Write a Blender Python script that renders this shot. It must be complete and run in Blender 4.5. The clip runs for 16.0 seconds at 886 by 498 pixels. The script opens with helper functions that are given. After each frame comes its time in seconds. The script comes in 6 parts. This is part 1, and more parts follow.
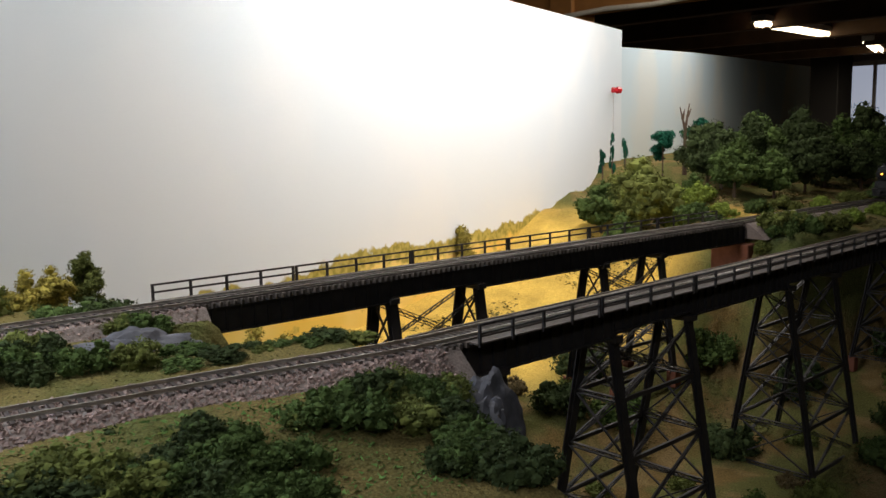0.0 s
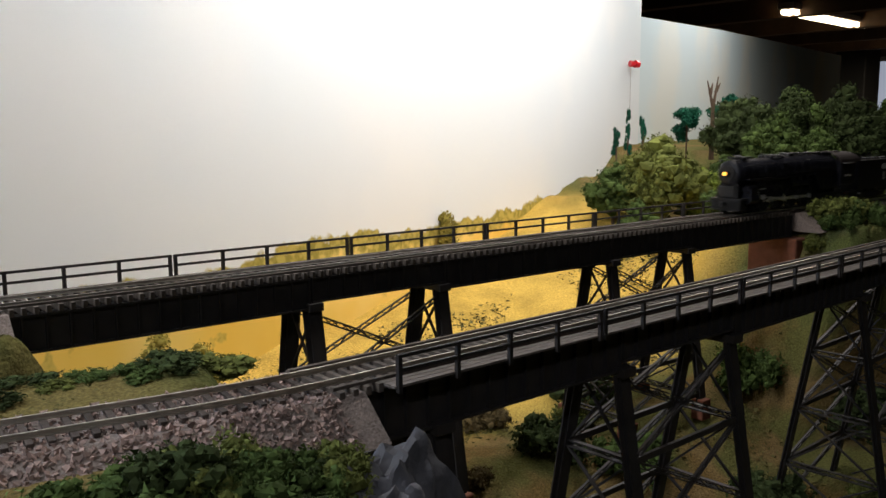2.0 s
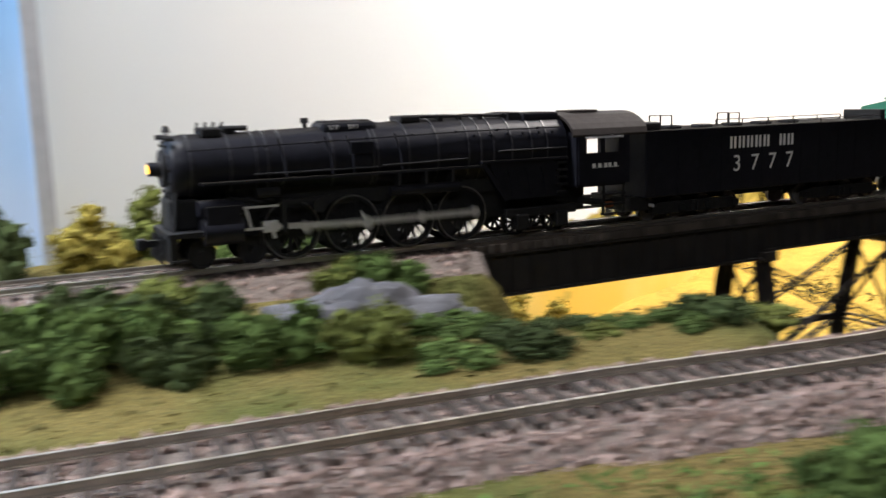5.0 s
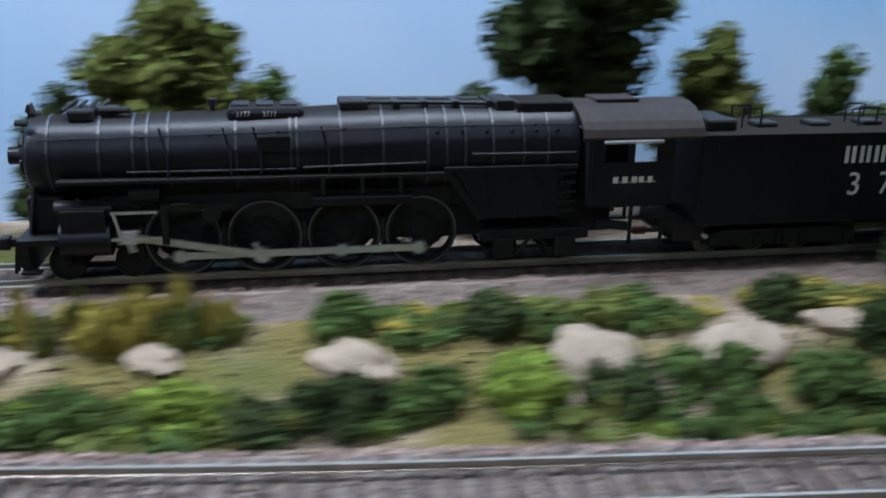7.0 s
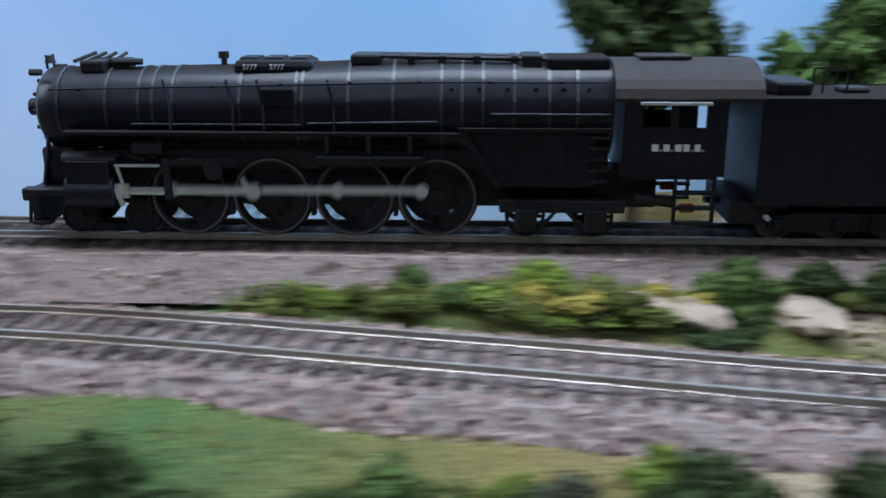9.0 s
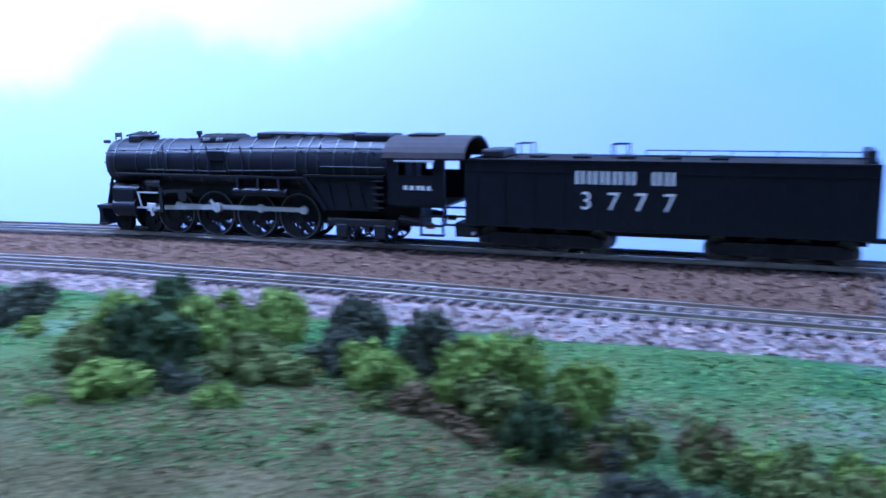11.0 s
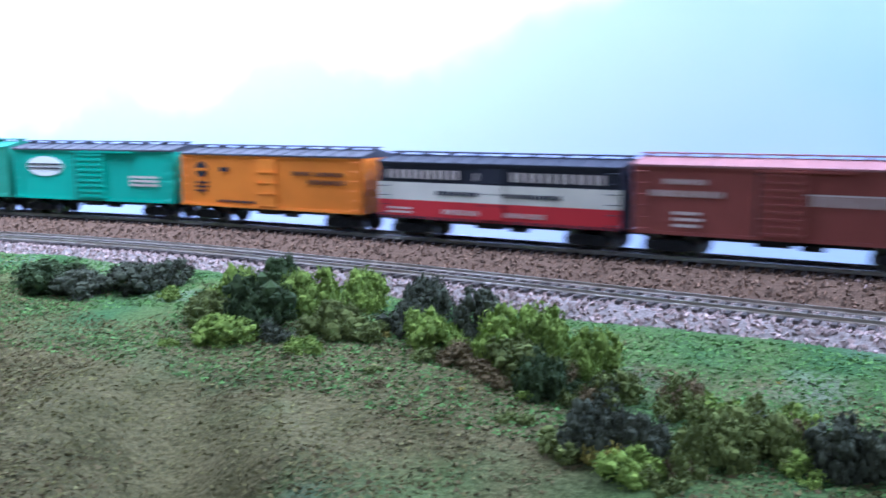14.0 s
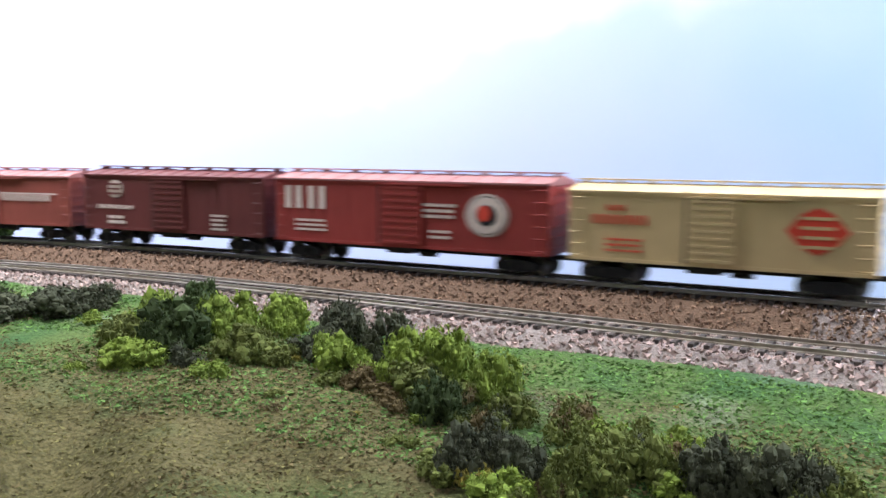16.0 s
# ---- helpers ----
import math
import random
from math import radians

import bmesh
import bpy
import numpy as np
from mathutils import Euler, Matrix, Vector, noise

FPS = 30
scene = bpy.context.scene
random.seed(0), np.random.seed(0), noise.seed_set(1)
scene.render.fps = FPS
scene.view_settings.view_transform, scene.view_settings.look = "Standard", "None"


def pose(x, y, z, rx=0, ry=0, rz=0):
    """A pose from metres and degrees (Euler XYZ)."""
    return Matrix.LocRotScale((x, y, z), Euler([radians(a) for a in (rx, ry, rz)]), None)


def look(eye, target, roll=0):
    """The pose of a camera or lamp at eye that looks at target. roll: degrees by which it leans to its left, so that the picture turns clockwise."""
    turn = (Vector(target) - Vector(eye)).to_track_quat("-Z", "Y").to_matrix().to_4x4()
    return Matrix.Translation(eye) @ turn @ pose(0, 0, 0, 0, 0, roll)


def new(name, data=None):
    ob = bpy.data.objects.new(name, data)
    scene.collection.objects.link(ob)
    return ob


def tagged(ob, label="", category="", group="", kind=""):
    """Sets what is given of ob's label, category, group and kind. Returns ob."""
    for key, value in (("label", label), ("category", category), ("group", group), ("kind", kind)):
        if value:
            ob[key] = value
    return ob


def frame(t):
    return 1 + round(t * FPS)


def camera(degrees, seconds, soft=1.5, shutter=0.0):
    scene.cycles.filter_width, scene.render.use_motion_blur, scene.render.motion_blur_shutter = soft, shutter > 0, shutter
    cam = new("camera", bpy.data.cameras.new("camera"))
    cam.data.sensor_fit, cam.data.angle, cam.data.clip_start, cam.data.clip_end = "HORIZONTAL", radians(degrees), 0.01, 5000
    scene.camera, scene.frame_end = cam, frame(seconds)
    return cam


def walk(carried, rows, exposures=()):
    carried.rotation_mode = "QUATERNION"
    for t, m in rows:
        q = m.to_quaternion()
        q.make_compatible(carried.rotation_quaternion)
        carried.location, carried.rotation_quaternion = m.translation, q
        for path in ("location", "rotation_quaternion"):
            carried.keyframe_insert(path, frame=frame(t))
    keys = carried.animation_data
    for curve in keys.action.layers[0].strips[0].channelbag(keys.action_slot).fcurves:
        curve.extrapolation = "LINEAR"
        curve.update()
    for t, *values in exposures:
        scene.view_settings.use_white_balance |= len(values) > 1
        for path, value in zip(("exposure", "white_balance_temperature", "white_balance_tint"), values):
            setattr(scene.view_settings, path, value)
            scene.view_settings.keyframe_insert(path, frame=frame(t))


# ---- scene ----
# ---- camera ----
def eye(x, y, z, yaw, pitch, roll):
    a, b = radians(yaw), radians(pitch)
    way = Vector((math.cos(a) * math.cos(b), math.sin(a) * math.cos(b), math.sin(b)))
    return look((x, y, z), Vector((x, y, z)) + way, roll)


cam = camera(52.21, 16.0, soft=1.5, shutter=0.6)
walk(cam, [
    (0.0, eye(-0.2552, -0.6138, 0.1222, 49.69, -7.79, -1.04)),
    (0.5, eye(-0.2225, -0.5870, 0.1164, 50.12, -7.93, -0.96)),
    (1.0, eye(-0.1352, -0.5164, 0.1000, 51.32, -8.30, -0.60)),
    (1.5, eye(-0.0826, -0.4773, 0.0893, 51.21, -8.42, -0.57)),
    (2.0, eye(-0.0815, -0.4771, 0.0873, 50.66, -8.14, -0.25)),
    (2.5, eye(-0.0804, -0.4773, 0.0851, 50.82, -7.88, -0.07)),
    (3.0, eye(-0.0799, -0.4752, 0.0834, 51.55, -7.86, -0.09)),
    (5.5, eye(-0.2222, -0.3194, 0.0591, 67.18, -11.00, -0.86)),
    (6.0, eye(-0.3108, -0.3103, 0.0898, 71.28, -14.80, 0.60)),
    (6.5, eye(-0.4083, -0.3053, 0.1008, 76.55, -16.42, 0.87)),
    (7.0, eye(-0.5168, -0.2903, 0.0939, 79.80, -17.32, 0.76)),
    (7.5, eye(-0.6351, -0.2779, 0.0798, 80.53, -15.88, 0.30)),
    (8.0, eye(-0.7374, -0.2707, 0.0821, 84.86, -16.79, 0.63)),
    (8.5, eye(-0.8569, -0.2697, 0.0665, 88.78, -14.49, 0.66)),
    (9.0, eye(-0.9578, -0.2738, 0.0748, 92.61, -16.66, -0.15)),
    (11.5, eye(-1.2730, -0.4556, 0.0741, 114.83, -8.73, -0.03)),
    (12.0, eye(-1.2581, -0.4882, 0.0754, 117.74, -8.30, 0.55)),
    (12.5, eye(-1.2506, -0.4887, 0.0706, 119.12, -9.29, -0.04)),
    (13.0, eye(-1.2441, -0.4820, 0.0695, 119.45, -9.62, 0.37)),
    (13.5, eye(-1.2223, -0.4678, 0.0672, 120.62, -8.95, 0.41)),
    (14.0, eye(-1.1986, -0.4520, 0.0696, 119.91, -8.40, -0.16)),
    (14.5, eye(-1.1891, -0.4464, 0.0657, 119.45, -7.44, 0.25)),
    (15.0, eye(-1.1767, -0.4379, 0.0646, 119.43, -7.21, 0.31)),
    (15.5, eye(-1.1695, -0.4338, 0.0660, 119.56, -6.73, -0.05)),
    (16.0, eye(-1.1730, -0.4356, 0.0658, 119.02, -6.37, 0.23)),
], exposures=[(0.0, -0.05, 6550, 15), (3.2, -0.05, 6550, 15), (5.4, 0.92, 6500, 16), (6.2, 0.78, 6250, 15), (7.0, 0.12, 5700, 11), (7.7, 0.24, 5750, 11), (8.5, 0.18, 5850, 10), (9.2, 0.14, 5250, 13),
              (11.3, 0.69, 3950, 26), (12.5, 0.80, 4280, 26), (13.5, 0.80, 4480, 24), (14.5, 0.79, 5100, 17), (16.0, 0.78, 6150, 15)])

# ---- light ----
world = bpy.data.worlds.new("room_air")
world.use_nodes = True
world.node_tree.nodes["Background"].inputs[0].default_value = (0.9, 0.95, 1.0, 1)
world.node_tree.nodes["Background"].inputs[1].default_value = 0.05
scene.world = world


def area_strip(name, at, length, watts, colour, turn=0, wide=0.05, tilt=0):
    d = bpy.data.lights.new(name, "AREA")
    d.shape, d.size, d.size_y, d.energy, d.color = "RECTANGLE", length, wide, watts, colour
    ob = new(name, d)
    ob.matrix_basis = pose(*at, tilt, 0, turn)
    return ob


area_strip("area_strip", (0.76, 0.12, 0.44), 1.05, 7.0, (1.0, 0.96, 0.90), 20.5, tilt=50)
# added lamp with no fixture, brightens the end backdrop and the hill
area_strip("area_strip", (1.85, 0.62, 0.60), 0.8, 5.2, (1.0, 0.95, 0.86), 20, tilt=25)
area_strip("area_strip", (-0.66, -0.01, 0.52), 1.1, 9.0, (0.92, 0.97, 1.0), 0, tilt=22)
area_strip("area_strip", (-1.85, -0.16, 0.52), 0.9, 9.0, (0.94, 0.97, 1.0), 22, tilt=26)
# unseen lamp behind the camera, placed for the light on near sides
area_strip("area_strip", (-0.9, -1.10, 0.78), 1.6, 14.0, (0.88, 0.94, 1.0), 0, wide=0.12, tilt=-24)
area_strip("area_strip", (5.68, 2.60, 0.66), 1.2, 25.0, (1.0, 0.85, 0.6), 7)
area_strip("area_strip", (7.60, 2.95, 0.66), 1.2, 20.0, (1.0, 0.85, 0.6), 20)

# ---- materials ----


def mat(name, colour, rough=0.8, metal=0.0, vary=0.25, scale=200.0, bump=0.0, bump_scale=600.0, rand=0.0, second=None, mix_scale=30.0, spec=0.3, island=0.0):
    m = bpy.data.materials.new(name)
    m.use_nodes = True
    nt = m.node_tree
    b = nt.nodes["Principled BSDF"]
    b.inputs["Roughness"].default_value, b.inputs["Metallic"].default_value = rough, metal
    b.inputs["Specular IOR Level"].default_value = spec
    co = nt.nodes.new("ShaderNodeNewGeometry") if not rand and bump_scale < 0 else nt.nodes.new("ShaderNodeTexCoord")
    src = co.outputs["Object"]

    def noise_tex(s, detail=4):
        n = nt.nodes.new("ShaderNodeTexNoise")
        n.inputs["Scale"].default_value, n.inputs["Detail"].default_value = s, detail
        nt.links.new(src, n.inputs["Vector"])
        return n

    def mixer(a, c, fac):
        x = nt.nodes.new("ShaderNodeMix")
        x.data_type = "RGBA"
        for sock, v in ((x.inputs[6], a), (x.inputs[7], c)):
            if isinstance(v, tuple):
                sock.default_value = (*v, 1)
            else:
                nt.links.new(v, sock)
        if isinstance(fac, float):
            x.inputs[0].default_value = fac
        else:
            nt.links.new(fac, x.inputs[0])
        return x.outputs[2]

    def ramp(v, lo, hi):
        r = nt.nodes.new("ShaderNodeMapRange")
        r.inputs[1].default_value, r.inputs[2].default_value = lo, hi
        nt.links.new(v, r.inputs[0])
        return r.outputs[0]
    col = colour
    if second:
        col = mixer(colour, second, ramp(noise_tex(mix_scale, 3).outputs[0], 0.42, 0.60))
    dark = tuple(c * (1 - vary) for c in colour)
    light = tuple(min(1, c * (1 + vary)) for c in colour)
    grain = mixer(dark, light, ramp(noise_tex(scale).outputs[0], 0.3, 0.7))
    col = mixer(col, grain, 0.55)
    for spread, by_thing in ((rand, True), (island, False)):
        if not spread:
            continue
        if by_thing:
            o = nt.nodes.new("ShaderNodeObjectInfo").outputs["Random"]
        else:
            o = nt.nodes.new("ShaderNodeNewGeometry").outputs["Random Per Island"]
        h = nt.nodes.new("ShaderNodeHueSaturation")
        nt.links.new(ramp_to(nt, o, 1 - spread, 1 + spread), h.inputs["Value"])
        nt.links.new(col, h.inputs["Color"])
        col = h.outputs[0]
    nt.links.new(col, b.inputs["Base Color"])
    if bump:
        bp = nt.nodes.new("ShaderNodeBump")
        bp.inputs["Strength"].default_value, bp.inputs["Distance"].default_value = bump, 0.001
        nt.links.new(noise_tex(bump_scale, 5).outputs[0], bp.inputs["Height"])
        nt.links.new(bp.outputs[0], b.inputs["Normal"])
    return m


def ramp_to(nt, v, lo, hi):
    r = nt.nodes.new("ShaderNodeMapRange")
    r.inputs[3].default_value, r.inputs[4].default_value = lo, hi
    nt.links.new(v, r.inputs[0])
    return r.outputs[0]


def glow(name, colour, power):
    m = bpy.data.materials.new(name)
    m.use_nodes = True
    b = m.node_tree.nodes["Principled BSDF"]
    b.inputs["Emission Color"].default_value, b.inputs["Emission Strength"].default_value = (*colour, 1), power
    b.inputs["Base Color"].default_value = (*colour, 1)
    return m


LOCO = mat("satin_black_paint", (0.010, 0.0105, 0.015), 0.36, 0.0, 0.35, 300, 0.06, 900, spec=0.24)
BAND = mat("glossy_black_band", (0.020, 0.020, 0.025), 0.34, 0, 0.3, 300, spec=0.6)


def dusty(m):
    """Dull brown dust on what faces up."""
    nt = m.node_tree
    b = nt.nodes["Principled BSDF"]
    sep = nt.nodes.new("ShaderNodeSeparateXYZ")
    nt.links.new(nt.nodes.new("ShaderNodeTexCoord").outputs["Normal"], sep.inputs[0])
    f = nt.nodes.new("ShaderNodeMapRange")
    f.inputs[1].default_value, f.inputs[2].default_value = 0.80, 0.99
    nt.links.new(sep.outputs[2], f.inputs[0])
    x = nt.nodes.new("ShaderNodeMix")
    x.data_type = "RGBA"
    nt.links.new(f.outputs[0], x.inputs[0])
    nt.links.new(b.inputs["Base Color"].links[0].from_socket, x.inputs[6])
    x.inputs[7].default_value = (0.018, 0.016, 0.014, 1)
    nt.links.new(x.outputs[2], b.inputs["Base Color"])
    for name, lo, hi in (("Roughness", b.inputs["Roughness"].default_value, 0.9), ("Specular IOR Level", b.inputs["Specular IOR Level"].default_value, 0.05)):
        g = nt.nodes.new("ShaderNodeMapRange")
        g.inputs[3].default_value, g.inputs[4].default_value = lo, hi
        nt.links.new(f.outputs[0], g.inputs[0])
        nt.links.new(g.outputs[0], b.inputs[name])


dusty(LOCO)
LOCO_DARK = mat("sooty_black", (0.012, 0.012, 0.013), 0.6, 0.0, 0.4, 300)
ROD = mat("bare_steel_rod", (0.66, 0.66, 0.66), 0.38, 0.45, 0.2, 400)
TYRE = mat("steel_tyre", (0.17, 0.165, 0.165), 0.38, 0.5, 0.3, 400)
CABROOF = mat("dusty_brown_black", (0.030, 0.025, 0.023), 0.65, 0, 0.3, 300, spec=0.15)
WHITE = mat("white_lettering", (0.75, 0.75, 0.72), 0.7, 0, 0.1)
SILVER = mat("silver_paint", (0.45, 0.45, 0.46), 0.5, 0.3, 0.1)
LAMP_ON = glow("headlight_glow", (1.0, 0.45, 0.06), 3.5)
GLASS = mat("cab_interior", (0.02, 0.02, 0.02), 0.3)
RUST_RED = mat("rusty_red", (0.25, 0.08, 0.03), 0.8)
RAIL = mat("nickel_rail", (0.46, 0.44, 0.40), 0.30, 0.8, 0.35, 150, second=(0.30, 0.24, 0.17), mix_scale=14)
RAILDIRT = mat("tarnished_rail", (0.46, 0.42, 0.36), 0.38, 0.7, 0.35, 150, second=(0.33, 0.26, 0.17), mix_scale=14)
TIE = mat("brown_sleeper", (0.055, 0.043, 0.036), 0.85, 0, 0.4, 500, 0.3, 1500, rand=0.35)
TIES = mat("brown_sleepers_far", (0.055, 0.043, 0.036), 0.85, 0, 0.4, 500, 0.3, 1500, island=0.3)
BALLAST = mat("pinkish_grey_ballast", (0.235, 0.19, 0.165), 0.95, 0, 0.5, 900, 0.8, 1100, second=(0.145, 0.12, 0.105), mix_scale=500)
STONES = mat("loose_ballast", (0.29, 0.21, 0.18), 0.95, 0, 0.3, 900, island=0.55)
BROWNST = mat("rust_brown_ballast", (0.135, 0.082, 0.050), 0.95, 0, 0.3, 900, island=0.5)
BROWNBED = mat("rust_brown_bed", (0.11, 0.066, 0.04), 0.95, 0, 0.4, 900, 0.8, 1100)
BRIDGE = mat("weathered_black_girder", (0.028, 0.026, 0.026), 0.55, 0, 0.5, 60, 0.15, 500, second=(0.045, 0.036, 0.031), mix_scale=40)
BRIDGETIE = mat("grey_brown_bridge_tie", (0.085, 0.07, 0.058), 0.9, 0, 0.4, 400, rand=0.3)
WALKWAY = mat("grey_walkway_plank", (0.13, 0.11, 0.095), 0.9, 0, 0.4, 300)
FOOTING = mat("red_brown_footing", (0.16, 0.06, 0.035), 0.85, 0, 0.3, 150, 0.3)
ROCK = mat("grey_plaster_rock", (0.125, 0.125, 0.138), 0.85, 0, 0.6, 70, 0.9, 260, second=(0.06, 0.06, 0.062), mix_scale=50)
PALE = mat("pale_limestone_rock", (0.28, 0.22, 0.16), 0.9, 0, 0.4, 100, 0.6, 400)
WOODBROWN = mat("brown_timber_abutment", (0.22, 0.085, 0.035), 0.7, 0, 0.3, 30, 0.2, 100)
BARK = mat("brown_bark", (0.09, 0.06, 0.04), 0.95, 0, 0.4, 400)
SHEDROOF = mat("red_brown_shed_roof", (0.15, 0.068, 0.056), 0.85, 0, 0.25, 200)
SHEDWALL = mat("weathered_grey_board", (0.15, 0.14, 0.14), 0.9, 0, 0.3, 300, rand=0.3)
SHEDBASE = mat("pale_concrete", (0.45, 0.45, 0.38), 0.9, 0, 0.2, 200)


def leaf(name, colour):
    return mat(name, colour, 0.95, 0, 0.35, 5, rand=0.18, spec=0.08, island=0.38)


LEAF_DARK = leaf("dark_foliage", (0.037, 0.052, 0.019))
LEAF_MID = leaf("mid_green_foliage", (0.060, 0.092, 0.026))
LEAF_OLIVE = leaf("olive_foliage", (0.100, 0.115, 0.030))
LEAF_LIME = leaf("lime_foliage", (0.150, 0.200, 0.034))
LEAF_YELLOW = leaf("straw_yellow_foliage", (0.27, 0.225, 0.05))
LEAF_GREY = leaf("grey_green_foliage", (0.056, 0.060, 0.036))
LEAF_BROWN = leaf("brown_foliage", (0.105, 0.078, 0.035))
LEAF_TEAL = leaf("bluish_green_foliage", (0.012, 0.085, 0.050))


def ground_material():
    m = bpy.data.materials.new("scenic_ground")
    m.use_nodes = True
    nt = m.node_tree
    b = nt.nodes["Principled BSDF"]
    b.inputs["Roughness"].default_value, b.inputs["Specular IOR Level"].default_value = 1.0, 0.05
    co = nt.nodes.new("ShaderNodeTexCoord").outputs["Object"]
    sep = nt.nodes.new("ShaderNodeSeparateXYZ")
    nt.links.new(co, sep.inputs[0])

    def n(s, d=4):
        t = nt.nodes.new("ShaderNodeTexNoise")
        t.inputs["Scale"].default_value, t.inputs["Detail"].default_value = s, d
        nt.links.new(co, t.inputs["Vector"])
        return t.outputs[0]

    def rng(v, lo, hi, a=0.0, c=1.0):
        r = nt.nodes.new("ShaderNodeMapRange")
        for i, q in enumerate((lo, hi, a, c)):
            r.inputs[i + 1].default_value = q
        nt.links.new(v, r.inputs[0])
        return r.outputs[0]

    def mix(a, c, f):
        x = nt.nodes.new("ShaderNodeMix")
        x.data_type = "RGBA"
        for sock, v in ((x.inputs[6], a), (x.inputs[7], c)):
            if isinstance(v, tuple):
                sock.default_value = (*v, 1)
            else:
                nt.links.new(v, sock)
        nt.links.new(f, x.inputs[0])
        return x.outputs[2]

    def mul(a, c, op="MULTIPLY"):
        x = nt.nodes.new("ShaderNodeMath")
        x.operation = op
        for sock, v in zip(x.inputs, (a, c)):
            if isinstance(v, float):
                sock.default_value = v
            else:
                nt.links.new(v, sock)
        return x.outputs[0]
    grass = mix((0.045, 0.090, 0.030), (0.080, 0.110, 0.034), rng(n(22), 0.4, 0.6))
    brown = mix((0.072, 0.064, 0.025), (0.108, 0.092, 0.040), rng(n(35), 0.38, 0.62))
    tan = mix((0.150, 0.100, 0.035), (0.215, 0.150, 0.065), rng(n(30), 0.4, 0.6))
    patch = mul(n(9, 3), rng(sep.outputs[1], -0.28, -0.12, -0.08, 0.18), "ADD")
    col = mix(brown, grass, rng(patch, 0.46, 0.60))
    col = mix(col, (0.36, 0.40, 0.36), mul(rng(n(14, 2), 0.64, 0.74), 0.18))
    valley = rng(sep.outputs[2], -0.05, -0.11)
    east = rng(sep.outputs[0], -0.05, 0.1)
    col = mix(col, mix(tan, (0.11, 0.11, 0.035), rng(n(16), 0.43, 0.55)), mul(mul(valley, east), rng(sep.outputs[0], 0.55, 0.9), "MAXIMUM"))
    straw = mix((0.60, 0.40, 0.085), (0.44, 0.30, 0.065), rng(n(19, 3), 0.45, 0.65))
    col = mix(col, straw, mul(mul(rng(sep.outputs[0], 0.02, 0.07), rng(sep.outputs[0], 1.02, 0.88)), rng(sep.outputs[1], 0.03, 0.12)))
    mid = mul(rng(sep.outputs[0], -1.03, -0.95), rng(sep.outputs[0], 0.10, 0.04))
    col = mix(col, mix((0.165, 0.125, 0.045), (0.10, 0.10, 0.032), rng(n(13, 3), 0.45, 0.60)), mul(mid, 0.85))
    sand = mul(rng(n(11, 2), 0.40, 0.52), mul(rng(sep.outputs[0], -0.95, -0.85), rng(sep.outputs[0], -0.28, -0.34)))
    col = mix(col, mix((0.34, 0.27, 0.20), (0.24, 0.18, 0.13), rng(n(60, 3), 0.4, 0.6)), sand)
    fine = mix((0.62, 0.62, 0.62), (1.35, 1.35, 1.35), rng(n(700, 3), 0.3, 0.7))
    x = nt.nodes.new("ShaderNodeMix")
    x.data_type, x.blend_type = "RGBA", "MULTIPLY"
    x.inputs[0].default_value = 1.0
    nt.links.new(col, x.inputs[6])
    nt.links.new(fine, x.inputs[7])
    nt.links.new(x.outputs[2], b.inputs["Base Color"])
    bp = nt.nodes.new("ShaderNodeBump")
    bp.inputs["Strength"].default_value, bp.inputs["Distance"].default_value = 1.0, 0.0018
    nt.links.new(mul(n(420, 5), n(90, 3), "ADD"), bp.inputs["Height"])
    nt.links.new(bp.outputs[0], b.inputs["Normal"])
    return m


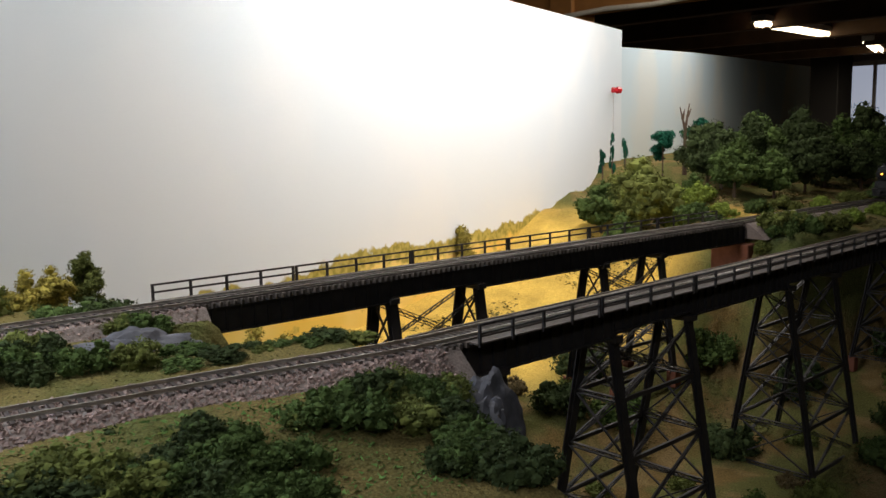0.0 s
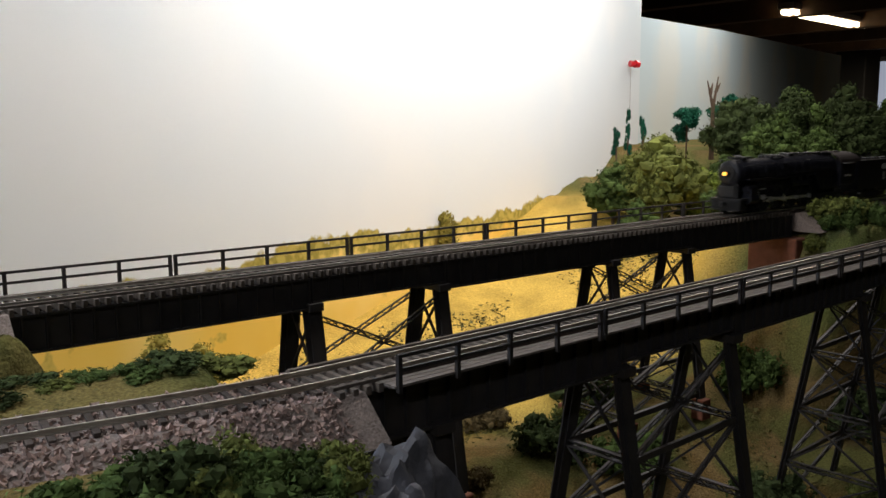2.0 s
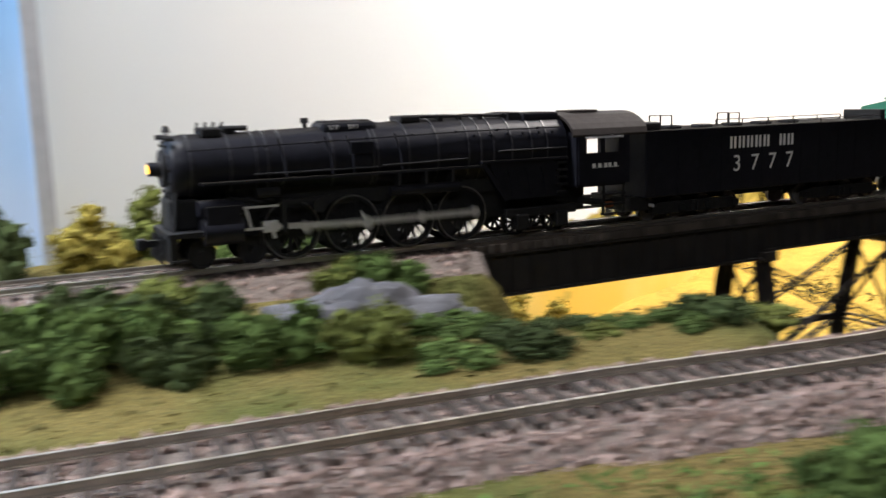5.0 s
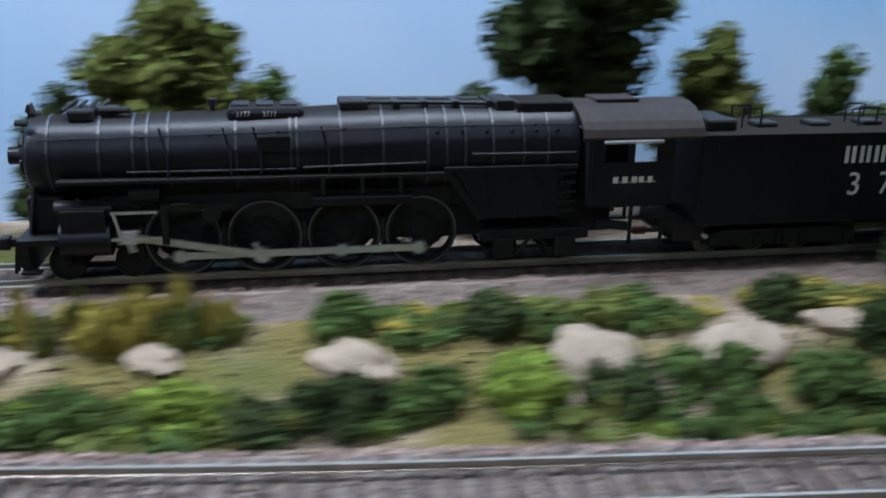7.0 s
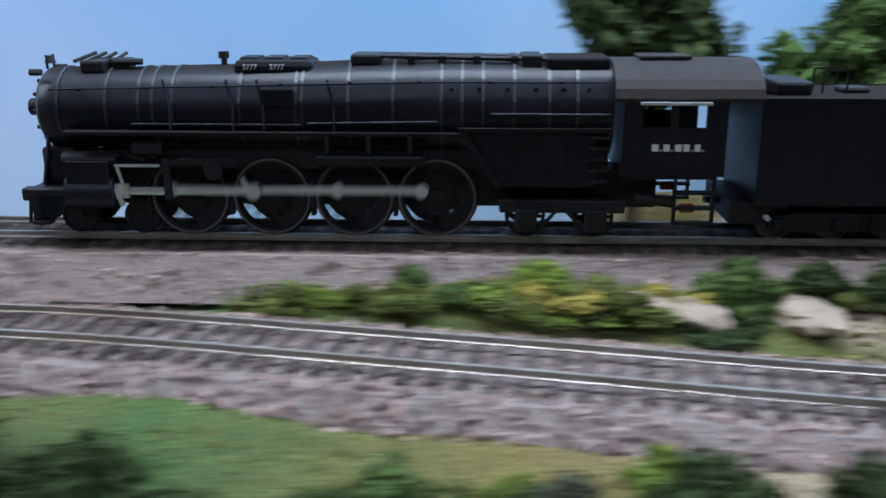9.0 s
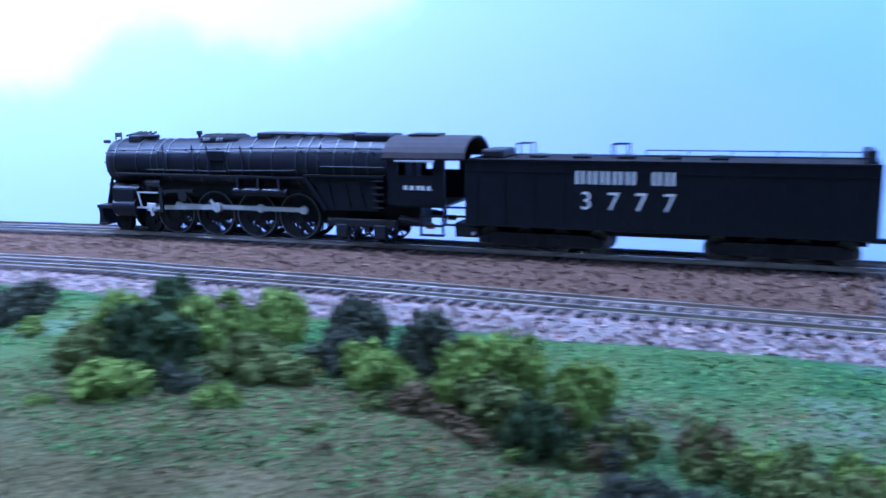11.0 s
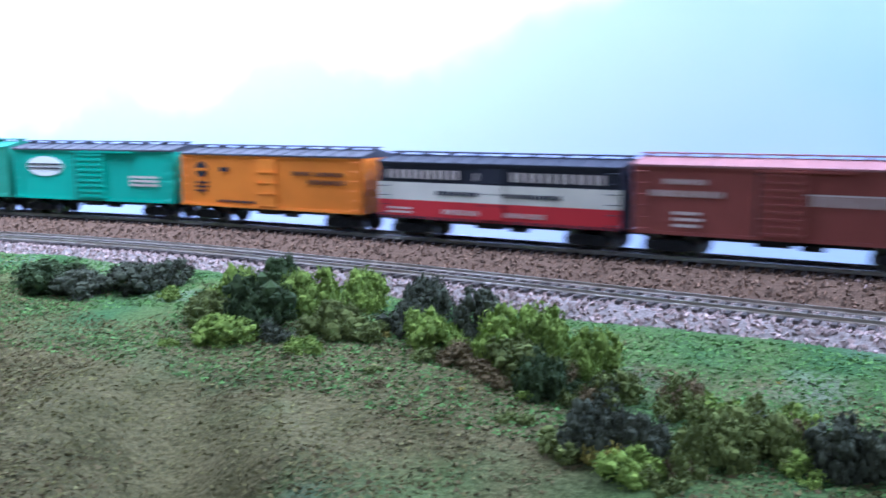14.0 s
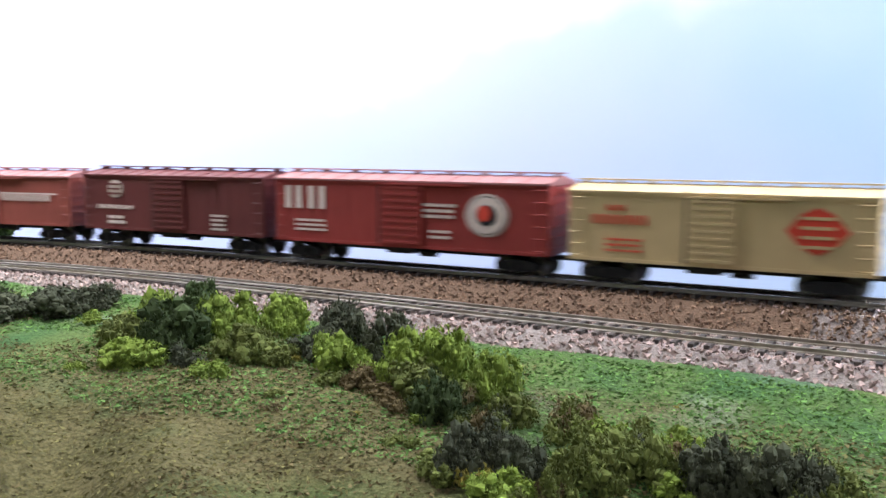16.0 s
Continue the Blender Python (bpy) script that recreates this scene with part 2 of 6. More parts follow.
def backdrop_material(name, low, high, cloud, hills=False, z0=-0.05, z1=0.35, cloudy=0.5, fade=None):
    m = bpy.data.materials.new(name)
    m.use_nodes = True
    nt = m.node_tree
    b = nt.nodes["Principled BSDF"]
    b.inputs["Roughness"].default_value, b.inputs["Specular IOR Level"].default_value = 0.8, 0.15
    co = nt.nodes.new("ShaderNodeTexCoord").outputs["Object"]
    sep = nt.nodes.new("ShaderNodeSeparateXYZ")
    nt.links.new(co, sep.inputs[0])

    def n(s, d=3):
        t = nt.nodes.new("ShaderNodeTexNoise")
        t.inputs["Scale"].default_value, t.inputs["Detail"].default_value = s, d
        nt.links.new(co, t.inputs["Vector"])
        return t.outputs[0]

    def rng(v, lo, hi, a=0.0, c=1.0):
        r = nt.nodes.new("ShaderNodeMapRange")
        r.interpolation_type = "SMOOTHSTEP"
        for i, q in enumerate((lo, hi, a, c)):
            r.inputs[i + 1].default_value = q
        nt.links.new(v, r.inputs[0])
        return r.outputs[0]

    def mix(a, c, f):
        x = nt.nodes.new("ShaderNodeMix")
        x.data_type = "RGBA"
        for sock, v in ((x.inputs[6], a), (x.inputs[7], c)):
            if isinstance(v, tuple):
                sock.default_value = (*v, 1)
            else:
                nt.links.new(v, sock)
        nt.links.new(f, x.inputs[0])
        return x.outputs[2]

    def add(a, c, op="ADD"):
        x = nt.nodes.new("ShaderNodeMath")
        x.operation = op
        for sock, v in zip(x.inputs, (a, c)):
            if isinstance(v, float):
                sock.default_value = v
            else:
                nt.links.new(v, sock)
        return x.outputs[0]
    col = mix(low, high, rng(sep.outputs[2], z0, z1))
    col = mix(col, cloud, add(rng(n(4.0), 0.42, 0.66), cloudy, "MULTIPLY"))
    if fade:
        col = mix(col, fade, rng(sep.outputs[0], -0.95, -1.5))
        # white cloud bank plus clipped lamp glow, painted along the western curve, billowing lower edge
        rise = add(sep.outputs[2], add(add(sep.outputs[0], 0.156, "MULTIPLY"), 0.355), "SUBTRACT")
        rise = add(rise, add(add(n(7.0, 4), -0.5), 0.16, "MULTIPLY"))
        col = mix(col, (0.84, 0.86, 0.90), add(rng(rise, -0.005, 0.03), rng(sep.outputs[0], -1.15, -1.45), "MULTIPLY"))
    if hills:
        # painted straw-coloured fields with a tree line
        line = add(add(n(9.0, 2), 0.05, "MULTIPLY"), add(n(60.0, 3), 0.030, "MULTIPLY"))
        line = add(line, rng(sep.outputs[0], 0.85, 1.25, 0.0, 0.035))
        over = add(sep.outputs[2], add(line, -0.082), "SUBTRACT")
        fields = mix((0.80, 0.53, 0.095), (0.86, 0.64, 0.20), rng(n(7.0), 0.35, 0.65))
        trees = mix((0.30, 0.25, 0.05), (0.48, 0.38, 0.09), rng(n(120.0), 0.4, 0.6))
        fields = mix(fields, trees, rng(over, -0.028, -0.012))
        fields = mix(fields, trees, add(rng(n(26.0, 4), 0.60, 0.66), 0.6, "MULTIPLY"))
        col = mix(fields, col, rng(over, -0.002, 0.003))
    nt.links.new(col, b.inputs["Base Color"])
    return m


GROUND = ground_material()
SKY_EAST = backdrop_material("pale_sky_paint", (0.74, 0.77, 0.78), (0.62, 0.70, 0.74), (0.80, 0.80, 0.78), True)
SKY_END = backdrop_material("pale_green_sky_paint", (0.66, 0.74, 0.74), (0.50, 0.62, 0.68), (0.72, 0.70, 0.62))
SKY_WEST = backdrop_material("blue_sky_paint", (0.43, 0.62, 0.86), (0.24, 0.485, 0.80), (0.66, 0.74, 0.90), cloudy=0.6, z1=0.16, fade=(0.545, 0.61, 0.88))
CEIL = mat("dark_ceiling_timber", (0.075, 0.042, 0.022), 0.8, 0, 0.4, 8)
JOIST = mat("orange_pine_joist", (0.42, 0.19, 0.055), 0.6, 0, 0.35, 12)
ROOMWALL = mat("brown_room_wall", (0.11, 0.075, 0.05), 0.9, 0, 0.3, 5)
FLOORM = mat("grey_concrete_floor", (0.14, 0.13, 0.12), 0.9, 0, 0.3, 5)
TUBE = glow("fluorescent_tube", (1.0, 0.84, 0.55), 7.0)
WINDOW = glow("daylight_window", (0.72, 0.82, 1.0), 0.38)
CABLE = mat("white_cable", (0.75, 0.68, 0.55), 0.5)

# ---- mesh helpers ----


def mesh_of(bm, name, material, smooth=False):
    me = bpy.data.meshes.new(name)
    bm.normal_update()
    bm.to_mesh(me)
    bm.free()
    me.materials.append(material)
    if smooth:
        me.shade_smooth()
        me.set_sharp_from_angle(angle=radians(40))
    return me


def part(name, bm, material, parent=None, label="", smooth=False):
    me = bm if isinstance(bm, bpy.types.Mesh) else mesh_of(bm, name, material, smooth)
    ob = new(name, me)
    if parent is not None:
        ob.parent = parent
    return tagged(ob, label) if label else ob


def holder(name, label, category, group="", kind="", m=None):
    ob = new(name)
    ob.empty_display_size = 0.02
    if m is not None:
        ob.matrix_basis = m
    return tagged(ob, label, category, group, kind)


def box(bm, x0, x1, y0, y1, z0, z1, bevel=0.0):
    r = bmesh.ops.create_cube(bm, size=1.0, matrix=Matrix.Translation(((x0 + x1) / 2, (y0 + y1) / 2, (z0 + z1) / 2)) @ Matrix.Diagonal((x1 - x0, y1 - y0, z1 - z0, 1)))
    if bevel:
        es = list({e for v in r["verts"] for e in v.link_edges})
        bmesh.ops.bevel(bm, geom=es, offset=bevel, segments=2, affect="EDGES", profile=0.5)
    return bm


def B(x0, x1, y0, y1, z0, z1, bevel=0.0):
    return box(bmesh.new(), x0, x1, y0, y1, z0, z1, bevel)


def rod(bm, a, b, r, seg=10, r2=None):
    a, b = Vector(a), Vector(b)
    d = b - a
    m = Matrix.Translation((a + b) / 2) @ d.to_track_quat("Z", "Y").to_matrix().to_4x4()
    bmesh.ops.create_cone(bm, cap_ends=True, segments=seg, radius1=r, radius2=r if r2 is None else r2, depth=d.length, matrix=m)
    return bm


def bar(bm, a, b, w, h):
    a, b = Vector(a), Vector(b)
    d = b - a
    m = Matrix.Translation((a + b) / 2) @ d.to_track_quat("X", "Z").to_matrix().to_4x4() @ Matrix.Diagonal((d.length, w, h, 1))
    bmesh.ops.create_cube(bm, size=1.0, matrix=m)
    return bm


def prism(bm, profile, axis, a, b):
    """A closed outline (two coordinates) pushed from a to b along an axis."""
    def at(u, v, w):
        return {"x": (w, u, v), "y": (u, w, v), "z": (u, v, w)}[axis]
    lo = [bm.verts.new(at(u, v, a)) for u, v in profile]
    hi = [bm.verts.new(at(u, v, b)) for u, v in profile]
    bm.faces.new(lo)
    bm.faces.new(hi)
    for i in range(len(lo)):
        j = (i + 1) % len(lo)
        bm.faces.new((lo[i], lo[j], hi[j], hi[i]))
    bmesh.ops.recalc_face_normals(bm, faces=bm.faces)
    return bm


def ball(bm, at, rx, ry, rz, sub=2):
    bmesh.ops.create_icosphere(bm, subdivisions=sub, radius=1, matrix=Matrix.Translation(at) @ Matrix.Diagonal((rx, ry, rz, 1)))
    return bm


def text_mesh(words, size, material):
    c = bpy.data.curves.new("lettering", "FONT")
    c.body, c.size, c.align_x, c.align_y, c.extrude = words, size, "CENTER", "CENTER", 0.0001
    ob = bpy.data.objects.new("lettering", c)
    scene.collection.objects.link(ob)
    me = bpy.data.meshes.new_from_object(ob.evaluated_get(bpy.context.evaluated_depsgraph_get()))
    bpy.data.objects.remove(ob)
    me.materials.clear()
    me.materials.append(material)
    return me


# ---- the tracks' lines ----
BEND, CURVE = -1.5438, 0.745          # where the main line begins to curve, and how tightly


def line_a(s):
    """Place and heading on the main line at distance s along it."""
    d = BEND - s
    if d <= 0:
        return s, 0.0, 0.0
    a = CURVE * d
    return BEND - math.sin(a) / CURVE, -(1 - math.cos(a)) / CURVE, a


B_X = [-1.6, -1.45, -1.3, -1.2, -1.09, -0.96, -0.87, -0.80, -0.72, -0.61, -0.50, -0.25, -0.15, -0.03, 0.10, 1.10, 3.0]
B_Y = [-0.049, -0.051, -0.058, -0.060, -0.056, -0.074, -0.089, -0.096, -0.103, -0.111, -0.124, -0.147, -0.157, -0.169, -0.184, -0.132, -0.03]
ZB = -0.010


def b_y(x):
    i = min(max(sum(1 for q in B_X if q <= x) - 1, 0), len(B_X) - 2)
    x0, x1, y0, y1 = B_X[i], B_X[i + 1], B_Y[i], B_Y[i + 1]

    def slope(k):
        k = min(max(k, 1), len(B_X) - 2)
        return (B_Y[k + 1] - B_Y[k - 1]) / (B_X[k + 1] - B_X[k - 1])
    h, u = x1 - x0, (x - x0) / (x1 - x0)
    u = min(max(u, 0), 1)
    return ((2 * u**3 - 3 * u**2 + 1) * y0 + (u**3 - 2 * u**2 + u) * h * slope(i) + (3 * u**2 - 2 * u**3) * y1 + (u**3 - u**2) * h * slope(i + 1))


def line_b(s):
    if s > -1.55:
        y = b_y(s)
        return s, y, math.atan((b_y(s + 0.01) - b_y(s - 0.01)) / 0.02)
    x, y, a = line_a(s)
    return x + math.sin(a) * 0.048, y - math.cos(a) * 0.048, a


def main_y(x):
    if x >= BEND:
        return 0.0
    q = min(CURVE * (BEND - x), 0.999)
    return -(1 - math.sqrt(1 - q * q)) / CURVE


def near_y(x):
    if x >= -1.55:
        return b_y(x)
    q = min(CURVE * (BEND - x), 0.99)
    return main_y(x) - 0.048 / math.sqrt(1 - q * q)


def smooth(a, b, x):
    u = min(max((x - a) / (b - a), 0.0), 1.0)
    return u * u * (3 - 2 * u)


def ground_z(x, y):
    ya, yb = main_y(x), near_y(x)
    n1 = noise.noise((x * 9, y * 9, 0.3))
    n2 = noise.noise((x * 30, y * 30, 1.7))
    z = -0.019 + 0.002 * n1 + 0.0012 * n2
    if y < yb - 0.035:                                # fields in front fall towards the aisle
        d = yb - 0.035 - y
        w = smooth(-1.0, -1.15, x)
        z -= (0.02 - 0.015 * w) * smooth(0.0, 0.12, d) + (0.16 - 0.04 * w) * max(d - 0.12, 0) + 0.008 * n1 * smooth(0, 0.1, d) * (1 - 0.6 * w) + 0.0025 * n2 * smooth(0, 0.1, d)
        z += (0.019 - 0.007 * w) * smooth(0.1 + 0.03 * w, 0.2, d) * math.sin((x * 0.8 + y * 0.6) * 75 + 3 * n1)
    if y > yb and y < ya:
        z += 0.008 * smooth(yb + 0.025, ya - 0.028, y) * smooth(-1.05, -0.95, x)
    if y > ya + 0.03:
        z += 0.006 * smooth(ya + 0.03, ya + 0.10, y) - 0.05 * smooth(ya + 0.035, ya + 0.06, y) * smooth(-0.88, -0.98, x)
    west = 0.02 + 0.015 * smooth(-0.10, -0.30, y) + 0.055 * smooth(-0.05, -0.09, y) * smooth(-0.165, -0.13, y) + 0.010 * noise.noise((y * 40, 2.2, 0)) - 0.03 * smooth(0.02, 0.15, y) - 0.085 * smooth(-0.103, -0.088, y) * (1 - smooth(-0.045, -0.032, y)) - 0.04 * smooth(0.03, 0.045, y)
    east = 0.745 + 0.245 * smooth(-0.07, -0.13, y) + 0.02 * noise.noise((y * 20, 7.2, 0)) + 0.5 * smooth(0.04, 0.4, y)
    v = smooth(west, west + 0.075, x) * (1 - smooth(east - 0.10, east + 0.03, x))
    floor = -0.165 - 0.055 * smooth(0.0, -0.12, y) + 0.012 * n1 + 0.004 * n2 + 0.05 * smooth(0.55, 0.95, x) + 0.05 * smooth(0.05, 0.45, y)
    z = z * (1 - v) + floor * v
    if x > 0.7:
        z += 0.05 * smooth(0.10, 0.45, y) * smooth(0.75, 1.1, x)
    return z


# ---- room and ground ----
def structure(name, bm, material, label, category):
    return tagged(part(name, bm, material), label, category, kind="structure")


structure("floor", B(-6, 10.2, -4.2, 5.7, -1.45, -1.40), FLOORM, "grey concrete basement floor", "floor")
structure("ceiling", B(-6, 10.2, -4.2, 5.7, 0.86, 0.91), CEIL, "dark brown boarded basement ceiling", "ceiling")
structure("wall_south", B(-6, 10.2, -4.2, -4.1, -1.40, 0.86), ROOMWALL, "plain brown room wall", "wall")
structure("wall_north", B(-6, 10.2, 5.6, 5.7, -1.40, 0.86), ROOMWALL, "plain brown room wall", "wall")
structure("wall_west", B(-6, -5.9, -4.1, 5.6, -1.40, 0.86), ROOMWALL, "plain brown room wall", "wall")
structure("wall_east", B(10.1, 10.2, -4.1, 5.6, -1.40, 0.86), ROOMWALL, "dark brown far room wall", "wall")


def sheet_ground():
    xs = list(np.arange(-3.4, -1.9, 0.03)) + list(np.arange(-1.9, 1.2, 0.0065)) + list(np.arange(1.2, 4.2, 0.05))
    ys = list(np.arange(-0.9, -0.36, 0.03)) + list(np.arange(-0.36, 0.14, 0.0065)) + list(np.arange(0.14, 1.55, 0.035))
    verts = [(x, y, ground_z(x, y)) for x in xs for y in ys]
    n = len(ys)
    faces = [(i * n + j, (i + 1) * n + j, (i + 1) * n + j + 1, i * n + j + 1) for i in range(len(xs) - 1) for j in range(n - 1)]
    me = bpy.data.meshes.new("ground")
    me.from_pydata(verts, [], faces)
    me.shade_smooth()
    me.materials.append(GROUND)
    return tagged(new("ground", me), "scenic layout ground with turf, earth and a tan valley", "ground", kind="structure")


sheet_ground()


def backdrop(name, points, z0, z1, material, label, thick=0.006):
    """An upright painted sheet along a line seen from above."""
    bm = bmesh.new()
    rows = []
    for i, (x, y) in enumerate(points):
        a = Vector(points[max(i - 1, 0)])
        c = Vector(points[min(i + 1, len(points) - 1)])
        d = (c - a).normalized()
        nx, ny = -d.y * thick, d.x * thick
        top = z1(i) if callable(z1) else z1
        rows.append([bm.verts.new(p) for p in ((x, y, z0), (x, y, top), (x + nx, y + ny, top), (x + nx, y + ny, z0))])
    for a, c in zip(rows[:-1], rows[1:]):
        for i in range(4):
            j = (i + 1) % 4
            bm.faces.new((a[i], a[j], c[j], c[i]))
    bm.faces.new(rows[0])
    bm.faces.new(rows[-1])
    bmesh.ops.recalc_face_normals(bm, faces=bm.faces)
    ob = structure(name, bm, material, label, "backdrop")
    ob.data.shade_smooth()
    ob.data.set_sharp_from_angle(angle=radians(30))
    return ob


WEST_LINE = [(-0.128, 0.112), (-0.4, 0.112), (-0.8, 0.112), (-1.2, 0.115), (-1.5, 0.112), (-1.7, 0.10), (-1.9, 0.066), (-2.1, 0.012), (-2.3, -0.065), (-2.5, -0.17), (-2.7, -0.32), (-2.9, -0.52), (-3.1, -0.85)]
EAST_LINE = [(-0.13, 0.118), (0.3, 0.276), (0.7, 0.426), (1.0, 0.538), (1.365, 0.675)]
backdrop("backdrop_west", WEST_LINE[::-1], -0.12, 0.46, SKY_WEST, "blue painted sky backdrop sheet behind the track", 0.006)
backdrop("backdrop_east", EAST_LINE, -0.26, 0.322, SKY_EAST, "white painted sky backdrop with straw-coloured hills", 0.006)
backdrop("backdrop_end", [(1.352, 0.690), (2.0, 0.925), (2.8, 1.22), (3.6, 1.52), (4.3, 1.78)], -0.2, lambda i: 0.288 + 0.028 * i - 0.0006 * i * i, SKY_END, "pale green-grey lower backdrop sheet behind trees", 0.006)
seam = tagged(part("trim", B(-0.1345, -0.1275, 0.1085, 0.1115, -0.05, 0.46), SILVER), "grey joint strip between two backdrop sheets", "trim", kind="structure")

# ---- tracks ----
def strip(line, s0, s1, profile, step=0.02):
    """Pushes an open or closed cross outline (side, height) along a track line."""
    bm = bmesh.new()
    count = max(2, int((s1 - s0) / step))
    rows = []
    for i in range(count + 1):
        x, y, a = line(s0 + (s1 - s0) * i / count)
        rows.append([bm.verts.new((x - math.sin(a) * v, y + math.cos(a) * v, z)) for v, z in profile])
    k = len(profile)
    for a, c in zip(rows[:-1], rows[1:]):
        for i in range(k):
            j = (i + 1) % k
            bm.faces.new((a[i], c[i], c[j], a[j]))
    bm.faces.new(rows[0])
    bm.faces.new(rows[-1])
    bmesh.ops.recalc_face_normals(bm, faces=bm.faces)
    return bm


def grains(name, line, s0, s1, count, z0, material, label, south=0.042, north=0.040, low=-0.022, big=1.0):
    """Loose ballast: small angular stones between the sleepers and down both shoulders."""
    rng = np.random.default_rng(int(abs(s0 * 100) + count))
    verts, faces = [], []
    tet = np.array([(1, 1, 1), (1, -1, -1), (-1, 1, -1), (-1, -1, 1)], float)
    half = 0.0195
    for _ in range(count):
        s = rng.uniform(s0, s1)
        v = rng.uniform(-south, north)
        if abs(v) < 0.0165 and rng.random() < 0.35:
            continue
        x, y, a = line(s)
        out = max(abs(v) - half, 0) / ((south if v < 0 else north) - half)
        z = z0 - 0.0040 + (low - z0 + 0.0040) * out + rng.uniform(-0.0002, 0.0007)
        r = rng.uniform(0.0006, 0.0012) * (big if abs(v) > 0.016 else 0.85)
        q = Euler(rng.uniform(0, 6.28, 3)).to_matrix()
        k = len(verts)
        c = Vector((x - math.sin(a) * v, y + math.cos(a) * v, z))
        for p in tet:
            verts.append(c + q @ Vector(p * r * rng.uniform(0.5, 1.0)))
        faces += [(k, k + 1, k + 2), (k, k + 3, k + 1), (k, k + 2, k + 3), (k + 1, k + 3, k + 2)]
    me = bpy.data.meshes.new(name)
    me.from_pydata(verts, [], faces)
    me.materials.append(material)
    return tagged(new(name, me), label, "ballast", kind="stuff")


def rail_profile(side, z):
    c = side * 0.0088
    return [(c - 0.0009, z - 0.0021), (c - 0.0009, z - 0.0017), (c - 0.0003, z - 0.0014), (c - 0.0003, z - 0.0006), (c - 0.00055, z - 0.0004), (c - 0.0005, z),
            (c + 0.0005, z), (c + 0.00055, z - 0.0004), (c + 0.0003, z - 0.0006), (c + 0.0003, z - 0.0014), (c + 0.0009, z - 0.0017), (c + 0.0009, z - 0.0021)]


def track(name, line, s0, s1, z, near, gaps, label, metal):
    th = holder(name, label, "railway track", "", "structure")
    for side in (-1, 1):
        part("rail", strip(line, s0, s1, rail_profile(side, z)), metal, th)
    tie = mesh_of(B(-0.0012, 0.0012, -0.0150, 0.0150, -0.0038, -0.0021, 0.0002), "sleeper", TIE)
    rest = bmesh.new()
    n_ob = 0
    rng = random.Random(5)
    for i in range(int((s1 - s0) / 0.0068)):
        s = s0 + i * 0.0068
        if any(a < s < b for a, b in gaps):
            continue
        x, y, a = line(s)
        m = Matrix.Translation((x, y, z)) @ Matrix.Rotation(a + rng.uniform(-0.02, 0.02), 4, "Z")
        if near[0] < s < near[1] and n_ob < 290:
            ob = new("sleeper", tie)
            ob.parent, ob.matrix_basis = th, m
            n_ob += 1
        else:
            bmesh.ops.create_cube(rest, size=1, matrix=m @ Matrix.Translation((0, 0, -0.00295)) @ Matrix.Diagonal((0.0024, 0.03, 0.0017, 1)))
    tagged(part("sleepers", rest, TIES, th), kind="stuff")
    return th


NB0, NB1 = 0.092, 1.005                # near bridge
track("main_track", line_a, -3.0, 3.1, 0.0, (-1.9, -0.02), [(0.020, 0.738)], "model railway track with tarnished rails on brown ballast", RAIL)
track("near_track", line_b, -3.0, 2.4, ZB, (-1.45, NB0), [(NB0, NB1)], "weathered model railway track with dark sleepers on pinkish ballast", RAILDIRT)


def bed(name, line, s0, s1, z, low, material, label, near=0.042):
    prof = [(-near, low), (-0.0195, z - 0.0040), (0.0195, z - 0.0040), (0.042, low)]
    return structure(name, strip(line, s0, s1, prof), material, label, "track bed")


bed("main_bed", line_a, -3.0, -1.22, 0.0, -0.022, BROWNBED, "rust-brown ballast shoulder under the main track")
bed("main_bed", line_a, -1.22, 0.026, 0.0, -0.016, BALLAST, "pinkish-grey ballast shoulder under the main track", 0.029)
bed("main_bed", line_a, 0.740, 3.1, 0.0, -0.022, BALLAST, "pinkish-grey ballast shoulder under the main track")
bed("near_bed", line_b, -3.0, -0.34, ZB, -0.030, BALLAST, "pinkish-grey ballast shoulder under the near track")
bed("near_bed", line_b, 0.050, NB0 + 0.012, ZB, -0.030, BALLAST, "pinkish-grey ballast shoulder at the viaduct", 0.036)
bed("near_bed", line_b, -0.34, 0.050, ZB, -0.036, BALLAST, "broad dark ballast bank under the near track", 0.060)
bed("near_bed", line_b, NB1 - 0.01, 2.4, ZB, -0.030, BALLAST, "pinkish-grey ballast shoulder under the near track")
grains("loose_ballast", line_a, -2.1, -1.12, 24000, 0.0, BROWNST, "loose rust-brown ballast stones")
grains("loose_ballast", line_a, -1.26, 0.02, 14000, 0.0, STONES, "loose pinkish-grey ballast stones", 0.029, 0.042, -0.016)
grains("loose_ballast", line_b, -2.0, -0.34, 36000, ZB, STONES, "loose pinkish-grey ballast stones", 0.044, 0.042, -0.030, 1.15)
grains("loose_ballast", line_b, 0.050, NB0, 2200, ZB, STONES, "loose purplish-grey ballast stones by the viaduct", 0.036, 0.042, -0.030)
grains("loose_ballast", line_b, -0.34, 0.050, 15000, ZB, STONES, "loose purplish-grey ballast stones on a bank", 0.060, 0.042, -0.036, 1.15)


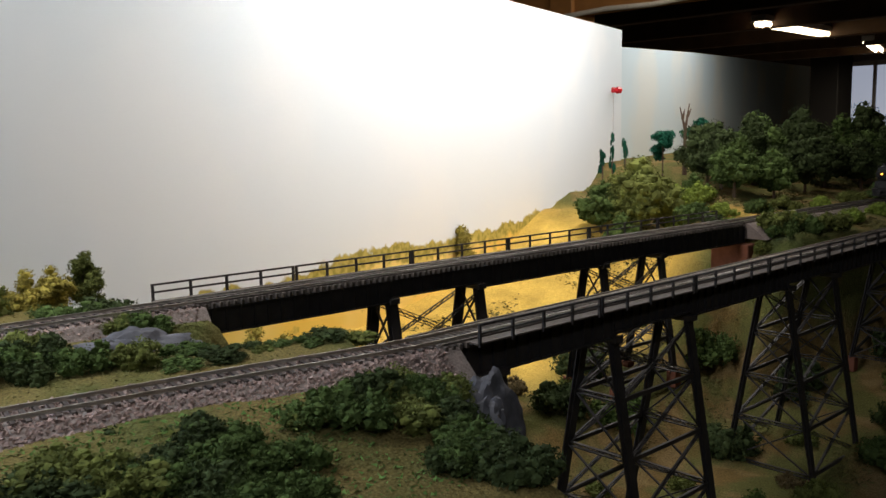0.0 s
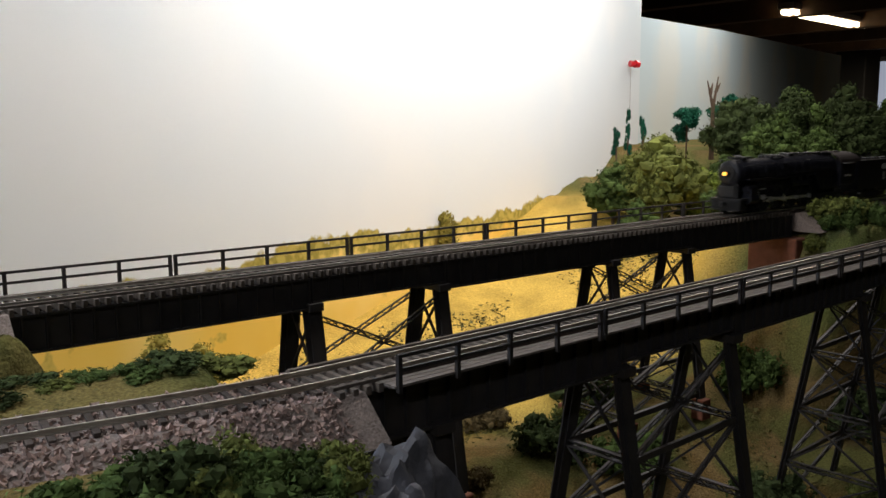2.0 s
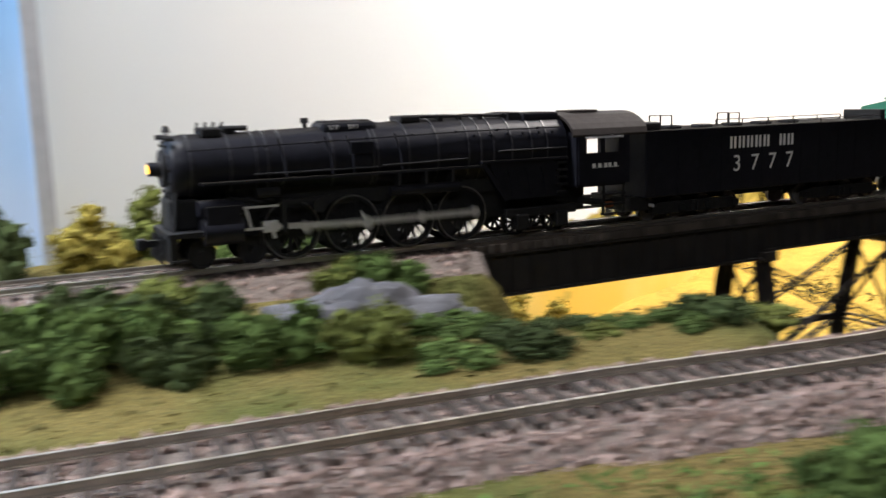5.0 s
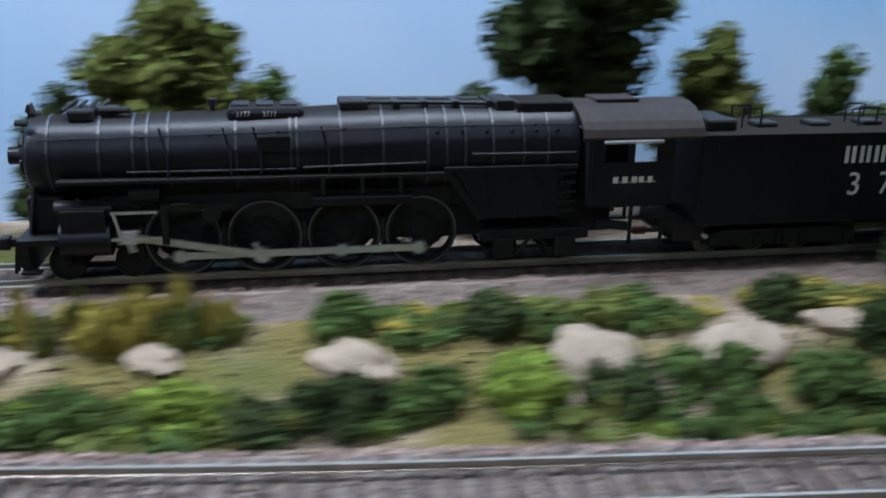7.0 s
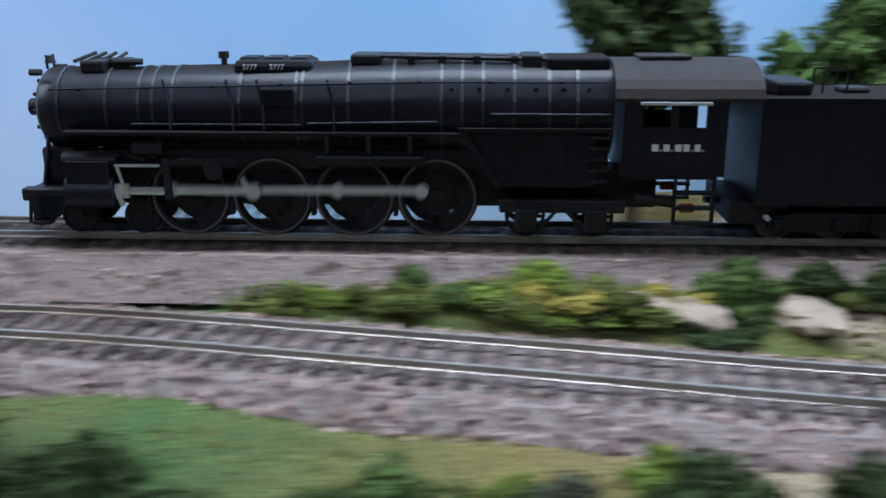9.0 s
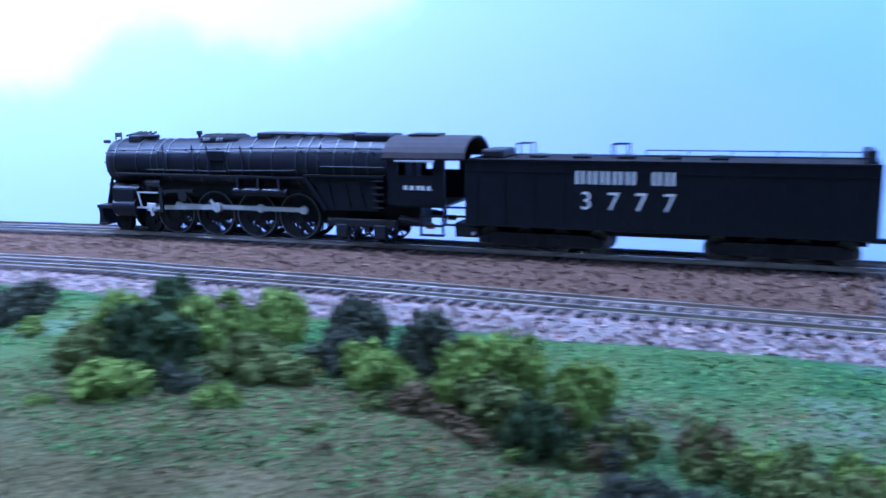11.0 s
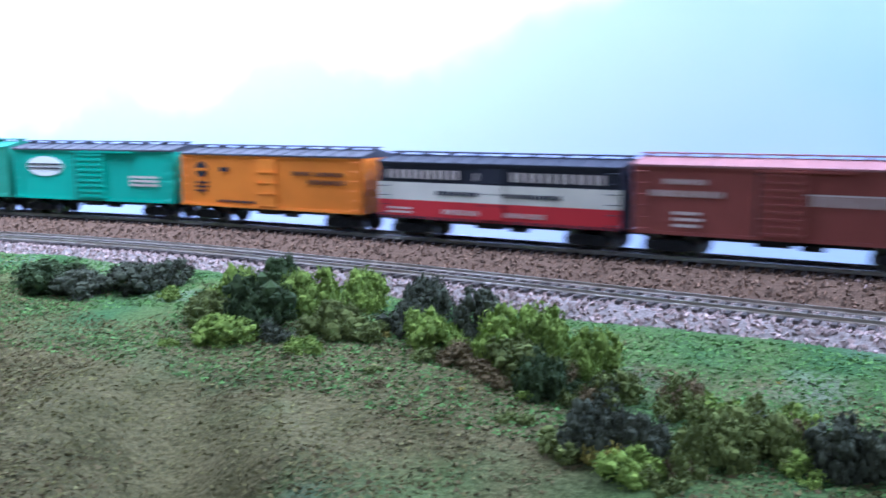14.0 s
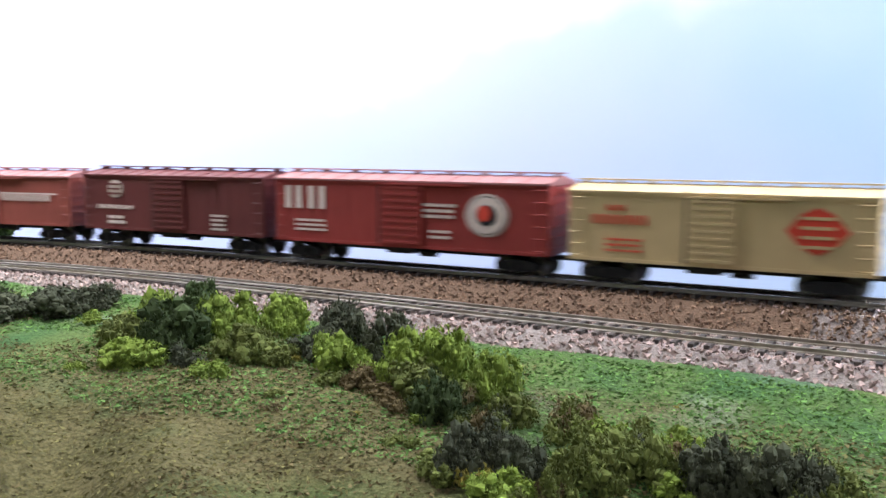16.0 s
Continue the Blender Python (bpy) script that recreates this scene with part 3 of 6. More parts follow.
# ---- bridges ----
def lattice_bent(top_z, low_z, half, spread, levels, parent):
    """One trestle bent across the track at x 0: two raked legs, cap, struts and crossed braces."""
    def leg_y(z, side):
        return side * (half + (top_z - z) * spread)
    for side in (-1, 1):
        bm = bmesh.new()
        bar(bm, (0, leg_y(top_z, side), top_z), (0, leg_y(low_z, side), low_z), 0.0066, 0.0036)
        for dx in (-0.0026, 0.0026):
            bar(bm, (dx, leg_y(top_z, side), top_z), (dx, leg_y(low_z, side), low_z), 0.0080, 0.0008)
        part("leg", bm, BRIDGE, parent)
        part("footing", B(-0.006, 0.006, leg_y(low_z, side) - 0.006, leg_y(low_z, side) + 0.006, low_z - 0.016, low_z + 0.002, 0.001), FOOTING, parent, "red-brown concrete footing")
    part("cap", B(-0.005, 0.005, -half - 0.006, half + 0.006, top_z - 0.001, top_z + 0.004, 0.0004), BRIDGE, parent)
    zs = [top_z - 0.002] + levels + [low_z + 0.004]
    for a, b in zip(zs[:-1], zs[1:]):
        bm = bmesh.new()
        bar(bm, (0.001, leg_y(a, -1), a), (0.001, leg_y(b, 1), b), 0.0018, 0.0012)
        bar(bm, (-0.001, leg_y(a, 1), a), (-0.001, leg_y(b, -1), b), 0.0018, 0.0012)
        part("cross_brace", bm, BRIDGE, parent)
        bm = bmesh.new()
        for dz in (-0.0016, 0.0016):
            bar(bm, (0, leg_y(b, -1), b + dz), (0, leg_y(b, 1), b + dz), 0.0030, 0.0007)
        w = leg_y(b, 1)
        k = max(4, int(2 * w / 0.005))
        for i in range(k):
            y0, y1 = -w + 2 * w * i / k, -w + 2 * w * (i + 1) / k
            sg = 1 if i % 2 else -1
            bar(bm, (0.0014, y0, b - 0.0016 * sg), (0.0014, y1, b + 0.0016 * sg), 0.0004, 0.0007)
        part("strut", bm, BRIDGE, parent)
    return leg_y


def tower(name, at_line, s0, s1, top_z, low_z, half, spread, levels, label):
    th = holder(name, label, "trestle tower", "bridge towers")
    xm, ym, am = at_line((s0 + s1) / 2)
    th.matrix_basis = pose(xm, ym, 0, 0, 0, math.degrees(am))
    h = (s1 - s0) / 2
    for dx in (-h, h):
        b = new("bent")
        b.empty_display_size = 0.01
        b.parent, b.location = th, (dx, 0, 0)
        fn = lattice_bent(top_z, low_z, half, spread, levels, b)
    zs = [top_z - 0.004] + levels + [low_z + 0.006]
    for side in (-1, 1):
        for a, b in zip(zs[:-1], zs[1:]):
            bm = bmesh.new()
            for sg in (-1, 1):
                p, q = Vector((-h * sg, fn(a, side), a)), Vector((h * sg, fn(b, side), b))
                for dz in (-0.0015, 0.0015):
                    bar(bm, p + Vector((0, 0, dz)), q + Vector((0, 0, dz)), 0.0018, 0.0006)
                for i in range(16):
                    u, w = i / 16, (i + 1) / 16
                    k = 0.0015 if i % 2 else -0.0015
                    bar(bm, p.lerp(q, u) + Vector((0, 0, k)), p.lerp(q, w) - Vector((0, 0, k)), 0.0006, 0.0006)
            part("longitudinal_brace", bm, BRIDGE, th)
            part("girt", bar(bmesh.new(), (-h, fn(b, side), b), (h, fn(b, side), b), 0.0022, 0.0034), BRIDGE, th)
    return th


def girder_bridge(name, line, s0, spans, z, rail_side, label, deck_half, walk_side):
    """Plate girders under a tie deck; spans: length and bottom height of each."""
    th = holder(name, label, "railway bridge")
    s = s0
    total = sum(a for a, _ in spans)
    tie = mesh_of(B(-0.0012, 0.0012, -deck_half, deck_half, -0.0058, -0.0021, 0.0002), "bridge_tie", BRIDGETIE)
    for i in range(int(total / 0.0058)):
        x, y, a = line(s0 + 0.002 + i * 0.0058)
        ob = new("bridge_tie", tie)
        ob.parent, ob.matrix_basis = th, pose(x, y, z, 0, 0, math.degrees(a))
    for length, low in spans:
        x, y, a = line(s + length / 2)
        h = length / 2 - 0.0006
        for side in (-1, 1):
            c = side * 0.0125
            bm = B(-h, h, c - 0.0009, c + 0.0009, z + low, z - 0.0060)
            for q in (z - 0.0072, z + low):
                box(bm, -h, h, c - 0.0036, c + 0.0036, q, q + 0.0012)
            g = part("girder", bm, BRIDGE, th)
            g.matrix_basis = pose(x, y, 0, 0, 0, math.degrees(a))
            k = int(length / 0.0115)
            rib = mesh_of(B(-0.0005, 0.0005, -0.0030, 0.0030, z + low + 0.0008, z - 0.0065), "stiffener", BRIDGE)
            for i in range(k + 1):
                st = new("stiffener", rib)
                st.parent, st.location = g, (-h + 0.0005 + (2 * h - 0.001) * i / k, c, 0)
        s += length
    # walkway and handrail, in panels of four bays
    w = walk_side
    panel = 0.1225
    for i in range(round(total / panel)):
        x, y, a = line(rail_side + panel * (i + 0.5))
        m = pose(x, y, z, 0, 0, math.degrees(a))
        for k in range(3):
            v = deck_half - 0.0015 + k * 0.0036
            p = part("walkway_plank", B(-panel / 2, panel / 2, w * v - 0.0016, w * v + 0.0016, -0.0030, -0.0020), WALKWAY, th)
            p.matrix_basis = m
        r = new("handrail_panel")
        r.empty_display_size = 0.01
        r.parent, r.matrix_basis = th, m
        v = w * (deck_half + 0.0078)
        for k in range(5):
            xx = -panel / 2 + 0.0016 + (panel - 0.0032) * k / 4
            part("post", B(xx - 0.0009, xx + 0.0009, v - 0.0009, v + 0.0009, -0.0045, 0.0102), BRIDGE, r)
        for zz in (0.0098, 0.0042):
            part("handrail", B(-panel / 2 + 0.001, panel / 2 - 0.001, v - 0.0006, v + 0.0006, zz - 0.0009, zz + 0.0005), BRIDGE, r)
    # guard timbers along the tie ends
    for side in (-1, 1):
        c = side * (deck_half - 0.004)
        part("guard_timber", strip(line, s0, s0 + total, [(c - 0.001, z - 0.0021), (c + 0.001, z - 0.0021), (c + 0.001, z - 0.0008), (c - 0.001, z - 0.0008)]), BRIDGETIE, th)
    return th


girder_bridge("girder_bridge", line_a, 0.020, [(0.175, -0.0255), (0.105, -0.0215), (0.170, -0.0255), (0.104, -0.0230), (0.164, -0.0270)], 0.0, 0.004,
              "black deck-girder railway bridge with handrail", 0.0170, 1)
tower("bridge_tower", line_a, 0.197, 0.297, -0.0255, -0.165, 0.012, 0.16, [-0.075, -0.120], "black latticed steel tower under the far bridge")
tower("bridge_tower", line_a, 0.473, 0.572, -0.0270, -0.155, 0.012, 0.16, [-0.075, -0.115], "black latticed steel tower under the far bridge")
girder_bridge("viaduct", line_b, NB0, [(0.175, -0.028), (0.105, -0.024), (0.175, -0.028), (0.105, -0.024), (0.175, -0.028), (0.105, -0.024), (0.07, -0.024)], ZB, 0.112,
              "tall black steel viaduct with plank walkway and handrail", 0.0200, -1)
for a, b in ((0.268, 0.371), (0.548, 0.651), (0.828, 0.931)):
    low = -0.225 if a < 0.7 else -0.17
    tower("viaduct_tower", line_b, a, b, ZB - 0.030, low, 0.0135, 0.17, [-0.085, -0.13, -0.175] if low < -0.2 else [-0.085, -0.13], "tall black latticed steel viaduct tower")
th = holder("viaduct_bent", "single black steel bent by the abutment", "trestle bent", m=pose(0.146, -0.182, 0))
lattice_bent(ZB - 0.030, -0.175, 0.0135, 0.14, [-0.085, -0.13], th)
tagged(part("abutment", B(0.728, 0.80, -0.026, 0.026, -0.16, -0.0282, 0.002), FOOTING), "red-brown abutment of the far bridge", "abutment")
tagged(part("abutment", B(0.985, 1.11, -0.19, -0.085, -0.18, -0.0355, 0.002), WOODBROWN), "red-brown abutment of the viaduct", "abutment")
tagged(part("abutment", B(-0.02, 0.030, -0.026, 0.026, -0.10, -0.0268, 0.002), ROCK), "grey plaster abutment of the far bridge", "abutment")


# ---- train ----
def pivot(name, label, category, group=""):
    return holder(name, label, category, group)


def lathe(bm, stations, axis_z, seg=28):
    """Boiler-like body along x: (x, radius) stations."""
    rows = []
    for x, r in stations:
        rows.append([bm.verts.new((x, r * math.sin(2 * math.pi * i / seg), axis_z(x) + r * math.cos(2 * math.pi * i / seg))) for i in range(seg)])
    for a, c in zip(rows[:-1], rows[1:]):
        for i in range(seg):
            j = (i + 1) % seg
            bm.faces.new((a[i], a[j], c[j], c[i]))
    bm.faces.new(rows[0])
    bm.faces.new(rows[-1])
    bmesh.ops.recalc_face_normals(bm, faces=bm.faces)
    return bm


def wheel_mesh(name, r, w, spokes, material, boss=0.0):
    bm = bmesh.new()
    seg = 32 if r > 0.008 else 20

    def ring(r0, r1, y0, y1):
        rows = []
        for rr, yy in ((r0, y0), (r1, y0), (r1, y1), (r0, y1)):
            rows.append([bm.verts.new((rr * math.cos(2 * math.pi * i / seg), yy, rr * math.sin(2 * math.pi * i / seg))) for i in range(seg)])
        for k in range(4):
            a, c = rows[k], rows[(k + 1) % 4]
            for i in range(seg):
                j = (i + 1) % seg
                bm.faces.new((a[i], a[j], c[j], c[i]))
    ring(r * 0.86, r, -w / 2, w / 2)
    ring(r * 0.90, r * 1.06, w / 2 - 0.0006, w / 2)
    if spokes:
        rod(bm, (0, -w / 2 - 0.0002, 0), (0, w / 2, 0), r * 0.22, 14)
        for i in range(spokes):
            a = 2 * math.pi * i / spokes
            bar(bm, (r * 0.2 * math.cos(a), 0, r * 0.2 * math.sin(a)), (r * 0.88 * math.cos(a), 0, r * 0.88 * math.sin(a)), w * 0.5, r * 0.12)
    else:
        rod(bm, (0, -w * 0.2, 0), (0, w * 0.2, 0), r * 0.88, seg)
        rod(bm, (0, -w / 2, 0), (0, w / 2, 0), r * 0.25, 12)
    if boss:
        rod(bm, (boss, -w / 2 - 0.0006, 0), (boss, w / 2, 0), r * 0.17, 12)
        for i in range(7):
            a = math.pi + (i - 3) * 0.22
            bar(bm, (r * 0.55 * math.cos(a), 0, r * 0.55 * math.sin(a)), (r * 0.87 * math.cos(a), 0, r * 0.87 * math.sin(a)), w * 0.7, r * 0.16)
    bmesh.ops.recalc_face_normals(bm, faces=bm.faces)
    return mesh_of(bm, name, material, True)


DRIVER_X = [0.0745, 0.0995, 0.1245, 0.1495]
DRIVER_R, CRANK = 0.0118, 0.0052
LOCO_ORIGIN = 0.112                   # distance of the engine's pivot behind its nose datum
MOVERS = {}


def engine():
    th = pivot("steam_locomotive", "satin black model steam locomotive with silver rods", "locomotive")
    O = LOCO_ORIGIN

    def P(name, bm, material=LOCO, label="", smooth=False, parent=None):
        ob = part(name, bm, material, parent or th, label, smooth)
        if parent is None:
            ob.location.x = -O
        return ob

    def cz(x):
        return 0.0372 + 0.0006 * smooth(0.05, 0.15, x)
    boiler = lathe(bmesh.new(), [(0.0300, 0.0085), (0.0305, 0.0108), (0.0318, 0.0120), (0.036, 0.0123), (0.060, 0.0124), (0.10, 0.0132), (0.150, 0.0146), (0.2005, 0.0146)], cz)
    b = P("boiler", boiler, LOCO, "", True)
    for x in (0.0375, 0.052, 0.0618, 0.066, 0.072, 0.092, 0.1085, 0.1105, 0.124, 0.137, 0.151, 0.157, 0.163, 0.172, 0.182, 0.190):
        r = float(np.interp(x, [0.036, 0.06, 0.10, 0.15, 0.2], [0.0123, 0.0124, 0.0132, 0.0146, 0.0146])) + 0.0003
        P("boiler_band", lathe(bmesh.new(), [(x - 0.0004, r), (x + 0.0004, r)], cz), BAND, "", False, b)
    # smokebox front, door and headlight
    front = bmesh.new()
    rod(front, (0.0285, 0, cz(0)), (0.0303, 0, cz(0)), 0.0070, 24)
    rod(front, (0.0272, 0, cz(0)), (0.0290, 0, cz(0)), 0.0030, 16)
    for i in range(12):
        a = i * math.pi / 6
        rod(front, (0.0293, 0.0098 * math.cos(a), cz(0) + 0.0098 * math.sin(a)), (0.0302, 0.0098 * math.cos(a), cz(0) + 0.0098 * math.sin(a)), 0.0006, 6)
    P("smokebox_front", front, LOCO_DARK, "", True)
    hl = P("headlight", rod(bmesh.new(), (0.0240, 0, 0.0372), (0.0290, 0, 0.0372), 0.0026, 16), LOCO, "", True)
    P("lens", rod(bmesh.new(), (0.02385, 0, 0.0372), (0.0241, 0, 0.0372), 0.0017, 14), LAMP_ON, "glowing amber lens", False, hl)
    for side in (-1, 1):
        P("marker_lamp", rod(bmesh.new(), (0.029, side * 0.0085, 0.0485), (0.0325, side * 0.0085, 0.0485), 0.0010, 8), LOCO_DARK)
    bell = bmesh.new()
    rod(bell, (0.0315, 0, 0.0505), (0.0315, 0, 0.0528), 0.0017, 12, 0.0009)
    bar(bell, (0.0315, -0.0022, 0.049), (0.0315, -0.0022, 0.053), 0.0006, 0.0006)
    bar(bell, (0.0315, 0.0022, 0.049), (0.0315, 0.0022, 0.053), 0.0006, 0.0006)
    P("bell", bell, LOCO_DARK)
    # feedwater heater, stack, whistle, sand dome, boxes on the boiler
    fw = B(0.043, 0.0505, -0.0062, 0.0062, 0.0480, 0.0518, 0.0008)
    for i in range(4):
        rod(fw, (0.0415 + i * 0.0034, -0.0055 + i * 0.002, 0.0515), (0.0440 + i * 0.0032, 0.0045, 0.0532), 0.0006, 6)
    rod(fw, (0.052, -0.003, 0.0512), (0.061, -0.003, 0.0512), 0.0010, 8)
    P("feedwater_heater", fw, LOCO_DARK)
    P("stack", rod(bmesh.new(), (0.054, 0, 0.0480), (0.054, 0, 0.0520), 0.0036, 18), LOCO_DARK, "", True)
    wh = rod(bmesh.new(), (0.085, 0, 0.0500), (0.085, 0, 0.0528), 0.0009, 8)
    rod(wh, (0.085, 0, 0.0520), (0.085, 0, 0.0540), 0.0016, 10)
    P("whistle", wh, LOCO_DARK)
    sand = P("sand_dome", B(0.0895, 0.1130, -0.0075, 0.0075, 0.0470, 0.0521, 0.0018), LOCO)
    for x in (0.0935, 0.1010, 0.1085):
        P("hatch", B(x - 0.0026, x + 0.0026, -0.0045, 0.0045, 0.0519, 0.0527, 0.0003), LOCO_DARK, "", False, sand)
    for x, w in ((0.0945, 0.0045), (0.1025, 0.0042)):
        num = text_mesh("3777", 0.0022, WHITE)
        ob = part("number", num, WHITE, sand, "small white road number")
        ob.matrix_basis = pose(x, -0.00765, 0.0500, 90, 0, 0)
    P("boiler_box", B(0.0985, 0.1085, -0.0142, -0.0125, 0.0395, 0.0445, 0.0004), LOCO)
    turret = B(0.1240, 0.1330, -0.0060, 0.0060, 0.0505, 0.0536, 0.0007)
    for y in (-0.005, -0.0025, 0.0025, 0.005):
        rod(turret, (0.132, y, 0.0530), (0.182, y * 1.3, 0.0522), 0.0006, 6)
    for x in (0.141, 0.150, 0.160, 0.171):
        box(turret, x, x + 0.002, -0.0066, 0.0066, 0.0508, 0.0532)
    box(turret, 0.174, 0.180, -0.0078, 0.0078, 0.0500, 0.0535, 0.0004)
    P("steam_turret", turret, LOCO_DARK)
    box2 = B(0.181, 0.1995, -0.0088, 0.0088, 0.0495, 0.0530, 0.0008)
    P("casing", box2, LOCO)
    # running boards, firebox, ash pan
    for side in (-1, 1):
        y0, y1 = sorted((side * 0.0110, side * 0.0166))
        P("running_board", box(B(0.0400, 0.1575, y0, y1, 0.0312, 0.0322), 0.1560, 0.1995, y0, y1, 0.0326, 0.0337), LOCO)
        slope = bmesh.new()
        bar(slope, (0.1570, side * 0.0160, 0.0322), (0.1680, side * 0.0160, 0.0165), 0.0012, 0.0020)
        P("slope_sheet", slope, LOCO)
        hand = rod(bmesh.new(), (0.036, side * 0.0128, 0.0440), (0.150, side * 0.0140, 0.0465), 0.0003, 6)
        rod(hand, (0.150, side * 0.0140, 0.0465), (0.198, side * 0.0140, 0.0465), 0.0003, 6)
        for x in (0.045, 0.065, 0.085, 0.105, 0.125, 0.145, 0.165, 0.185):
            yy = 0.0122 + 0.0018 * smooth(0.04, 0.15, x)
            rod(hand, (x, side * (yy - 0.001), 0.0440 + 0.0025 * smooth(0.04, 0.15, x)), (x, side * (yy + 0.0008), 0.0440 + 0.0025 * smooth(0.04, 0.15, x)), 0.0006, 6)
        P("handrail", hand, LOCO)
        P("air_tank", rod(bmesh.new(), (0.1145, side * 0.0143, 0.0242), (0.1460, side * 0.0143, 0.0242), 0.0022, 14), LOCO, "", True)
        fb = prism(bmesh.new(), [(0.1600, 0.0325), (0.1950, 0.0325), (0.1960, 0.0165), (0.1685, 0.0165)], "y", *sorted((side * 0.0085, side * 0.0152)))
        for x in (0.172, 0.181, 0.189):
            bar(fb, (x - 0.003, side * 0.0154, 0.030), (x, side * 0.0154, 0.018), 0.0006, 0.0006)
        P("firebox_side", fb, LOCO)
        for k, (xa, xb, za, zb) in enumerate(((0.112, 0.150, 0.0345, 0.0352), (0.060, 0.110, 0.0340, 0.0340), (0.165, 0.199, 0.0375, 0.0375))):
            yy = 0.0135 + 0.0015 * smooth(0.05, 0.15, xa)
            P("pipe", rod(bmesh.new(), (xa, side * yy, za), (xb, side * (yy + 0.0006), zb), 0.00045, 6), LOCO_DARK)
        for xa in (0.0700, 0.0885, 0.0975, 0.1180):
            dn = rod(bmesh.new(), (xa, side * 0.0128, 0.0470), (xa + 0.002, side * 0.0141, 0.0390), 0.0004, 6)
            rod(dn, (xa + 0.002, side * 0.0141, 0.0390), (xa + 0.002, side * 0.0150, 0.0325), 0.0004, 6)
            P("sand_pipe", dn, LOCO)
        for xa in (0.1180, 0.1300, 0.1420):
            P("pipe_clip", B(xa - 0.0006, xa + 0.0006, *sorted((side * 0.0120, side * 0.0168)), 0.0262, 0.0315), LOCO_DARK)
        for xa in (0.1540, 0.1620, 0.1700, 0.1780, 0.1860, 0.1930):
            P("washout_plug", rod(bmesh.new(), (xa, side * 0.0125, 0.0445), (xa, side * 0.0138, 0.0445), 0.0006, 8), LOCO)
        br = rod(bmesh.new(), (0.0300, side * 0.0085, 0.0145), (0.0310, side * 0.0065, 0.0285), 0.0006, 6)
        rod(br, (0.0270, side * 0.0140, 0.0140), (0.0310, side * 0.0140, 0.0050), 0.0005, 6)
        box(br, 0.0275, 0.0330, *sorted((side * 0.0125, side * 0.0160)), 0.0040, 0.0048)
        P("pilot_step", br, LOCO_DARK)
        for xa in DRIVER_X:
            P("brake_shoe", B(xa - 0.0132, xa - 0.0118, *sorted((side * 0.0075, side * 0.0105)), 0.0060, 0.0165, 0.0003), LOCO_DARK)
        lad = bmesh.new()
        for k in range(5):
            box(lad, 0.1935, 0.1990, *sorted((side * 0.0145, side * 0.0166)), 0.0180 + k * 0.0032, 0.0188 + k * 0.0032)
        P("ladder", lad, LOCO_DARK)
        cyl = rod(bmesh.new(), (0.0395, side * 0.0135, 0.0140), (0.0540, side * 0.0135, 0.0140), 0.0052, 20)
        rod(cyl, (0.0385, side * 0.0130, 0.0228), (0.0550, side * 0.0130, 0.0228), 0.0031, 16)
        box(cyl, 0.0405, 0.0530, *sorted((side * 0.0090, side * 0.0178)), 0.0150, 0.0235)
        P("cylinder", cyl, LOCO, "", True)
        pump = rod(bmesh.new(), (0.060, side * 0.0138, 0.0272), (0.069, side * 0.0138, 0.0272), 0.0020, 10)
        for k in range(3):
            rod(pump, (0.054 + k * 0.003, side * 0.0125, 0.0250), (0.059 + k * 0.004, side * 0.0140, 0.0225 + k * 0.001), 0.0006, 6)
        rod(pump, (0.050, side * 0.015, 0.0262), (0.056, side * 0.015, 0.0250), 0.0005, 6)
        P("pump", pump, LOCO_DARK)
        # valve gear hung from the frame
        vg = bar(bmesh.new(), (0.0700, side * 0.0158, 0.0230), (0.0905, side * 0.0158, 0.0240), 0.0010, 0.0016)
        bar(vg, (0.0700, side * 0.0158, 0.0245), (0.0700, side * 0.0158, 0.0120), 0.0012, 0.0020)
        rod(vg, (0.0840, side * 0.0150, 0.0210), (0.0840, side * 0.0168, 0.0210), 0.0028, 12)
        P("valve_gear", vg, LOCO_DARK)
        gd = bar(bmesh.new(), (0.0545, side * 0.0158, 0.0222), (0.0680, side * 0.0158, 0.0222), 0.0008, 0.0008)
        bar(gd, (0.0530, side * 0.0158, 0.0140), (0.0700, side * 0.0158, 0.0140), 0.0009, 0.0009)
        bar(gd, (0.0552, side * 0.0160, 0.0222), (0.0572, side * 0.0160, 0.0140), 0.0007, 0.0009)
        P("guide_bar", gd, ROD, "bright steel guide bars")
    P("frame", box(B(0.040, 0.215, -0.0062, 0.0062, 0.0085, 0.0200), 0.050, 0.200, -0.0085, 0.0085, 0.0200, 0.0300), LOCO_DARK)
    # pilot, coupler and steps
    pil = prism(bmesh.new(), [(-0.0155, 0.0130), (0.0155, 0.0130), (0.0140, 0.0032), (-0.0140, 0.0032)], "x", 0.0275, 0.0300)
    box(pil, 0.0270, 0.0420, -0.0160, 0.0160, 0.0128, 0.0146)
    for i in range(9):
        bar(pil, (0.0262, -0.012 + i * 0.003, 0.0125), (0.0250, -0.012 + i * 0.003, 0.0034), 0.0008, 0.0008)
    box(pil, 0.0290, 0.0400, -0.0080, 0.0080, 0.0146, 0.0260, 0.001)
    for y in (-0.010, -0.005, 0.005, 0.010):
        rod(pil, (0.0300, y, 0.0150), (0.0320, y * 0.8, 0.0290), 0.0007, 6)
    P("pilot", pil, LOCO_DARK)
    cp = bar(bmesh.new(), (0.0195, 0, 0.0098), (0.0290, 0, 0.0098), 0.0024, 0.0024)
    box(cp, 0.0180, 0.0212, -0.0022, 0.0022, 0.0078, 0.0118, 0.0005)
    P("coupler", cp, LOCO_DARK)
    # cab
    cab = bmesh.new()
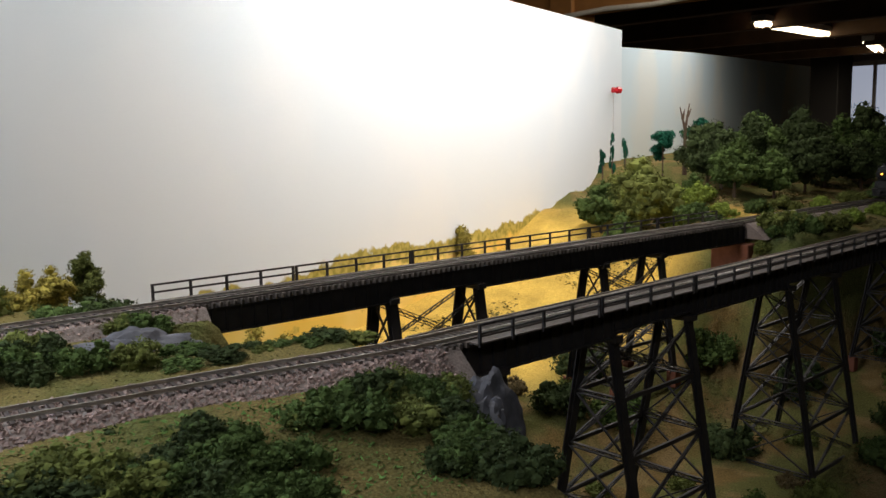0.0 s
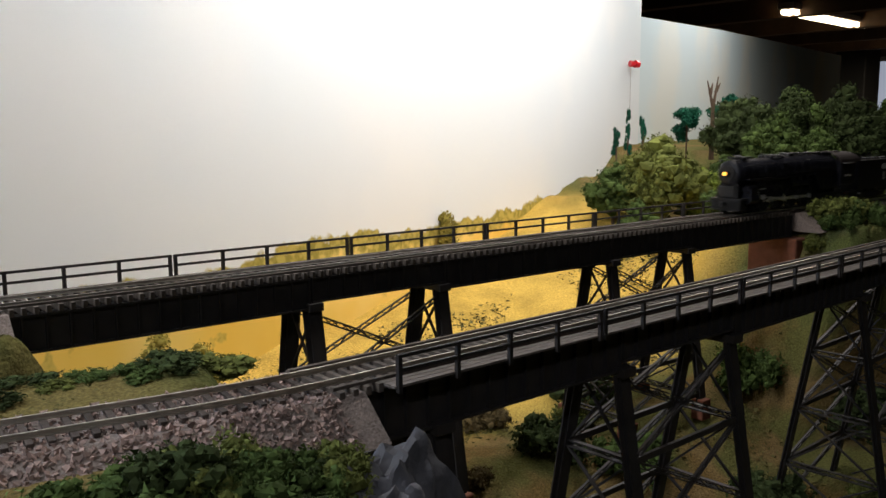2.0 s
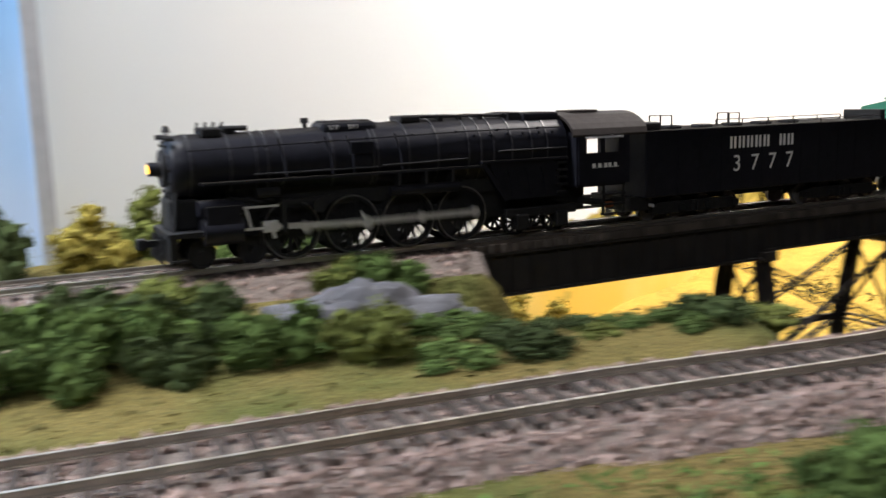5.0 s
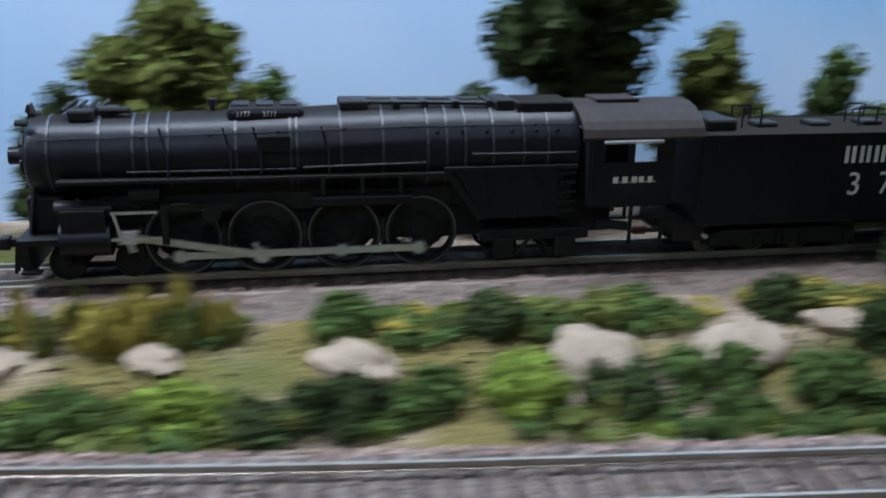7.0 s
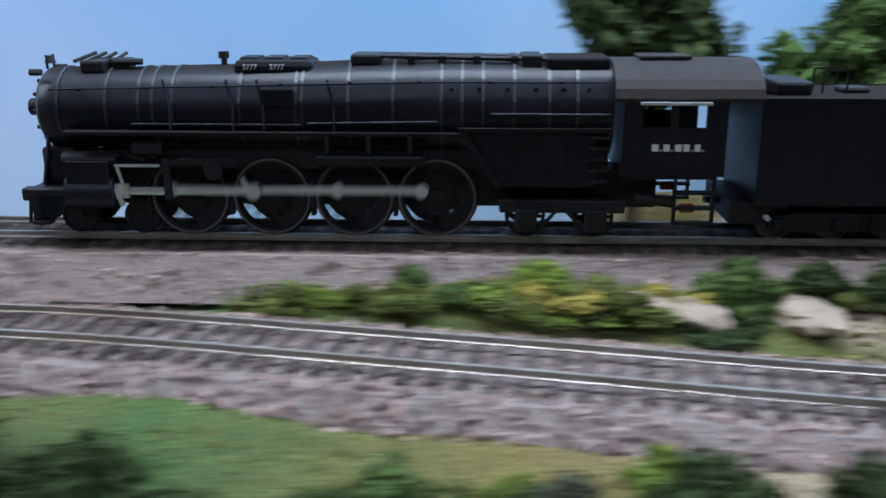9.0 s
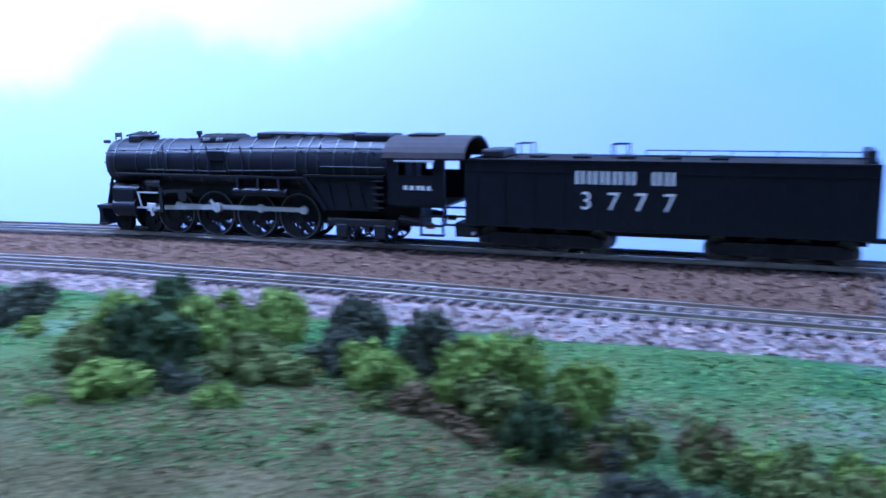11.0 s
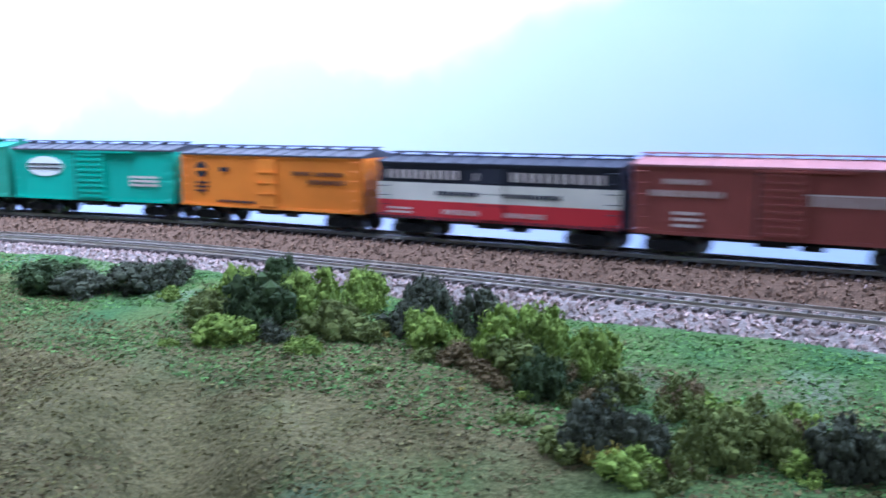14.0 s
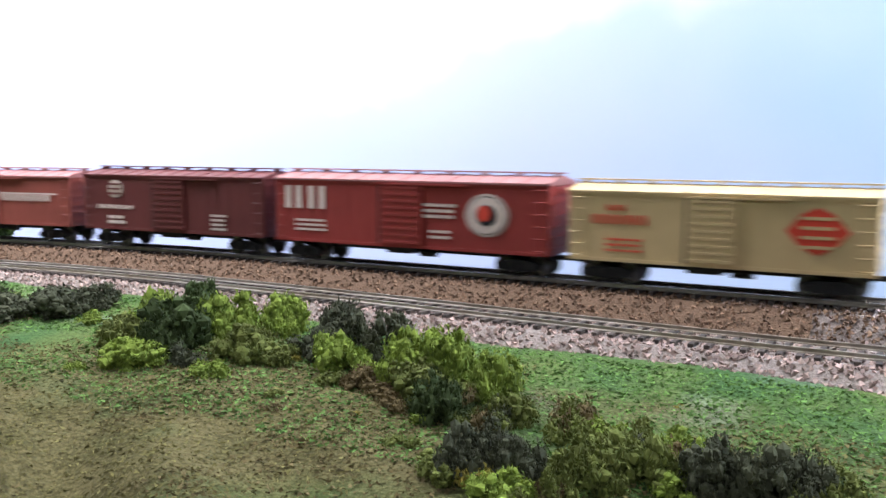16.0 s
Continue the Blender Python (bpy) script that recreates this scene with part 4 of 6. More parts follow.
    for side in (-1, 1):
        y0, y1 = sorted((side * 0.0178, side * 0.0186))
        box(cab, 0.2035, 0.2315, y0, y1, 0.0205, 0.0345)
        box(cab, 0.2035, 0.2315, y0, y1, 0.0408, 0.0440)
        for a, b2 in ((0.2035, 0.2078), (0.2155, 0.2178), (0.2255, 0.2315)):
            box(cab, a, b2, y0, y1, 0.0345, 0.0408)
    box(cab, 0.2025, 0.2035, -0.0182, 0.0182, 0.0205, 0.0440)
    box(cab, 0.2035, 0.2300, -0.0176, 0.0176, 0.0195, 0.0205)
    c = P("cab", cab, LOCO)
    roof = bmesh.new()
    prof = [(0.0196 * math.sin(q), 0.0420 + 0.0105 * math.cos(q)) for q in np.linspace(-1.5, 1.5, 13)]
    prism(roof, prof + [(v * 0.96, z - 0.0010) for v, z in prof[::-1]], "x", 0.2000, 0.2410)
    box(roof, 0.2080, 0.2230, -0.0060, 0.0060, 0.0522, 0.0533, 0.0003)
    P("cab_roof", roof, CABROOF, "dusty brown-black curved roof", False, c)
    for side in (-1, 1):
        P("sun_shade", B(0.2070, 0.2265, *sorted((side * 0.0186, side * 0.0206)), 0.0410, 0.0418), SILVER, "pale awning strip", False, c)
        bm = bmesh.new()
        x = 0.2108
        for w in (0.0018, 0.0004, 0.0018, 0.0004, 0.0019, 0.0017, 0.0004, 0.0016, 0.0004):
            box(bm, x, x + w, *sorted((side * 0.01855, side * 0.0187)), 0.0278, 0.0298 if w > 0.001 else 0.0283)
            x += w + 0.0005
        P("lettering", bm, WHITE, "small white lettering", False, c)
        st = bmesh.new()
        for k in range(3):
            box(st, 0.2180, 0.2300, *sorted((side * 0.0150, side * 0.0178)), 0.0060 + k * 0.0045, 0.0068 + k * 0.0045)
        for x in (0.2185, 0.2295):
            bar(st, (x, side * 0.0165, 0.0060), (x, side * 0.0165, 0.0205), 0.001, 0.001)
        rod(st, (0.207, side * 0.0145, 0.0135), (0.218, side * 0.0145, 0.0120), 0.0016, 8)
        P("cab_steps", st, LOCO_DARK)
        P("injector", rod(bmesh.new(), (0.2205, side * 0.0150, 0.0105), (0.2245, side * 0.0150, 0.0105), 0.0014, 8), RUST_RED, "rust-red injector casting")
    P("backhead", B(0.2036, 0.2085, -0.0110, 0.0110, 0.0210, 0.0420, 0.001), LOCO_DARK, "", False, c)
    # carrying wheels and trailing truck
    small = wheel_mesh("lead_wheel", 0.0054, 0.0028, 0, LOCO_DARK)
    trail = wheel_mesh("trailing_wheel", 0.0058, 0.0028, 10, LOCO_DARK)
    for x, me, r in ((0.0395, small, 0.0054), (0.0590, small, 0.0054), (0.1760, trail, 0.0060), (0.1965, trail, 0.0060)):
        for side in (-1, 1):
            ob = part("wheel", me, LOCO_DARK, th)
            ob.matrix_basis = pose(x - O, side * 0.0085, r, 0, 0, 0 if side < 0 else 180)
    for side in (-1, 1):
        tr = bmesh.new()
        box(tr, 0.1680, 0.2050, *sorted((side * 0.0125, side * 0.0150)), 0.0085, 0.0125, 0.0006)
        for x in (0.1760, 0.1965):
            box(tr, x - 0.0032, x + 0.0032, *sorted((side * 0.0120, side * 0.0162)), 0.0030, 0.0098, 0.0006)
        bar(tr, (0.1800, side * 0.0150, 0.0040), (0.1862, side * 0.0150, 0.0110), 0.0008, 0.001)
        bar(tr, (0.1925, side * 0.0150, 0.0040), (0.1862, side * 0.0150, 0.0110), 0.0008, 0.001)
        P("trailing_truck", tr, LOCO_DARK)
    # driving wheels and rods, which turn
    dm = wheel_mesh("driving_wheel", DRIVER_R, 0.0030, 14, LOCO_DARK, CRANK)
    rim = bmesh.new()
    bmesh.ops.create_circle(rim, segments=40, radius=DRIVER_R * 0.99)
    ext = bmesh.ops.extrude_edge_only(rim, edges=rim.edges)
    for v in ext["geom"]:
        if isinstance(v, bmesh.types.BMVert):
            v.co *= 0.94
    for v in rim.verts:
        v.co = Vector((v.co.x, -0.00155, v.co.y))
    bmesh.ops.solidify(rim, geom=rim.faces, thickness=0.0002)
    rim_me = mesh_of(rim, "tyre", TYRE)
    wheels = []
    for x in DRIVER_X:
        ax = new("driving_axle")
        ax.empty_display_size = 0.005
        ax.parent = th
        for side in (-1, 1):
            ob = part("driving_wheel", dm, LOCO_DARK, ax)
            ob.matrix_basis = pose(0, side * 0.0085, 0, 0, 0, 0) if side < 0 else Matrix.Translation((0, 0.0085, 0)) @ Matrix.Diagonal((1, -1, 1, 1)) @ Matrix.Rotation(math.pi / 2, 4, "Y")
            if side < 0:
                t = part("tyre", rim_me, TYRE, ax, "bright steel tyre")
                t.matrix_basis = pose(0, -0.0085, 0)
        part("axle", rod(bmesh.new(), (0, -0.008, 0), (0, 0.008, 0), 0.0016, 10), LOCO_DARK, ax)
        wheels.append(ax)
    rods, mains = [], []
    for side in (-1, 1):
        sr = bmesh.new()
        y = side * 0.0118
        for a, b2 in zip(DRIVER_X[:-1], DRIVER_X[1:]):
            bar(sr, (a - DRIVER_X[1], y, 0), (b2 - DRIVER_X[1], y, 0), 0.0009, 0.0022)
        for a in DRIVER_X:
            rod(sr, (a - DRIVER_X[1], y - 0.0008, 0), (a - DRIVER_X[1], y + 0.0008, 0), 0.0021, 12)
        rods.append(part("coupling_rod", sr, ROD, th, "bright steel coupling rod"))
        mr = bar(bmesh.new(), (-0.0400, side * 0.0134, 0), (0, side * 0.0134, 0), 0.0009, 0.0022)
        rod(mr, (0, side * 0.0126, 0), (0, side * 0.0148, 0), 0.0024, 12)
        bar(mr, (0.0, side * 0.0148, 0.0), (-0.0030, side * 0.0148, 0.0040), 0.0008, 0.0014)
        mains.append(part("main_rod", mr, ROD, th, "bright steel main rod"))
    MOVERS.update(engine=th, wheels=wheels, rods=rods, mains=mains)
    heads = []
    for side in (-1, 1):
        ch = B(-0.0030, 0.0030, *sorted((side * 0.0142, side * 0.0160)), -0.0018, 0.0026, 0.0004)
        bar(ch, (-0.012, side * 0.0150, 0), (0, side * 0.0150, 0), 0.0008, 0.0008)
        bar(ch, (-0.0005, side * 0.0164, 0.0015), (0.0012, side * 0.0164, -0.0040), 0.0008, 0.0014)
        heads.append(part("crosshead", ch, ROD, th, "bright steel crosshead"))
    MOVERS["heads"] = heads
    return th


def bars(bm, x0, x1, y, z0, z1, side=-1):
    """One flat painted bar on a car's side."""
    return box(bm, x0, x1, *sorted((y, y + side * 0.00025)), z0, z1)


def block_letters(bm, x0, x1, y, z0, z1, count, gaps=()):
    """A row of upright blocks, the size of painted letters."""
    w = (x1 - x0) / count
    for i in range(count):
        if i not in gaps:
            xa, t = x0 + i * w, w * 0.24
            bars(bm, xa, xa + t, y, z0, z1)
            bars(bm, xa + w * 0.46, xa + w * 0.46 + t, y, z0, z1)
    return bm


def truck(parent, x, r, wb, material=LOCO_DARK):
    tk = new("truck")
    tk.empty_display_size = 0.005
    tk.parent, tk.location = parent, (x, 0, 0)
    me = TRUCK_WHEELS.get(r) or TRUCK_WHEELS.setdefault(r, wheel_mesh("truck_wheel", r, 0.0026, 0, TYRE))
    for dx in wb:
        for side in (-1, 1):
            ob = part("wheel", me, TYRE, tk)
            ob.matrix_basis = pose(dx, side * 0.0085, r, 0, 0, 0 if side < 0 else 180)
    fr = bmesh.new()
    for side in (-1, 1):
        y0, y1 = sorted((side * 0.0112, side * 0.0135))
        a, b = min(wb), max(wb)
        prism(fr, [(a - 0.003, r - 0.0012), (a - 0.003, r + 0.0016), (a + 0.004, r + 0.0034), (b - 0.004, r + 0.0034), (b + 0.003, r + 0.0016), (b + 0.003, r - 0.0012), (b - 0.004, r - 0.0022), (a + 0.004, r - 0.0022)], "y", y0, y1)
        for dx in wb:
            box(fr, dx - 0.0018, dx + 0.0018, *sorted((side * 0.0130, side * 0.0148)), r - 0.0015, r + 0.0018, 0.0004)
        for k in (-0.0012, 0.0012):
            rod(fr, ((a + b) / 2 + k, side * 0.0140, r - 0.0018), ((a + b) / 2 + k, side * 0.0140, r + 0.0026), 0.0008, 8)
    box(fr, (min(wb) + max(wb)) / 2 - 0.002, (min(wb) + max(wb)) / 2 + 0.002, -0.0115, 0.0115, r, r + 0.003)
    part("side_frame", fr, material, tk)
    return tk


TRUCK_WHEELS = {}


def tender():
    th = pivot("tender", "long black locomotive tender with white lettering", "tender")
    h = 0.0865
    body = B(-h, h, -0.0183, 0.0183, 0.0120, 0.0425, 0.0006)
    b = part("body", body, LOCO, th)
    rivets = bmesh.new()
    for i in range(13):
        x = -h + 0.006 + i * (2 * h - 0.012) / 12
        for side in (-1, 1):
            box(rivets, x - 0.0002, x + 0.0002, *sorted((side * 0.0183, side * 0.01845)), 0.0125, 0.0420)
    for side in (-1, 1):
        box(rivets, -h, h, *sorted((side * 0.0183, side * 0.0186)), 0.0372, 0.0377)
        box(rivets, -h, h, *sorted((side * 0.0183, side * 0.0188)), 0.0419, 0.0428)
    part("plate_seam", rivets, LOCO, b)
    part("coal_bin", B(-h + 0.005, -h + 0.016, -0.010, 0.010, 0.0424, 0.0465, 0.0010), LOCO_DARK, th)
    for i in range(5):
        part("deck_hatch", B(-0.060 + i * 0.020, -0.052 + i * 0.020, -0.004, 0.004, 0.0424, 0.0442, 0.0008), LOCO_DARK, th)
    for x in (-0.066, -0.022):
        for side in (-1, 1):
            hoop = bar(bmesh.new(), (x, side * 0.004, 0.0425), (x, side * 0.004, 0.0490), 0.0005, 0.0005)
            bar(hoop, (x + 0.007, side * 0.004, 0.0425), (x + 0.007, side * 0.004, 0.0490), 0.0005, 0.0005)
            bar(hoop, (x, side * 0.004, 0.0490), (x + 0.007, side * 0.004, 0.0490), 0.0005, 0.0005)
            part("hoop", hoop, LOCO_DARK, th)
    for side in (-1, 1):
        dr = bar(bmesh.new(), (-0.01, side * 0.0175, 0.0450), (h - 0.002, side * 0.0175, 0.0450), 0.0005, 0.0005)
        for i in range(6):
            bar(dr, (-0.01 + i * 0.019, side * 0.0175, 0.0424), (-0.01 + i * 0.019, side * 0.0175, 0.0450), 0.0005, 0.0005)
        part("deck_rail", dr, LOCO_DARK, th)
    part("bulkhead", B(h - 0.006, h - 0.002, -0.012, 0.012, 0.0424, 0.0478, 0.0004), LOCO_DARK, th)
    part("frame", box(B(-h + 0.004, h - 0.003, -0.0085, 0.0085, 0.0085, 0.0120), -h - 0.006, -h + 0.005, -0.0150, 0.0150, 0.0060, 0.0125), LOCO_DARK, th)
    for side in (-1,):
        part("lettering", block_letters(bmesh.new(), -0.0350, 0.0090, -0.0184, 0.0325, 0.0382, 8, (5,)), WHITE, b, "white painted lettering")
        nm = part("number", text_mesh("3  7  7  7", 0.0112, WHITE), WHITE, b, "white road number")
        nm.matrix_basis = pose(-0.0125, -0.0185, 0.0248, 90, 0, 0)
    part("marker", rod(bmesh.new(), (-h + 0.004, -0.0190, 0.0085), (-h + 0.004, -0.0165, 0.0085), 0.0008, 8), SILVER, th)
    for x in (-0.052, 0.050):
        truck(th, x, 0.0054, (-0.0255, -0.0085, 0.0085, 0.0255) if x < 0 else (-0.0255, -0.0085, 0.0085, 0.0255))
    cp = bar(bmesh.new(), (-h - 0.010, 0, 0.0098), (-h, 0, 0.0098), 0.003, 0.002)
    bar(cp, (h - 0.002, 0, 0.0098), (h + 0.006, 0, 0.0098), 0.003, 0.002)
    part("coupler", cp, LOCO_DARK, th)
    return th


def freight_car(name, label, half, top, body_mat, roof_mat, door, paint, decor, steel=True, reefer=False):
    """A house car; top: eave height, door: half its width."""
    th = pivot(name, label, "boxcar" if not reefer else "refrigerator car", "freight cars")
    Y, low = 0.0176, 0.0118
    b = part("body", B(-half, half, -Y, Y, low, top, 0.0003), body_mat, th)
    ribs = bmesh.new()
    n = int(2 * half / (0.0085 if steel else 0.0032))
    w = 0.00022 if steel else 0.00012
    for i in range(n + 1):
        x = -half + 0.0006 + (2 * half - 0.0012) * i / n
        if abs(x) > door + 0.0008:
            for side in (-1, 1):
                box(ribs, x - w, x + w, *sorted((side * Y, side * (Y + 0.00018))), low + 0.0006, top - 0.0008)
    for side in (-1, 1):
        box(ribs, -half, half, *sorted((side * Y, side * (Y + 0.0005))), low, low + 0.0016)
        box(ribs, -half, half, *sorted((side * Y, side * (Y + 0.0005))), top - 0.0014, top)
    part("side_rib", ribs, body_mat, b)
    rf = prism(bmesh.new(), [(-Y - 0.0009, top - 0.0002), (Y + 0.0009, top - 0.0002), (Y + 0.0009, top + 0.0008), (0, top + 0.0042), (-Y - 0.0009, top + 0.0008)], "x", -half - 0.0004, half + 0.0004)
    r = part("roof", rf, roof_mat, th)
    for side in (-1, 1):
        seam_me = mesh_of(bar(bmesh.new(), (0, side * (Y + 0.0008), top + 0.0010), (0, 0, top + 0.0045), 0.0008, 0.0005), "roof_seam", roof_mat)
        for i in range(13):
            ob = new("roof_seam", seam_me)
            ob.parent, ob.location = r, (-half + 2 * half * i / 12, 0, 0)
    rw = bmesh.new()
    for k in (-1, 0, 1):
        box(rw, -half - 0.001, half + 0.001, k * 0.0021 - 0.0009, k * 0.0021 + 0.0009, top + 0.0054, top + 0.0061)
    for i in range(9):
        x = -half + 0.003 + (2 * half - 0.006) * i / 8
        box(rw, x - 0.0006, x + 0.0006, -0.0030, 0.0030, top + 0.0038, top + 0.0055)
    part("running_board", rw, roof_mat, r)
    for side in (-1, 1):
        y = side * (Y + 0.0002)
        if reefer:
            d = B(-0.0075, 0.0075, *sorted((y, y + side * 0.0007)), low + 0.0018, top - 0.0018)
            for zz in (0.3, 0.5, 0.7):
                zc = low + (top - low) * zz
                box(d, -0.0085, 0.0085, *sorted((y + side * 0.0007, y + side * 0.0011)), zc - 0.0004, zc + 0.0004)
            part("door", d, body_mat, b)
        else:
            d = B(-door, door, *sorted((y, y + side * 0.0011)), low + 0.0014, top - 0.0016)
            dd = part("door", d, body_mat, th)
            corr = mesh_of(B(-door + 0.0008, door - 0.0008, *sorted((y + side * 0.0011, y + side * 0.0015)), -0.0006, 0.0006), "corrugation", body_mat)
            for k in range(9):
                ob = new("corrugation", corr)
                ob.parent, ob.location = dd, (0, 0, low + 0.0030 + k * (top - low - 0.006) / 8)
            part("door_track", B(-door - 0.001, door * 3, *sorted((y, y + side * 0.0016)), top - 0.0016, top - 0.0008), body_mat, b)
            part("door_gap", B(-door - 0.0016, -door, *sorted((y, y + side * 0.0004)), low + 0.0014, top - 0.0016), GLASS, b, "dark slot beside the door")
        lad = bmesh.new()
        for k in range(6):
            zz = low + 0.0025 + k * (top - low - 0.005) / 5
            for e in (-1, 1):
                x = e * (half - 0.0042)
                rod(lad, (x - 0.0032, y + side * 0.0010, zz), (x + 0.0032, y + side * 0.0010, zz), 0.00026, 5)
        part("ladder", lad, body_mat, b)
    en = bmesh.new()
    for e in (-1, 1):
        for k in range(6):
            zz = low + 0.003 + k * 0.0055
            box(en, *sorted((e * half, e * (half + 0.0005))), -Y + 0.001, Y - 0.001, zz, zz + 0.0012)
        rod(en, (e * (half + 0.0012), -0.006, top - 0.003), (e * (half + 0.0020), -0.006, top - 0.003), 0.0026, 12)
    part("end_panel", en, body_mat, b)
    fr = B(-half + 0.002, half - 0.002, -0.0055, 0.0055, 0.0085, low)
    box(fr, -0.012, 0.004, -0.0130, -0.0050, 0.0080, low)
    rod(fr, (0.008, -0.010, 0.0090), (0.018, -0.010, 0.0090), 0.0022, 10)
    for e in (-1, 1):
        bar(fr, (e * (half - 0.002), 0, 0.0098), (e * (half + 0.0052), 0, 0.0098), 0.0030, 0.0022)
    part("underframe", fr, LOCO_DARK, th)
    for e in (-1, 1):
        truck(th, e * (half - 0.0185), 0.0053, (-0.0095, 0.0095))
    decor(b, -Y - 0.0003, low, top, half)
    return th


def small_lines(bm, x0, x1, y, z0, z1, rows, fill=0.6, seed=1):
    r = random.Random(seed)
    h = (z1 - z0) / rows
    for k in range(rows):
        z = z0 + k * h
        x = x0
        while x < x1 - 0.001:
            w = r.uniform(0.0012, 0.0035)
            bars(bm, x, min(x + w, x1), y, z, z + h * fill)
            x += w + 0.0007
    return bm


CAR = {}


def paint(name, colour, rough=0.55):
    return mat(name, colour, rough, 0, 0.12, 60, 0.05, 400, second=tuple(c * 0.8 for c in colour), mix_scale=25, spec=0.35)


GREEN = paint("jade_green_paint", (0.06, 0.32, 0.205))
GREENROOF = paint("dull_green_roof", (0.035, 0.20, 0.13), 0.85)
GREEN2 = paint("mint_green_paint", (0.045, 0.38, 0.26))
ORANGE = paint("orange_paint", (0.74, 0.22, 0.012))
CREAM = paint("cream_paint", (0.68, 0.63, 0.52))
CRIMSON = paint("crimson_paint", (0.50, 0.025, 0.030))
NAVY = paint("black_navy_paint", (0.020, 0.021, 0.032))
MINERAL = paint("mineral_red_paint", (0.235, 0.058, 0.042))
OXIDE = paint("dark_oxide_red_paint", (0.105, 0.022, 0.020))
BRICK = paint("brick_red_paint", (0.25, 0.032, 0.026))
SAND = paint("sand_tan_paint", (0.52, 0.39, 0.20))
DKROOF = paint("dark_grey_roof", (0.055, 0.055, 0.065), 0.6)
PINKROOF = paint("dusty_red_roof", (0.30, 0.13, 0.12), 0.6)
REDINK = paint("red_lettering", (0.60, 0.055, 0.03))
BLACKINK = paint("black_lettering", (0.02, 0.02, 0.03))
PALEINK = paint("faded_white_lettering", (0.62, 0.52, 0.46))


def disc(bm, x, y, z, rx, rz, thick=0.0003):
    bmesh.ops.create_cone(bm, cap_ends=True, segments=32, radius1=1, radius2=1, depth=thick, matrix=Matrix.Translation((x, y, z)) @ Matrix.Rotation(math.pi / 2, 4, "X") @ Matrix.Diagonal((rx, rz, 1, 1)))
    return bm


def decor_g1(b, y, low, top, h):
    part("emblem", disc(bmesh.new(), -0.046, y, top - 0.0085, 0.0052, 0.0042), PALEINK, b, "faded round emblem")
    bm = bars(bmesh.new(), -0.050, -0.043, y - 0.0003, top - 0.0092, top - 0.0074)
    part("lettering", bm, REDINK, b)
    bm = block_letters(bmesh.new(), 0.013, 0.030, y, top - 0.0105, top - 0.0070, 6)
    block_letters(bm, 0.013, 0.052, y, top - 0.0180, top - 0.0130, 11)
    part("lettering", bm, REDINK, b, "red painted lettering")


def decor_g2(b, y, low, top, h):
    part("emblem", disc(bmesh.new(), -0.041, y, top - 0.0115, 0.0165, 0.0070), WHITE, b, "white oval emblem")
    bm = bmesh.new()
    for dz, w in ((-0.0014, 0.0155), (0.0014, 0.0155)):
        bars(bm, -0.041 - w, -0.041 + w, y - 0.0002, top - 0.0115 + dz - 0.0005, top - 0.0115 + dz + 0.0005)
    part("emblem_band", bm, BLACKINK, b)
    part("lettering", small_lines(bmesh.new(), 0.034, 0.058, y, low + 0.011, low + 0.019, 3, 0.6, 3), PALEINK, b)


def decor_or(b, y, low, top, h):
    bm = block_letters(bmesh.new(), 0.020, 0.058, y, top - 0.0115, top - 0.0090, 13, (5,))
    block_letters(bm, 0.032, 0.060, y, top - 0.0165, top - 0.0138, 9)
    small_lines(bm, -0.059, -0.048, y, top - 0.024, top - 0.016, 3, 0.5, 2)
    bars(bm, -0.038, -0.031, y, top - 0.0105, top - 0.0078)
    small_lines(bm, -0.040, -0.010, y, low + 0.003, low + 0.0055, 1, 0.6, 4)
    part("lettering", bm, BLACKINK, b, "black painted lettering")
    part("emblem", disc(bmesh.new(), -0.054, y, top - 0.0095, 0.0050, 0.0050), BLACKINK, b)
    part("emblem_band", bars(bmesh.new(), -0.0585, -0.0495, y - 0.0002, top - 0.0104, top - 0.0086), ORANGE, b)


def decor_bw(b, y, low, top, h):
    hgt = top - low
    part("band", bars(bmesh.new(), -h, h, y + 0.00005, low + hgt * 0.34, low + hgt * 0.66), CREAM, b, "cream painted band")
    part("band", bars(bmesh.new(), -h, h, y + 0.00005, low, low + hgt * 0.34), CRIMSON, b, "crimson painted band")
    part("door_band", bars(bmesh.new(), -0.0075, 0.0075, y - 0.00075, low + hgt * 0.34, low + hgt * 0.66), CREAM, b)
    part("door_band", bars(bmesh.new(), -0.0075, 0.0075, y - 0.00075, low + 0.0018, low + hgt * 0.34), CRIMSON, b)
    bm = block_letters(bmesh.new(), -h + 0.006, -0.018, y - 0.0003, top - 0.0085, top - 0.0035, 6)
    block_letters(bm, -0.010, 0.004, y - 0.0003, top - 0.0085, top - 0.0045, 3)
    block_letters(bm, 0.012, h - 0.006, y - 0.0003, top - 0.0085, top - 0.0035, 6)
    block_letters(bm, -0.030, 0.032, y - 0.0003, low + 0.0035, low + 0.0062, 16, (8,))
    small_lines(bm, -h + 0.006, -h + 0.022, y - 0.0003, low + 0.003, low + 0.0075, 2, 0.5, 5)
    part("lettering", bm, PALEINK, b, "white painted lettering")
    part("lettering", small_lines(bmesh.new(), -0.034, 0.040, y - 0.0003, low + hgt * 0.45, low + hgt * 0.54, 1, 0.8, 8), DKROOF, b)


